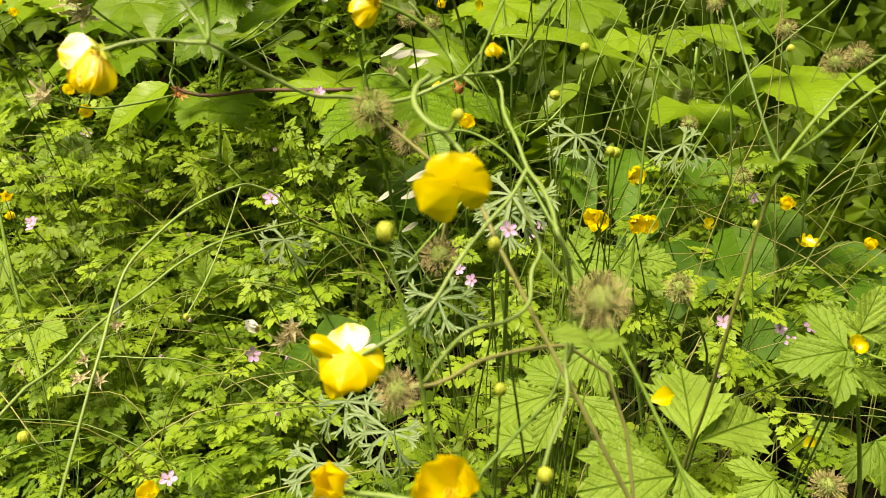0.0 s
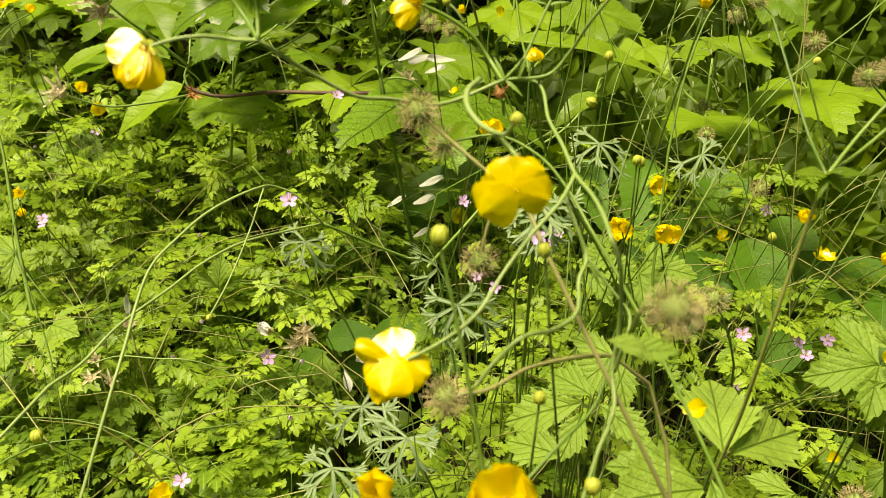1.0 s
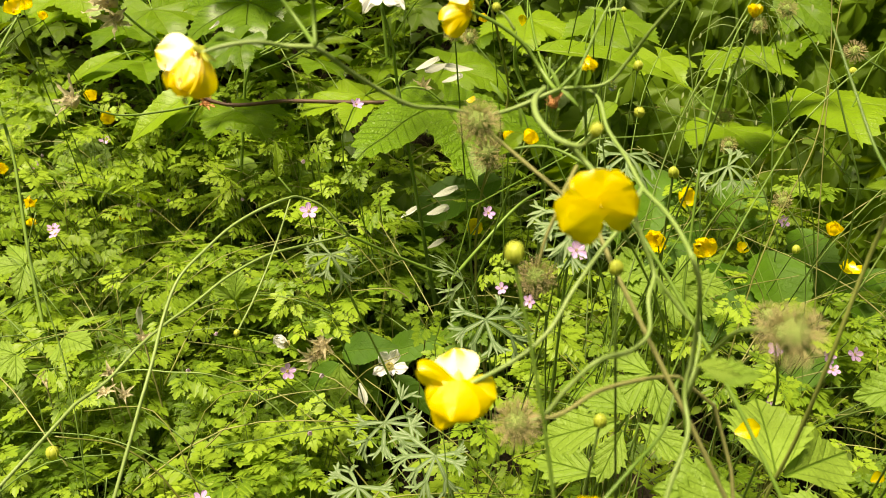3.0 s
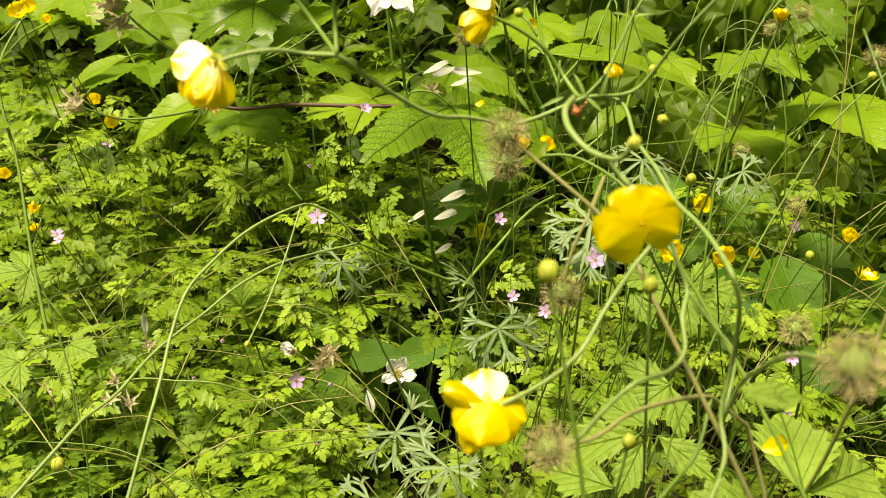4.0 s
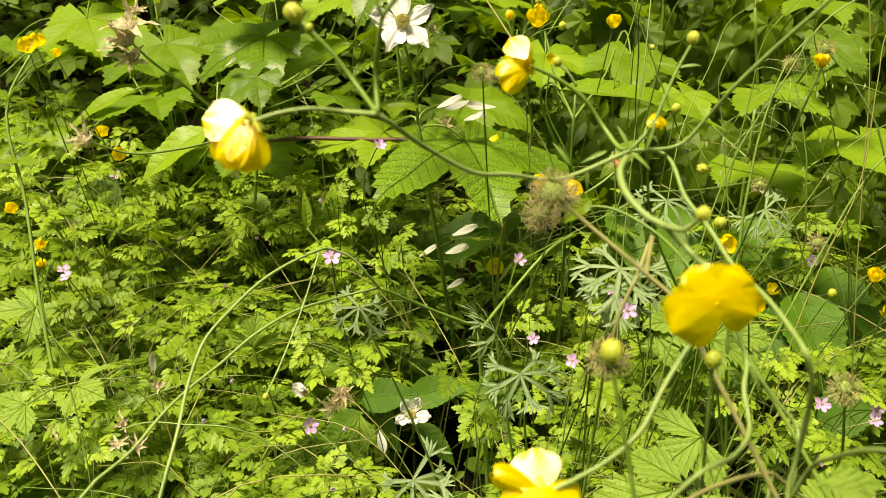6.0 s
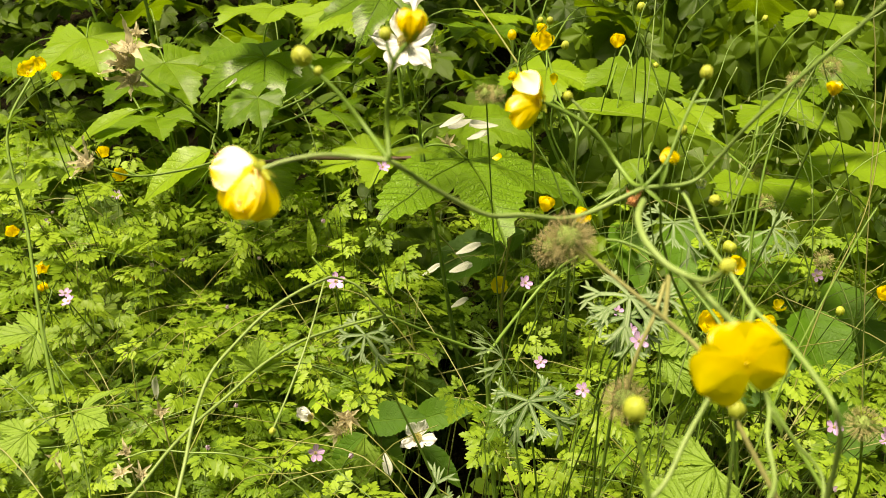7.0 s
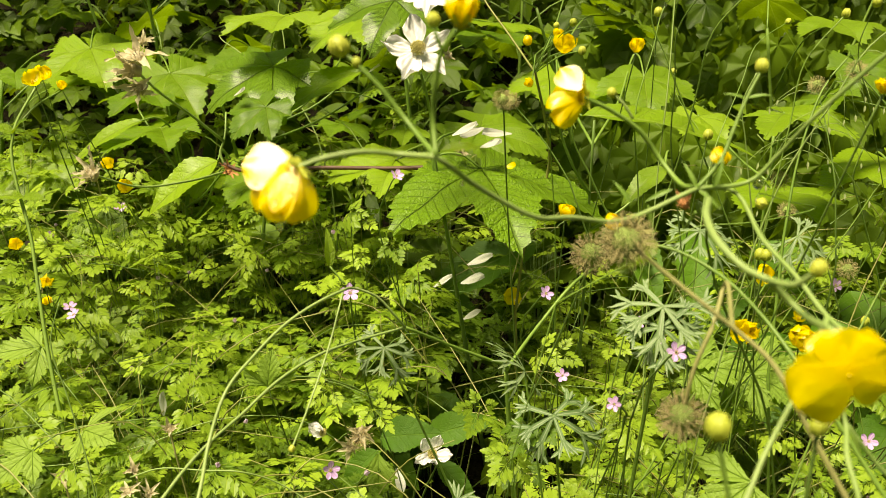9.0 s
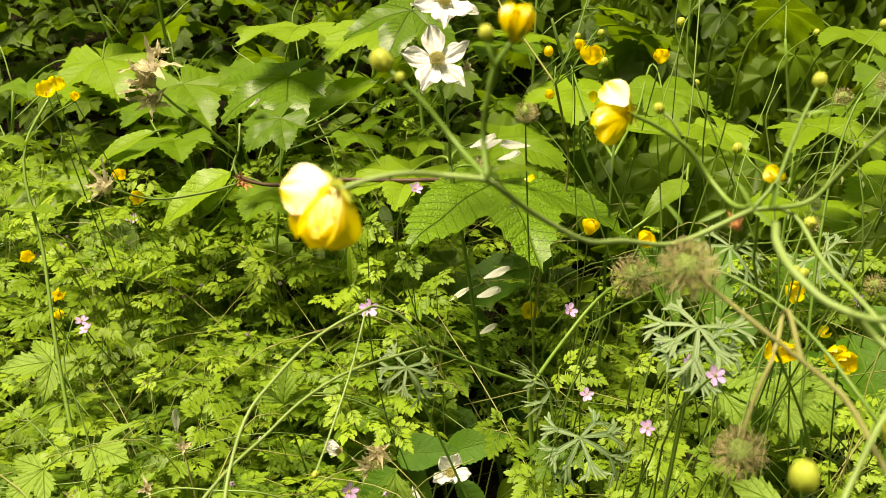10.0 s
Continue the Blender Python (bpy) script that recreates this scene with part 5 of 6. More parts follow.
for k, (at, tip, normal, size) in enumerate((
        ((0.0990, 0.3370, 0.4320), (0.09, 0.88, 0.46), (0.0, -0.80, 0.60), 0.039),
        ((0.1030, 0.3400, 0.4300), (0.81, 0.59, -0.02), (0.0, -0.70, 0.72), 0.045),
        ((0.0900, 0.3390, 0.4204), (-0.94, -0.18, 0.29), (0.0, -0.65, 0.75), 0.034),
        ((0.0920, 0.3340, 0.4187), (-0.92, -0.37, 0.12), (0.0, -0.60, 0.8), 0.038),
        ((0.0945, 0.3339, 0.4225), (0.15, -0.75, -0.60), (0.0, -0.60, 0.8), 0.028))):
    leaf_on(avens, GEUM_LEAFLETS[k % 3], at, tip, normal, size, "leaflet")
ROSETTE_LEAVES_ONE = (
        ((0.0560, 0.4050, 0.4190), (-0.89, 0.28, -0.36), (0.0, -0.62, 0.78), 0.040, 5),
        ((0.0608, 0.4080, 0.4213), (-0.72, 0.64, 0.26), (0.0, -0.72, 0.7), 0.027, 5),
        ((0.0638, 0.4020, 0.4197), (0.73, -0.61, -0.32), (0.0, -0.62, 0.78), 0.028, 5),
        ((0.0562, 0.4550, 0.3652), (-0.84, 0.54, 0.04), (0.0, -0.70, 0.7), 0.038, 5),
        ((0.0567, 0.4000, 0.4170), (-0.47, -0.62, -0.62), (0.0, -0.62, 0.78), 0.025, 5),)
ROSETTE_LEAVES_TWO = (
        ((0.1080, 0.5319, 0.4461), (0.9, -0.2, 0.10), (0.0, -0.65, 0.75), 0.029, 0),
        ((0.0945, 0.5521, 0.4457), (-0.6, -0.4, 0.20), (0.0, -0.65, 0.75), 0.027, 0),
        ((0.0943, 0.5571, 0.4315), (-0.3, -0.5, -0.75), (0.0, -0.8, 0.55), 0.027, 5),
        ((0.1161, 0.5761, 0.4221), (0.6, -0.5, 0.35), (0.0, -0.7, 0.7), 0.029, 5),
        ((0.0757, 0.5441, 0.4415), (0.75, -0.3, 0.2), (0.0, -0.7, 0.7), 0.032, 9),
        ((0.1024, 0.5250, 0.4437), (0.8, -0.3, -0.15), (0.0, -0.6, 0.8), 0.029, 9),
        ((0.0763, 0.4392, 0.4270), (-0.7, -0.3, -0.30), (0.0, -0.6, 0.8), 0.030, 9),
        ((0.1641, 0.3654, 0.4556), (-0.95, -0.1, -0.02), (0.0, -0.7, 0.7), 0.029, 0),)
ROSETTE_LEAVES_THREE = (
        ((0.1708, 0.3721, 0.4600), (0.35, 0.1, 0.9), (0.0, -0.8, 0.5), 0.021, 0),
        ((0.1641, 0.3590, 0.4513), (-0.15, -0.4, -0.9), (0.0, -0.8, 0.6), 0.021, 0),
        ((0.2049, 0.4162, 0.3897), (0.3, -0.5, -0.5), (0.0, -0.7, 0.7), 0.032, 0),
        ((0.1645, 0.4279, 0.3622), (-0.6, -0.5, -0.2), (0.0, -0.6, 0.8), 0.029, 0),)
for k, (at, tip, normal, size, t) in enumerate(ROSETTE_LEAVES_ONE + ROSETTE_LEAVES_TWO + ROSETTE_LEAVES_THREE):
    if k == 0 or k % 4 == 1 and k > 4:
        low = thing("avens_plant", grounded(Vector(at).x, Vector(at).y + 0.13), "wood avens rosette with pale toothed three-lobed leaves", "plant", "wood avens plants")
    base = PLACE[low].translation
    stem(low, [base, base.lerp(Vector(at), 0.6) + Vector((0, 0.012, 0.02)), at], 0.0006, 0.0005, STEM_DARK, 5, 5, "leaf_stalk")
    leaf_on(low, GEUM_LEAFLETS[(1, 2, 1, 2, 1)[k]] if k < 5 else GEUM_LEAVES[(k * 3 + 1) % 5], at, tip, normal, size, "leaflet" if k < 5 else "leaf")
# the yellow avens flower on its ruff of leaves
ruff = thing("avens_plant", grounded(0.20, 0.40), "wood avens with a small yellow flower on a ruff of leaves", "plant", "wood avens plants")
stem(ruff, [grounded(0.20, 0.40), (0.1794, 0.3804, 0.4140), (0.1659, 0.3652, 0.4545)], 0.0011, 0.0009, STEM)
buttercup(ruff, (0.1637, 0.3591, 0.4593), (0.2, -0.6, 0.6), 0.0050, 70, 0, (1, 2), seed=3, label="small fading yellow flower")
stem(ruff, [(0.1680, 0.3606, 0.4564), (0.1744, 0.3505, 0.4567)], 0.0007, 0.0006, STEM)

burrs = thing("avens_plant", grounded(0.10, 0.25), "wood avens stalks that carry ripe brown burr heads", "plant", "wood avens plants")
G1, G2, GB = Vector((-0.0080, 0.2800, 0.5600)), Vector((-0.0040, 0.3590, 0.5410)), Vector((0.0090, 0.2950, 0.5150))
burr(burrs, G1, (-0.6, -0.2, 0.5), 0.0062, 0)
burr(burrs, G2, (-0.5, -0.3, 0.4), 0.0068, 1)
burr(burrs, GB, (-0.2, 0.0, -0.9), 0.0062, 2)
burr(burrs, (0.0010, 0.2350, 0.4990), (-0.4, -0.2, -0.5), 0.0058, 3)
burr(burrs, (0.0415, 0.1908, 0.5363), (-0.2, -0.4, 0.6), 0.0056, 4, "pale green burr head with a fuzz of brown styles")
stem(burrs, [G1, (0.0041, 0.2772, 0.5502), (0.0132, 0.2742, 0.5430), (0.0200, 0.2713, 0.5372), (0.0257, 0.2654, 0.5262), (0.085, 0.252, 0.40), (0.10, 0.25, 0.09)], 0.0005, 0.0007, STEM_TAN)
stem(burrs, [G2, (0.0157, 0.3550, 0.5443), (0.0285, 0.3444, 0.5394), (0.0379, 0.3277, 0.5301), (0.0436, 0.3161, 0.5208), (0.0508, 0.3091, 0.5093), (0.10, 0.26, 0.40), (0.10, 0.255, 0.09)], 0.0005, 0.0007, STEM)
stem(burrs, [GB, (0.0111, 0.2953, 0.5257), (0.0163, 0.2978, 0.5379), (0.0197, 0.3041, 0.5439), (0.0132, 0.2742, 0.5430)], 0.0005, 0.0006, STEM_TAN)
stem(burrs, [(0.0415, 0.1908, 0.5363), (0.0413, 0.2120, 0.5298), (0.0436, 0.2360, 0.5172), (0.0443, 0.2500, 0.5072), (0.0433, 0.2550, 0.4977)], 0.0005, 0.0005, STEM_PALE)
stem(burrs, [(0.0010, 0.2350, 0.4990), (0.0103, 0.2400, 0.4987), (0.0204, 0.2500, 0.5001), (0.0284, 0.2580, 0.4991), (0.0451, 0.2717, 0.4954), (0.07, 0.26, 0.36), (0.10, 0.255, 0.09)], 0.0005, 0.0006, STEM_TAN)

distant = thing("avens_plant", grounded(0.20, 0.70), "wood avens stalks with small round green burr heads", "plant", "wood avens plants")
for k, (at, bend, size) in enumerate((
        ((0.189, 0.749, 0.517), (0.26, 0.74, 0.50), 0.0075), ((0.187, 0.724, 0.498), (0.22, 0.73, 0.46), 0.0070), ((0.225, 0.705, 0.459), (0.25, 0.71, 0.42), 0.0078),
        ((0.0930, 0.3450, 0.4880), (0.12, 0.40, 0.44), 0.0058), ((0.1707, 0.4209, 0.5616), (0.23, 0.47, 0.55), 0.0062), ((0.1851, 0.4325, 0.5641), (0.25, 0.47, 0.55), 0.0060),
        ((0.1580, 0.3555, 0.4018), (0.19, 0.36, 0.30), 0.0075), ((0.189, 0.633, 0.596), (0.22, 0.62, 0.55), 0.0068), ((0.1744, 0.4925, 0.5735), (0.22, 0.50, 0.54), 0.0058),
        ((-0.012, 0.731, 0.577), (0.03, 0.72, 0.52), 0.0070), ((0.200, 0.720, 0.587), (0.21, 0.70, 0.52), 0.0068), ((-0.022, 0.616, 0.581), (-0.02, 0.64, 0.56), 0.0065))):
    at, bend = Vector(at), Vector(bend)
    burr(distant, at, at - bend, size, k)
    stem(distant, [at, at.lerp(bend, 0.5) + UP * 0.004, bend, grounded(bend.x + 0.03 * (k % 3 - 1), bend.y + 0.16)], 0.0004, 0.0007, STEM_PALE if k < 3 else STEM_DARK)

# a cluster of dark ovate leaves round a pale ribbed one, under the fallen white flower
cluster = thing("ovate_leaved_plant", grounded(-0.10, 0.76), "low plant with dark ovate leaves and one pale ribbed leaf", "plant", "ovate-leaved plants")
croot = grounded(-0.10, 0.76)
for k, (at, tip, normal, size) in enumerate((
        ((-0.1051, 0.6550, 0.3403), (0.05, -0.45, -0.90), (0.1, -0.85, 0.45), 0.030),
        ((-0.1062, 0.6600, 0.3399), (-0.75, -0.35, -0.55), (0.0, -0.65, 0.75), 0.036),
        ((-0.1046, 0.6700, 0.3448), (0.90, -0.30, 0.30), (0.0, -0.70, 0.70), 0.044),
        ((-0.0735, 0.7000, 0.3325), (0.80, -0.30, 0.45), (0.1, -0.75, 0.65), 0.052),
        ((-0.0645, 0.6800, 0.3224), (0.70, -0.40, -0.55), (0.0, -0.70, 0.70), 0.040))):
    stem(cluster, [croot, croot.lerp(Vector(at), 0.6) + UP * 0.02, at], 0.0010, 0.0007, STEM_DARK, 5, 5, "leaf_stalk")
    leaf_on(cluster, GEUM_LEAFLETS[0] if k == 0 else OVATE_LEAVES[(1, 2, 1, 0)[k - 1]], at, tip, normal, size, "leaf", "pale ribbed wet leaf" if k == 0 else "")

# broader toothed leaves that stand among the ferny ones
for k, (at, tip, normal, size) in enumerate((
        ((-0.3592, 0.7040, 0.4009), (-0.8, -0.5, 0.05), (0.1, -0.55, 0.8), 0.036), ((-0.2863, 0.6080, 0.3762), (0.7, -0.5, 0.2), (0.0, -0.6, 0.8), 0.030),
        ((-0.3103, 0.5880, 0.3713), (-0.6, -0.6, -0.3), (0.0, -0.6, 0.8), 0.028), ((-0.1717, 0.6240, 0.4000), (0.1, -0.3, 0.9), (0.0, -0.9, 0.3), 0.024))):
    base = grounded(Vector(at).x + 0.02, Vector(at).y + 0.08)
    low = thing("avens_plant", base, "young wood avens with pale toothed leaves among the ferny tufts", "plant", "wood avens plants")
    stem(low, [base, base.lerp(Vector(at), 0.6) + Vector((0, 0.01, 0.02)), at], 0.0006, 0.0005, STEM_DARK, 5, 5, "leaf_stalk")
    leaf_on(low, GEUM_LEAVES[k % 5], at, tip, normal, size)

# ---- buttercups that stand further back ----
def small_buttercup(at, axis, radius, open_deg=60, base=None, seed=0, skip=(), mat=None, bow=0.02, label="single yellow buttercup flower on a thin green stem"):
    at = Vector(at)
    bow = random.Random(seed * 7 + 1).uniform(-0.035, 0.035)
    base = Vector((at.x + bow * 1.6, at.y + 0.20, 0)) if base is None else Vector((*base, 0))
    base.z = ground_z(base.x, base.y) - 0.005
    plant = thing("buttercup", base, label, "flower", "buttercups among the leaves")
    neck = at - Vector(axis).normalized() * radius * 0.15
    stem(plant, [neck, neck.lerp(base, 0.15) + Vector((bow * 0.3, 0.012, 0.0)), neck.lerp(base, 0.5) + Vector((bow, 0.035, 0.0)), base], 0.0004, 0.0005, mat or STEM_DARK)
    buttercup(plant, at, axis, radius, open_deg, seed * 31, skip, seed=seed)
    return plant


small_buttercup((0.1140, 0.5610, 0.4870), (0.45, -0.75, 0.35), 0.0088, 62, seed=1, skip=(2,))
small_buttercup((0.0950, 0.4480, 0.4880), (0.15, -0.80, -0.1), 0.0072, 55, seed=2)
small_buttercup((0.0776, 0.4542, 0.4884), (-0.4, -0.7, 0.2), 0.0072, 50, seed=3)
small_buttercup((0.2270, 0.6160, 0.4540), (0.0, -0.35, 0.9), 0.0088, 40, seed=4)
small_buttercup((0.2540, 0.6450, 0.4210), (0.2, -0.2, 0.9), 0.0085, 88, seed=5, skip=(0, 3))
small_buttercup((0.303, 0.655, 0.415), (0.0, -0.35, 0.9), 0.0085, 40, seed=6)
small_buttercup((0.2210, 0.7750, 0.4020), (0.0, -0.45, 0.8), 0.0080, 60, seed=7, skip=(1,))
small_buttercup((0.0620, 0.6550, 0.6090), (0.0, -0.5, 0.8), 0.0085, 35, seed=10)
small_buttercup((-0.3760, 0.9220, 0.4890), (0.2, -0.65, 0.7), 0.0110, 50, seed=11)
small_buttercup((-0.395, 0.930, 0.511), (0.3, -0.6, 0.6), 0.0110, 45, seed=12)
small_buttercup((-0.3460, 0.7050, 0.5930), (0.2, -0.6, 0.7), 0.0085, 70, seed=13)
small_buttercup((-0.359, 0.744, 0.596), (0.3, -0.5, 0.7), 0.0085, 60, seed=14)
small_buttercup((-0.354, 0.763, 0.588), (0.3, -0.5, 0.7), 0.0065, 40, seed=15)
small_buttercup((-0.3570, 0.7140, 0.4470), (0.5, -0.6, 0.3), 0.0095, 30, seed=16)
small_buttercup((-0.376, 0.751, 0.427), (0.3, -0.6, -0.4), 0.0075, 30, seed=17)
small_buttercup((-0.410, 0.777, 0.461), (0.2, -0.6, 0.6), 0.0095, 45, seed=18)
small_buttercup((-0.3720, 0.9340, 0.3830), (0.1, -0.5, 0.6), 0.0110, 25, seed=19)
small_buttercup((0.0138, 0.5971, 0.5131), (0.1, -0.35, 0.9), 0.0085, 35, seed=20)
small_buttercup((-0.006, 0.821, 0.409), (0.1, -0.75, 0.3), 0.0090, 70, seed=21)
small_buttercup((0.0862, 0.4905, 0.4779), (-0.3, -0.8, 0.1), 0.0080, 60, seed=22)
small_buttercup((0.1091, 0.4911, 0.4770), (0.1, -0.8, 0.0), 0.0075, 55, seed=23)
small_buttercup((0.0930, 0.3900, 0.5880), (0.0, -0.2, 1.0), 0.0048, 15, seed=24)
small_buttercup((-0.1587, 0.4593, 0.3328), (0.0, -0.5, 0.8), 0.0090, 60, seed=25)
small_buttercup((0.0148, 0.4489, 0.5342), (0.4, -0.5, 0.5), 0.0060, 40, seed=26)
# a branching buttercup with flowers and buds on one dark stem
branched = thing("buttercup_plant", grounded(0.02, 0.80), "branching buttercup with a dark reddish stem and several small flowers", "flower")
CROTCH = Vector((0.004, 0.716, 0.597))
stem(branched, [grounded(0.02, 0.80), (0.0, 0.78, 0.45), (0.020, 0.774, 0.528), (0.012, 0.736, 0.569), CROTCH], 0.0012, 0.0010, STEM_RED)
stem(branched, [CROTCH, (-0.014, 0.730, 0.624), (-0.031, 0.745, 0.649), (-0.042, 0.760, 0.674)], 0.0009, 0.0006, STEM_RED)
stem(branched, [CROTCH, (0.019, 0.723, 0.631), (0.026, 0.728, 0.654), (0.033, 0.732, 0.677)], 0.0008, 0.0005, STEM)
for k, (at, axis, r, wide) in enumerate(((Vector((0.0050, 0.5380, 0.6060)), (0.1, -0.45, 0.85), 0.0090, 52), (Vector((0.016, 0.690, 0.619)), (0.2, -0.3, 0.9), 0.0065, 30), (Vector((-0.001, 0.683, 0.588)), (-0.4, -0.4, 0.6), 0.0058, 30))):
    stem(branched, [CROTCH + UP * 0.006 * k, CROTCH.lerp(at, 0.6) + UP * 0.003, at], 0.0005, 0.0004, STEM)
    buttercup(branched, at, axis, r, wide, k * 31, seed=8 + k)
for at, r, yellow in (((-0.003, 0.689, 0.618), 0.0030, True), ((0.033, 0.689, 0.611), 0.0026, False), ((0.017, 0.702, 0.628), 0.0020, False)):
    stem(branched, [CROTCH, CROTCH.lerp(Vector(at), 0.6) + UP * 0.003, at], 0.0005, 0.0004, STEM)
    bud(branched, at, (0.1, -0.1, 1), r, yellow)
YELLOW_FALLEN = [petal(R, 1.0, 0.75, 0.2, 0.03, 0.6, 0.05, 4, 6).mesh("fallen_yellow_petal", YELLOW)]
for at, tip, size in (((0.0830, 0.3370, 0.4480), (0.8, -0.2, 0.3), 0.0095), ((0.1714, 0.4144, 0.3878), (0.6, -0.1, 0.5), 0.0070), ((-0.014, 0.762, 0.527), (0.9, -0.3, 0.0), 0.0090), ((0.024, 0.671, 0.585), (0.1, 0.1, 0.9), 0.008)):
    ob = new("fallen_petal", YELLOW_FALLEN[0])
    ob.matrix_basis = frame_of(at, tip, (-0.2, -0.75, 0.55)) @ Matrix.Scale(size, 4)
    tagged(ob, "yellow buttercup petal fallen onto a leaf", "petal", "fallen yellow petals")
for k, (at, r, yellow) in enumerate((((0.231, 0.684, 0.427), 0.0030, False), ((0.0860, 0.4680, 0.5182), 0.0022, False), ((0.0245, 0.2558, 0.5292), 0.0017, False),
                                        ((0.0266, 0.2785, 0.4793), 0.0018, False), ((0.0934, 0.4976, 0.5126), 0.0026, False), ((-0.2324, 0.4746, 0.3605), 0.0035, False), ((0.0844, 0.5635, 0.5635), 0.0026, False), ((0.090, 0.727, 0.638), 0.003, False))):
    at = Vector(at)
    base = grounded(at.x + 0.03 * (k % 3 - 1), at.y + 0.19)
    plant = thing("buttercup", base, "thin buttercup stem with one closed bud", "flower", "buttercup stems in bud")
    stem(plant, [at, at.lerp(base, 0.4) + Vector((0.008, 0, 0.01)), base], 0.0004, 0.0005, STEM_DARK)
    bud(plant, at, (0.1, -0.1, 1), r, yellow)

# ---- herb robert flowers ----
def robert_flower(at, axis=(0, -0.75, 0.6), scale=1.0, seed=0, faded=False):
    at = Vector(at)
    lean = random.Random(seed * 5 + 2).uniform(-0.05, 0.05)
    base = grounded(at.x + lean, at.y + 0.19)
    plant = thing("herb_robert_flower", base, "faded herb robert flower on a thin stalk" if faded else "pink herb robert flower on a thin dark stalk", "flower", "herb robert flowers")
    neck = at - Vector(axis).normalized() * 0.006
    stem(plant, [at, neck, neck.lerp(base, 0.4) + Vector((-lean * 0.4, 0.035, 0)), base], 0.00040, 0.0006, STEM_DARK, 5)
    pink_flower(plant, at, axis, scale, seed * 23, faded, seed)


PINK_PLACES_ONE = (
        ((-0.1120, 0.5920, 0.4700), (0.1, -0.75, 0.6), 1.05), ((0.1200, 0.3760, 0.4280), (0.1, -0.9, 0.3), 0.60), ((-0.1530, 0.4740, 0.3350), (0.1, -0.6, 0.75), 0.90),
        ((-0.3530, 0.7410, 0.4210), (0.1, -0.45, 0.85), 1.0), ((-0.3280, 0.6940, 0.4280), (-0.2, -0.5, 0.8), 0.95), ((-0.0890, 0.6550, 0.5320), (0.5, -0.6, 0.6), 0.90),
        ((-0.1180, 0.5382, 0.3836), (0.5, -0.8, 0.3), 0.95), ((0.2870, 0.8670, 0.4080), (0.2, -0.85, 0.3), 1.15), ((0.1634, 0.5237, 0.4088), (0.1, -0.85, 0.4), 0.85),
        ((0.2470, 0.6060, 0.3750), (0.2, -0.8, 0.4), 0.95), ((-0.0700, 0.8500, 0.3360), (0.2, -0.8, 0.4), 1.05), ((0.0010, 0.5710, 0.4750), (0.4, -0.7, 0.5), 0.80),)
PINK_PLACES_TWO = (
        ((0.0180, 0.4380, 0.4620), (-0.4, -0.8, 0.3), 0.60), ((0.0340, 0.4050, 0.4950), (0.2, -0.7, 0.5), 0.70), ((-0.4180, 1.0080, 0.4600), (0.3, -0.6, 0.5), 1.2),
        ((-0.472, 0.952, 0.438), (0.2, -0.6, 0.7), 1.35), ((-0.488, 0.949, 0.431), (0.0, -0.6, 0.7), 1.2), ((0.239, 0.617, 0.359), (0.0, -0.6, 0.7), 0.9),
        ((0.066, 0.635, 0.440), (0.3, -0.7, 0.5), 0.75), ((0.0505, 0.5076, 0.4671), (0.2, -0.8, 0.3), 0.65), ((-0.066, 0.845, 0.337), (0.2, -0.8, 0.4), 1.0),
        ((0.2063, 0.5517, 0.3941), (0.2, -0.85, 0.3), 0.8), ((0.0100, 0.5602, 0.4308), (0.0, -0.8, 0.4), 0.7), ((0.1543, 0.4972, 0.3888), (0.2, -0.85, 0.3), 0.6),)
for k, (at, axis, scale) in enumerate(PINK_PLACES_ONE + PINK_PLACES_TWO):
    robert_flower(at, axis, scale, k)
for k, at in enumerate(((-0.323, 0.849, 0.418), (-0.311, 0.848, 0.413), (-0.153, 0.785, 0.471), (-0.225, 0.853, 0.424), (-0.491, 0.969, 0.427), (-0.475, 1.006, 0.450), (-0.222, 0.920, 0.485), (-0.157, 0.866, 0.468), (-0.296, 0.854, 0.422),
                        (-0.244, 0.809, 0.390), (-0.368, 0.696, 0.390), (-0.357, 0.695, 0.384), (-0.306, 0.735, 0.372), (-0.203, 0.609, 0.352), (-0.1013, 0.5566, 0.3723), (-0.340, 1.040, 0.572), (-0.1075, 0.5460, 0.3388), (-0.382, 1.034, 0.470), (-0.474, 0.975, 0.445), (-0.196, 0.654, 0.363))):
    robert_flower(at, (0.3, -0.6, 0.5), 0.85, 50 + k, True)

# ---- cut-leaved plants with silvery fingers ----
silver = thing("cut_leaved_plant", grounded(0.0, 0.53), "plant with finely cut silvery green leaves on arching stalks", "plant", "cut-leaved plants")
sroot = grounded(0.0, 0.53)
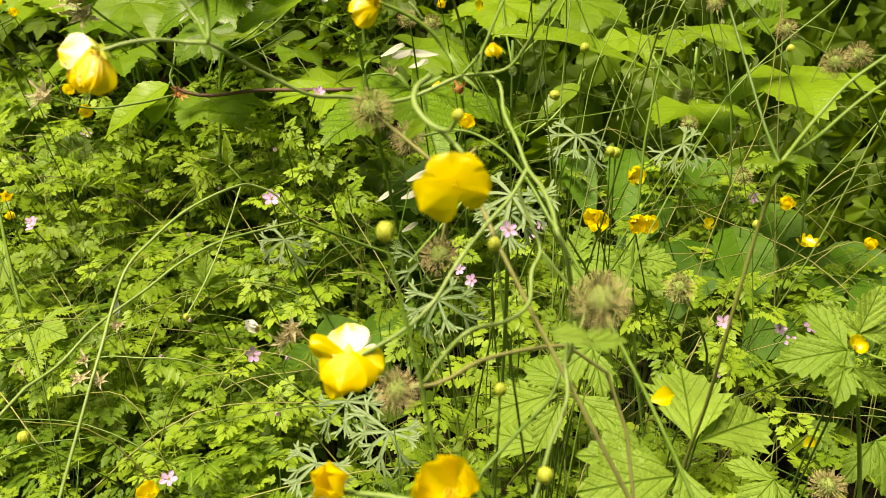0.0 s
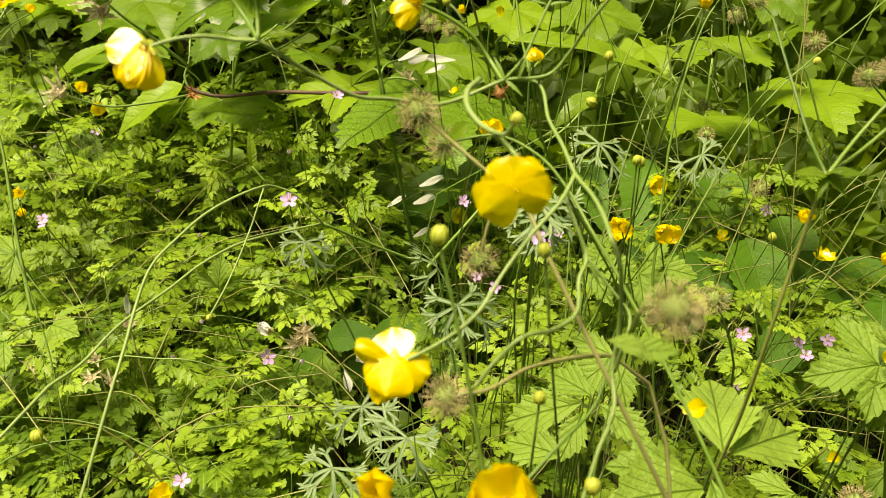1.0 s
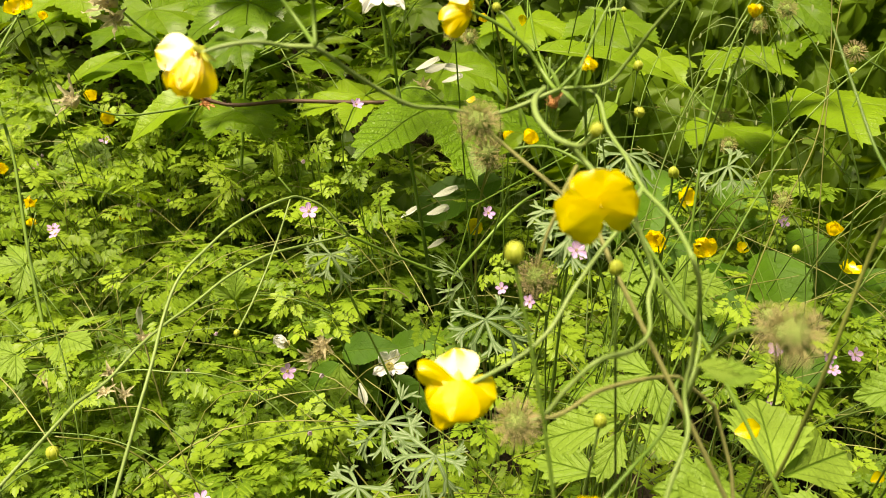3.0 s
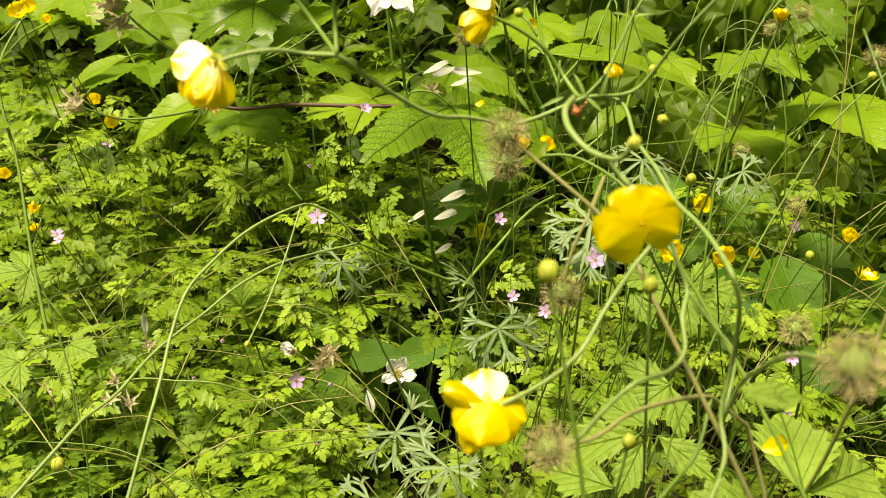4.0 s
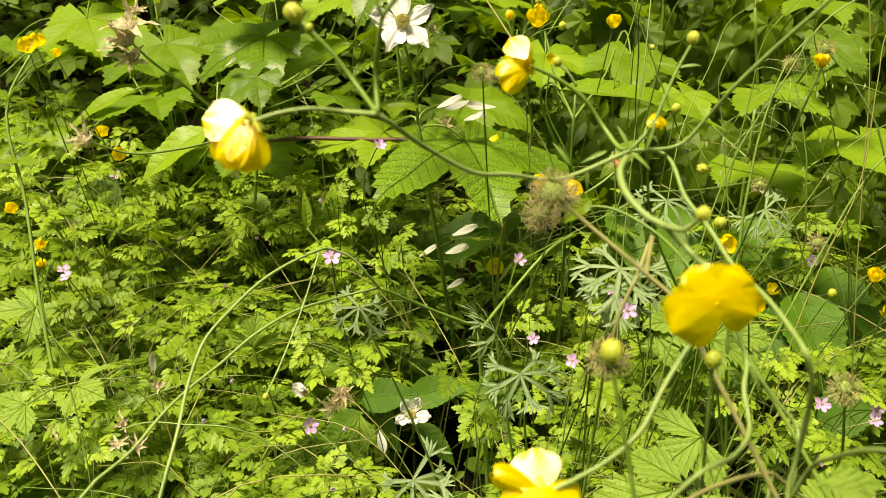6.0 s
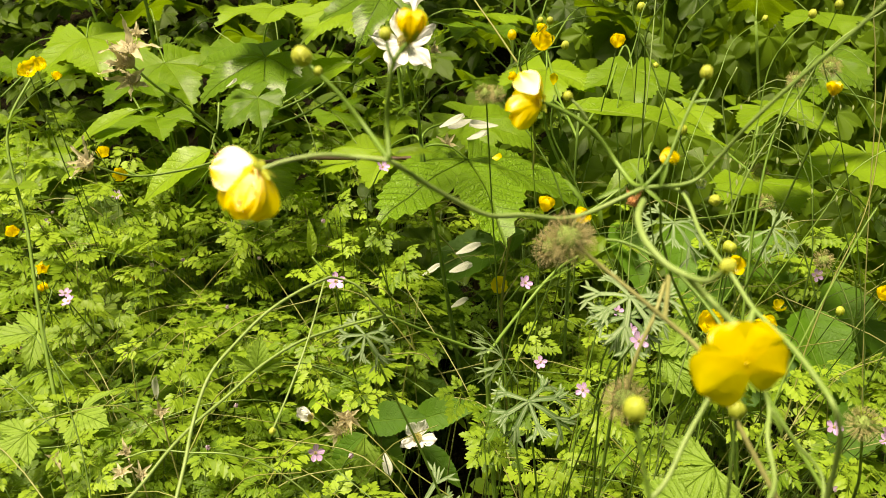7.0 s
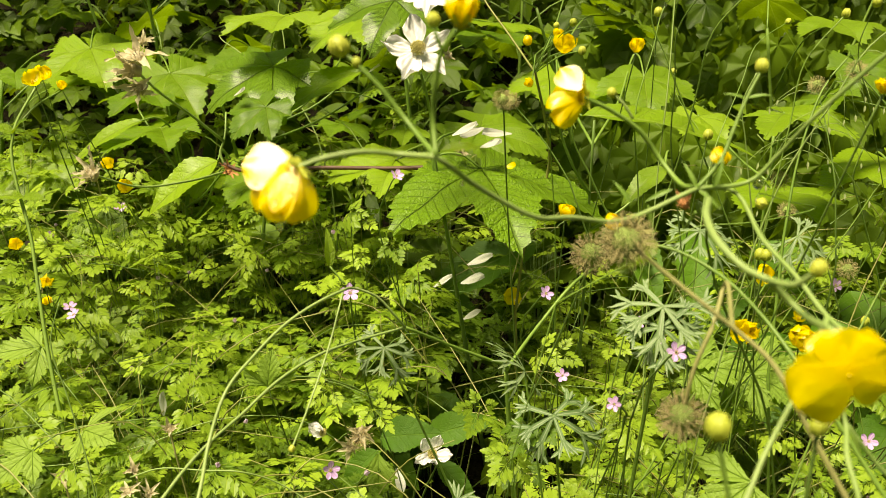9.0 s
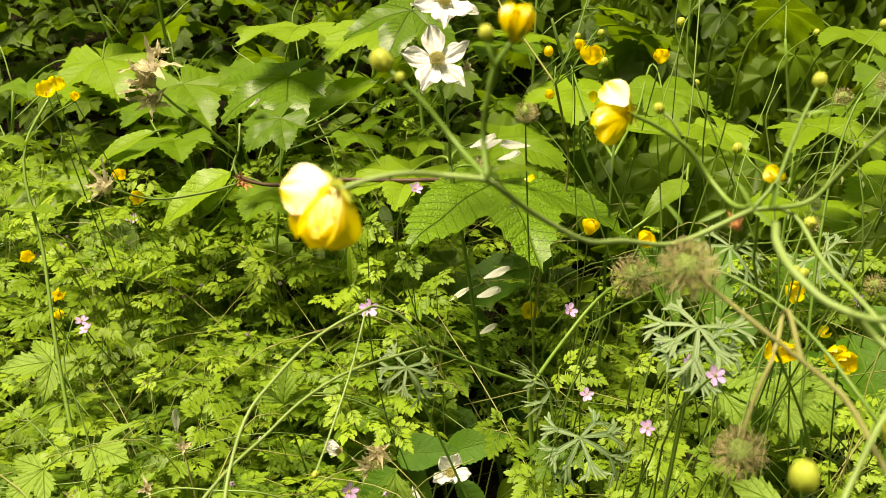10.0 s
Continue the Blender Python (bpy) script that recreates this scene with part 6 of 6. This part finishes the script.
for k, (at, tip, normal, size) in enumerate((
        ((-0.0009, 0.4980, 0.4324), (0.25, -0.55, -0.80), (0.05, -0.85, 0.55), 0.030),
        ((-0.0133, 0.5270, 0.4451), (-0.3, -0.5, 0.45), (0.0, -0.6, 0.8), 0.026),
        ((0.0353, 0.4362, 0.4953), (0.1, -0.6, -0.65), (0.0, -0.75, 0.65), 0.026),
        ((0.0368, 0.4410, 0.5027), (-0.3, -0.6, -0.50), (0.0, -0.75, 0.65), 0.026),
        ((-0.0817, 0.4884, 0.4698), (-0.2, -0.5, -0.80), (0.1, -0.8, 0.5), 0.020),
        ((-0.0255, 0.4550, 0.3740), (-0.2, -0.6, -0.6), (0.0, -0.75, 0.6), 0.026),
        ((-0.0658, 0.4584, 0.3540), (-0.4, -0.6, -0.3), (0.0, -0.7, 0.65), 0.028),
        ((-0.0571, 0.5146, 0.3631), (0.5, -0.5, -0.5), (0.0, -0.75, 0.6), 0.030),
        ((0.0791, 0.5497, 0.5146), (-0.2, -0.6, -0.5), (0.0, -0.75, 0.6), 0.026),
        ((0.159, 0.627, 0.497), (0.7, -0.5, -0.4), (0.0, -0.7, 0.6), 0.024))):
    v = Vector(at)
    if k == 6:
        silver = thing("cut_leaved_plant", grounded(-0.07, 0.55), "low cut-leaved plant with grey-green fingered leaves", "plant", "cut-leaved plants")
        sroot = grounded(-0.07, 0.55)
    stem(silver, [sroot, sroot.lerp(v, 0.65) + Vector((0.01, 0.02, 0.02)), v], 0.0008, 0.0006, STEM, 5, 5, "leaf_stalk")
    leaf_on(silver, CUT_LEAVES[k % 4], at, tip, normal, size)

# ---- long arching stalks over the carpet ----
arch = thing("arching_stem", grounded(-0.36, 0.22), "long thin pale green stems arching over the ferny leaves", "plant")
stem(arch, [grounded(-0.24, 0.30), (-0.1356, 0.3650, 0.4443), (-0.1350, 0.3781, 0.4560), (-0.1360, 0.3912, 0.4645), (-0.1317, 0.4044, 0.4809), (-0.1247, 0.4175, 0.4892), (-0.1160, 0.4306, 0.4971), (-0.1066, 0.4438, 0.5020), (-0.0965, 0.4569, 0.5049), (-0.0922, 0.4700, 0.5030), (-0.0839, 0.4750, 0.4985), (-0.0742, 0.4800, 0.4861), (-0.0713, 0.4850, 0.4808)], 0.0007, 0.0006, STEM_PALE)
stem(arch, [grounded(-0.30, 0.28), (-0.1553, 0.3500, 0.4472), (-0.1499, 0.3669, 0.4496), (-0.1430, 0.3838, 0.4577), (-0.1391, 0.4006, 0.4604), (-0.1306, 0.4175, 0.4653), (-0.1203, 0.4344, 0.4725), (-0.1064, 0.4512, 0.4782), (-0.0913, 0.4681, 0.4795), (-0.0713, 0.4850, 0.4808)], 0.0007, 0.0006, STEM_PALE)
stem(arch, [(-0.0713, 0.4850, 0.4808), (-0.0487, 0.5080, 0.4638), (-0.0223, 0.5310, 0.4459), (-0.0217, 0.5550, 0.4358)], 0.0008, 0.0011, STEM)
stem(arch, [(-0.0967, 0.4660, 0.5029), (-0.1003, 0.4453, 0.4840), (-0.1055, 0.4247, 0.4663), (-0.1086, 0.4040, 0.4568)], 0.0004, 0.0004, STEM_PALE)
bud(arch, (-0.1086, 0.404, 0.4568), (-0.3, -0.1, -0.9), 0.0013)
stem(arch, [(-0.0217, 0.5550, 0.4358), (-0.0026, 0.5843, 0.4515), (0.026, 0.610, 0.476), (0.038, 0.622, 0.480)], 0.0012, 0.0009, STEM)
stem(arch, [(-0.0217, 0.5550, 0.4358), (-0.0195, 0.5641, 0.4040), grounded(0.0, 0.56)], 0.0013, 0.0015, STEM)
leaf_on(arch, LIGHT_OVATE_LEAVES[2], (-0.1029, 0.4700, 0.5129), (0.06, -0.1, 0.9), (0.5, -0.8, 0.1), 0.017, "bract", "yellowing narrow bract")
stem(arch, [(-0.1029, 0.4700, 0.5129), (-0.0965, 0.4700, 0.5049)], 0.0005, 0.0005, STEM)
tall = thing("leafy_stalk", grounded(-0.33, 0.70), "upright green stalk with small leaves and yellow flowers above", "plant")
stem(tall, [grounded(-0.30, 0.66), (-0.322, 0.654, 0.341), (-0.342, 0.678, 0.415), (-0.357, 0.701, 0.480), (-0.375, 0.726, 0.559), (-0.363, 0.743, 0.591)], 0.0016, 0.0010, STEM)
stem(tall, [(-0.375, 0.726, 0.559), (-0.365, 0.740, 0.575), (-0.354, 0.763, 0.587)], 0.0008, 0.0006, STEM)
for at, tip in (((-0.375, 0.726, 0.557), (-0.7, -0.4, 0.4)), ((-0.363, 0.707, 0.512), (0.8, -0.4, 0.15)), ((-0.363, 0.707, 0.512), (-0.8, -0.4, 0.25)), ((-0.375, 0.726, 0.557), (0.5, -0.5, 0.6))):
    leaf_on(tall, LIGHT_OVATE_LEAVES[1], at, tip, (0, -0.6, 0.8), 0.020)

# a bramble cane across the back, with dry fruit cups
cane = thing("bramble_cane", grounded(-0.42, 0.84), "dark reddish brown cane with dried calyces", "shrub")
stem(cane, [grounded(-0.05, 0.95), (-0.032, 0.898, 0.495), (-0.069, 0.840, 0.518), (-0.110, 0.839, 0.518), (-0.173, 0.837, 0.519), (-0.241, 0.834, 0.518), (-0.253, 0.835, 0.523)], 0.0022, 0.0016, BARK, 7, 6, "cane", "", 0.08)
stem(cane, [(-0.253, 0.834, 0.516), (-0.272, 0.792, 0.513), (-0.301, 0.760, 0.513), (-0.323, 0.736, 0.525)], 0.0011, 0.0008, STEM_PALE)
stem(cane, [(-0.253, 0.839, 0.542), (-0.267, 0.802, 0.565), (-0.277, 0.755, 0.586), (-0.280, 0.727, 0.599)], 0.0013, 0.0009, STEM_PALE)
stem(cane, [(-0.253, 0.835, 0.523), (-0.256, 0.837, 0.533), (-0.253, 0.839, 0.542), (-0.254, 0.854, 0.566)], 0.0012, 0.0009, STEM_PALE)
dry_calyx(cane, (-0.321, 0.731, 0.525), (-0.6, -0.4, 0.5), 0.0140, 1)
dry_calyx(cane, (-0.276, 0.719, 0.609), (-0.2, -0.5, 0.8), 0.0150, 2)
dry_calyx(cane, (-0.282, 0.727, 0.601), (-0.8, -0.4, 0.2), 0.0145, 3)
dry_calyx(cane, (-0.278, 0.725, 0.589), (-0.3, -0.6, -0.3), 0.0130, 4)
for k, at in enumerate(((-0.249, 0.834, 0.516), (-0.050, 0.779, 0.536), (-0.280, 0.741, 0.621))):
    dry_calyx(cane, at, (0.3, -0.5, 0.6), 0.0075, 6 + k, RUST if k == 0 else None)
for k, (at, up) in enumerate((((-0.2487, 0.5893, 0.3583), 0), ((-0.2879, 0.5778, 0.3585), 1), ((-0.2481, 0.5771, 0.3501), 2), ((-0.234, 0.614, 0.374), 3), ((-0.2393, 0.5862, 0.3441), 4))):
    base = grounded(Vector(at).x, Vector(at).y + 0.04)
    old = thing("dry_seed_stalk", base, "withered brown seed cluster on a thin stalk", "plant", "withered seed stalks")
    stem(old, [base, Vector(at).lerp(base, 0.5) + Vector((0.01, 0, 0)), at], 0.0009, 0.0006, STEM_TAN)
    dry_calyx(old, at, (0.2, -0.5, 0.5), 0.0058, 20 + k)

# ---- slender stalks and grasses on the damp side ----
def stalk(points, r0, r1, mat=None, label="slender upright green stalk"):
    base = grounded(*Vector(points[-1]).xy)
    plant = thing("slender_stalk", base, label, "plant", "slender stalks")
    first, after = Vector(points[0]), Vector(points[1])
    rise = (first - after).normalized() * 0.055
    tip = first + rise + Vector((0.012, 0, -0.006))
    stem(plant, [tip, first + rise * 0.5, *points[:-1], base], r0 * 0.38, r1 * 0.40, mat)
    if r0 < 0.0008:
        bud(plant, tip, rise, 0.0019, False)
    return plant


STALK_LINES_ONE = (
        ([(0.1643, 0.4261, 0.5815), (0.1453, 0.4214, 0.5671), (0.1262, 0.4158, 0.5492), (0.1071, 0.4070, 0.5200), (0.0879, 0.3969, 0.4862), (0.06, 0.43, 0)], 0.0007, 0.0010, STEM),
        ([(0.1069, 0.4654, 0.5812), (0.0928, 0.4681, 0.5554), (0.0847, 0.4714, 0.5310), (0.0761, 0.4722, 0.4972), (0.05, 0.55, 0)], 0.0008, 0.0010, STEM_PALE),
        ([(0.1055, 0.5045, 0.5726), (0.0998, 0.5052, 0.5383), (0.0953, 0.5071, 0.5082), (0.0920, 0.5071, 0.4710), (0.09, 0.56, 0)], 0.0007, 0.0010, STEM),
        ([(0.0577, 0.4859, 0.5872), (0.0549, 0.4990, 0.5595), (0.0487, 0.5104, 0.5265), (0.0386, 0.5184, 0.4817), (0.03, 0.60, 0)], 0.0008, 0.0011, STEM),
        ([(0.0481, 0.4864, 0.5900), (0.0506, 0.5004, 0.5652), (0.0578, 0.5123, 0.5322), (0.0654, 0.5218, 0.4903), (0.08, 0.60, 0)], 0.0008, 0.0011, STEM_DARK),)
STALK_LINES_TWO = (
        ([(0.083, 0.704, 0.614), (0.070, 0.693, 0.568), (0.073, 0.693, 0.529), (0.076, 0.693, 0.485), (0.11, 0.72, 0)], 0.0011, 0.0013, STEM),
        ([(0.092, 0.687, 0.643), (0.087, 0.675, 0.585), (0.083, 0.675, 0.534), (0.08, 0.66, 0)], 0.0011, 0.0013, STEM_PALE),
        ([(0.117, 0.617, 0.591), (0.0924, 0.5850, 0.5462), (0.0827, 0.5647, 0.5063), (0.08, 0.56, 0)], 0.0006, 0.0009, STEM),
        ([(0.1492, 0.5296, 0.5221), (0.1264, 0.5301, 0.4853), (0.1086, 0.5319, 0.4530), (0.10, 0.55, 0)], 0.0007, 0.0010, STEM),
        ([(0.2065, 0.5969, 0.5789), (0.1945, 0.5809, 0.5151), (0.1755, 0.5709, 0.4767), (0.1597, 0.5610, 0.4384), (0.16, 0.58, 0)], 0.0009, 0.0012, STEM_RED),)
STALK_LINES_THREE = (
        ([(0.111, 0.692, 0.561), (0.138, 0.660, 0.510), (0.162, 0.640, 0.468), (0.181, 0.623, 0.435), (0.24, 0.66, 0)], 0.0005, 0.0008, STEM),
        ([(0.1344, 0.4924, 0.5829), (0.1482, 0.5062, 0.5533), (0.1628, 0.5181, 0.5153), (0.19, 0.55, 0)], 0.0005, 0.0008, STEM_DARK),
        ([(0.225, 0.657, 0.610), (0.229, 0.656, 0.564), (0.230, 0.655, 0.520), (0.27, 0.68, 0)], 0.0008, 0.0010, STEM_TAN),
        ([(-0.226, 0.971, 0.638), (-0.218, 0.961, 0.589), (-0.191, 0.942, 0.540), (-0.20, 1.0, 0)], 0.0015, 0.0018, STEM_PALE),
        ([(-0.271, 0.966, 0.622), (-0.205, 0.910, 0.584), (-0.150, 0.884, 0.549), (-0.14, 0.95, 0)], 0.0011, 0.0013, STEM_PALE),
        ([(0.0010, 0.5672, 0.5887), (0.006, 0.609, 0.551), (0.011, 0.626, 0.501), (0.0, 0.70, 0)], 0.0007, 0.0010, STEM),)
STALK_LINES_FOUR = (
        ([(-0.2494, 0.5157, 0.4366), (-0.2366, 0.5061, 0.4000), (-0.2303, 0.4993, 0.3746), (-0.24, 0.50, 0)], 0.0009, 0.0011, STEM_DARK),
        ([(-0.345, 0.604, 0.351), (-0.299, 0.616, 0.350), (-0.255, 0.619, 0.361), (-0.210, 0.633, 0.373), (-0.175, 0.644, 0.372), (-0.149, 0.663, 0.357), (-0.1, 0.72, 0)], 0.0008, 0.0008, STEM_PALE),
        ([(-0.1961, 0.5620, 0.3715), (-0.1765, 0.5625, 0.3708), (-0.1591, 0.5714, 0.3612), (-0.1342, 0.5781, 0.3397), (-0.13, 0.56, 0)], 0.0014, 0.0012, STEM_PALE),
        ([(0.0728, 0.4101, 0.5497), (0.0901, 0.4300, 0.5442), (0.0625, 0.4179, 0.5409), (0.0424, 0.4169, 0.5396), (0.03, 0.44, 0)], 0.0005, 0.0007, STEM),)
for pts, r0, r1, mat in STALK_LINES_ONE + STALK_LINES_TWO + STALK_LINES_THREE + STALK_LINES_FOUR:
    stalk(pts, r0, r1, mat)

# thin stalks that lean across one another in front of the dark hollow
rk = random.Random(83)
for k in range(7):
    y = rk.uniform(0.52, 0.86)
    x = rk.uniform(0.02, 0.06 + 0.36 * y)
    lean = rk.choice((-1, 1)) * rk.uniform(0.03, 0.13)
    head = Vector((x + lean, y, rk.uniform(0.50, 0.61)))
    foot = Vector((x - lean * 0.6, y + 0.16, 0))
    middle = Vector((x + lean * 0.35, y + 0.02, 0.44))
    stalk([head, middle, foot.lerp(middle, 0.45) + Vector((0, 0, 0.10)), foot], rk.uniform(0.0012, 0.0015), 0.0015, rk.choice((STEM, STEM_PALE, STEM_DARK)))

# drooping grass heads
panicle = thing("grass_stalk", grounded(0.17, 0.56), "slender grass stalk with drooping pale seed heads", "grass")
stem(panicle, [grounded(0.17, 0.56), (0.1139, 0.5262, 0.5132), (0.1249, 0.5385, 0.5621), (0.1377, 0.5460, 0.5909), (0.1478, 0.5491, 0.6024)], 0.0009, 0.0004, STEM)
spikelets = [blade_leaf(R, 0.0055, 0.0018, 0.1, 0.4, 0, 0.8, 6, 2).mesh("spikelet", SPIKE)]
rp = random.Random(3)
for k in range(26):
    t = k / 25
    root = Vector((0.1221, 0.5363, 0.5535)).lerp(Vector((0.1478, 0.5491, 0.6024)), t)
    end = root + Vector((rp.uniform(-0.03, 0.035), rp.uniform(-0.02, 0.02), -rp.uniform(0.004, 0.03)))
    stem(panicle, [root, root.lerp(end, 0.5) + UP * 0.006, end], 0.00022, 0.00015, STEM_PALE, 3, 3, "branchlet")
    leaf_on(panicle, spikelets[0], end, (rp.uniform(-0.3, 0.3), -0.1, -1), (0, -1, 0.2), rp.uniform(0.45, 0.75), "spikelet")


def build_grass():
    rnd = random.Random(21)
    s = Shape()
    for k in range(150):
        x, y = rnd.uniform(-0.75, 0.75), rnd.uniform(0.45, 1.6)
        if rnd.random() < 0.10:
            x = rnd.uniform(0.02, 0.35)
        b = blade_leaf(rnd, rnd.uniform(0.14, 0.34), rnd.uniform(0.0012, 0.0030), rnd.uniform(0.3, 1.2), 0.4, 0, 0.45, 9, 1)
        m = Matrix.Translation(grounded(x, y)) @ Matrix.Rotation(rnd.uniform(0, 6.28), 4, "Z") @ Matrix.Rotation(radians(rnd.uniform(45, 82)), 4, "X")
        s.join(b, m)
    tagged(new("grass", s.mesh("grass", GRASS)), "thin green grass blades among the leaves", "grass", kind="stuff")


def build_backdrop_leaves():
    """Dense shrubs that close the bank at the back and sides."""
    rnd = random.Random(33)
    pool = [blade_leaf(rnd, 1.0, w, 0.25, 0.25, 0.05, 0.7, 6, 2) for w in (0.45, 0.6, 0.35)]
    broad = [lobed_leaf(rnd, THIMBLE_LOBES, 0.62, 0.10, 30, 0.55, rnd.uniform(0.2, 0.5), 0.3, 0.05, 60, 2, 164, 0.12) for k in range(4)]
    for name, spots, count in (("far_shrubs", (-1.9, 1.9, 1.35, 2.6), 9500), ("undergrowth", (-0.8, 0.8, 0.45, 1.15), 3800), ("slope_foliage", (-1.3, 1.3, 0.95, 1.9), 9000)):
        s = Shape()
        for k in range(count):
            x, y = rnd.uniform(*spots[:2]), rnd.uniform(*spots[2:])
            if k % 3 == 0:
                x = rnd.uniform(0.1, 0.9)
            if name == "far_shrubs":
                h = rnd.uniform(0.05, 0.45 + 0.18 * math.sin(3 * x + 1) + 0.12 * math.sin(7 * x))
                size = rnd.uniform(0.02, 0.055)
            elif name == "slope_foliage":
                h = rnd.uniform(0.01, 0.26)
                size = rnd.uniform(0.02, 0.050)
            else:
                if 0.04 < x and y < 0.80 and k % 3:
                    continue
                h = rnd.uniform(0.01, 0.13)
                size = rnd.uniform(0.015, 0.04)
            at = Vector((x, y, ground_z(x, y) + h))
            normal = Vector((rnd.uniform(-0.6, 0.6), rnd.uniform(-1.1, 0.2), 1))
            tip = Vector((rnd.uniform(-1, 1), rnd.uniform(-1, 0.4), rnd.uniform(-0.7, 0.2)))
            if x > 0.05 and name != "undergrowth":
                # right-hand blades are turned steep to catch less sun, shade made by their pose
                normal = Vector((rnd.uniform(-0.2, 0.9), rnd.uniform(-1.4, -0.6), 0.35))
                tip.z -= 0.9
            lobed = name != "undergrowth" and k % 5 < 2
            s.join(rnd.choice(broad if lobed else pool), frame_of(at, tip, normal) @ Matrix.Scale(size * (1.5 if lobed else 0.8), 4))
        tagged(new(name, s.mesh(name, UNDER_LEAF if name == "undergrowth" else BACK_LEAF)), "dense dark green leaves of shrubs behind the flowers" if name == "far_shrubs" else "low dark leaves that cover the soil", "foliage", kind="stuff")


def build_straggle():
    """Thin trailing stalks that cross the carpet in all directions."""
    rnd = random.Random(17)
    for mat, count, label in ((STEM_RED, 110, "thin reddish stalks trailing over the ferny leaves"), (STEM_DARK, 120, "thin green stalks trailing over the ferny leaves"), (STEM_TAN, 70, "thin dead tan stalks lying over the ferny leaves")):
        tangle = thing("stalk_tangle", grounded(-0.1, 0.75), label, "stalks", "stalk tangles")
        for k in range(count):
            y = rnd.uniform(0.46, 1.05)
            x = rnd.uniform(-0.5, 0.42) * (0.4 + 0.7 * y)
            z = ground_z(x, y) + rnd.uniform(0.17, 0.26)
            a = rnd.uniform(-1.2, 1.2) + (math.pi if rnd.random() < 0.5 else 0)
            way = Vector((math.cos(a), math.sin(a) * 0.6, rnd.uniform(-0.2, 0.7))).normalized()
            length = rnd.uniform(0.05, 0.19)
            p = Vector((x, y, z))
            bend = Vector((rnd.uniform(-0.01, 0.01), 0, rnd.uniform(-0.004, 0.016)))
            stem(tangle, [p - way * length * 0.5 - UP * 0.03, p + bend, p + way * length * 0.5], rnd.uniform(0.0004, 0.0007), 0.0003, mat, 4, 4, "stalk")


def build_cover():
    """Low leaves and grass over the rest of the bank, round the flowers and behind the camera."""
    rnd = random.Random(71)
    leaf = blade_leaf(rnd, 1.0, 0.5, 0.25, 0.25, 0.0, 0.7, 3, 1)
    blade = blade_leaf(rnd, 1.0, 0.05, 0.5, 0.4, 0.0, 0.5, 3, 1)
    s = Shape()
    for k in range(17000):
        x, y = rnd.gauss(0.0, 1.7), rnd.gauss(0.4, 1.5)
        if abs(x + 0.05) < 0.25 + 0.55 * max(y, 0) and y > -0.15:
            continue
        m = frame_of(Vector((x, y, ground_z(x, y) + rnd.uniform(0.0, 0.12))), (rnd.uniform(-1, 1), rnd.uniform(-1, 1), rnd.uniform(-0.4, 0.3)), (rnd.uniform(-0.5, 0.5), rnd.uniform(-0.5, 0.5), 1))
        s.join(leaf, m @ Matrix.Scale(rnd.uniform(0.05, 0.13), 4))
        if k % 3 == 0:
            m = Matrix.Translation((x, y, ground_z(x, y))) @ Matrix.Rotation(rnd.uniform(0, 6.28), 4, "Z") @ Matrix.Rotation(radians(rnd.uniform(50, 85)), 4, "X")
            s.join(blade, m @ Matrix.Scale(rnd.uniform(0.15, 0.35), 4))
    tagged(new("ground_cover", s.mesh("ground_cover", BACK_LEAF)), "low green leaves and grass over the bank", "foliage", kind="stuff")


build_cover()
build_grass()
build_straggle()
build_backdrop_leaves()
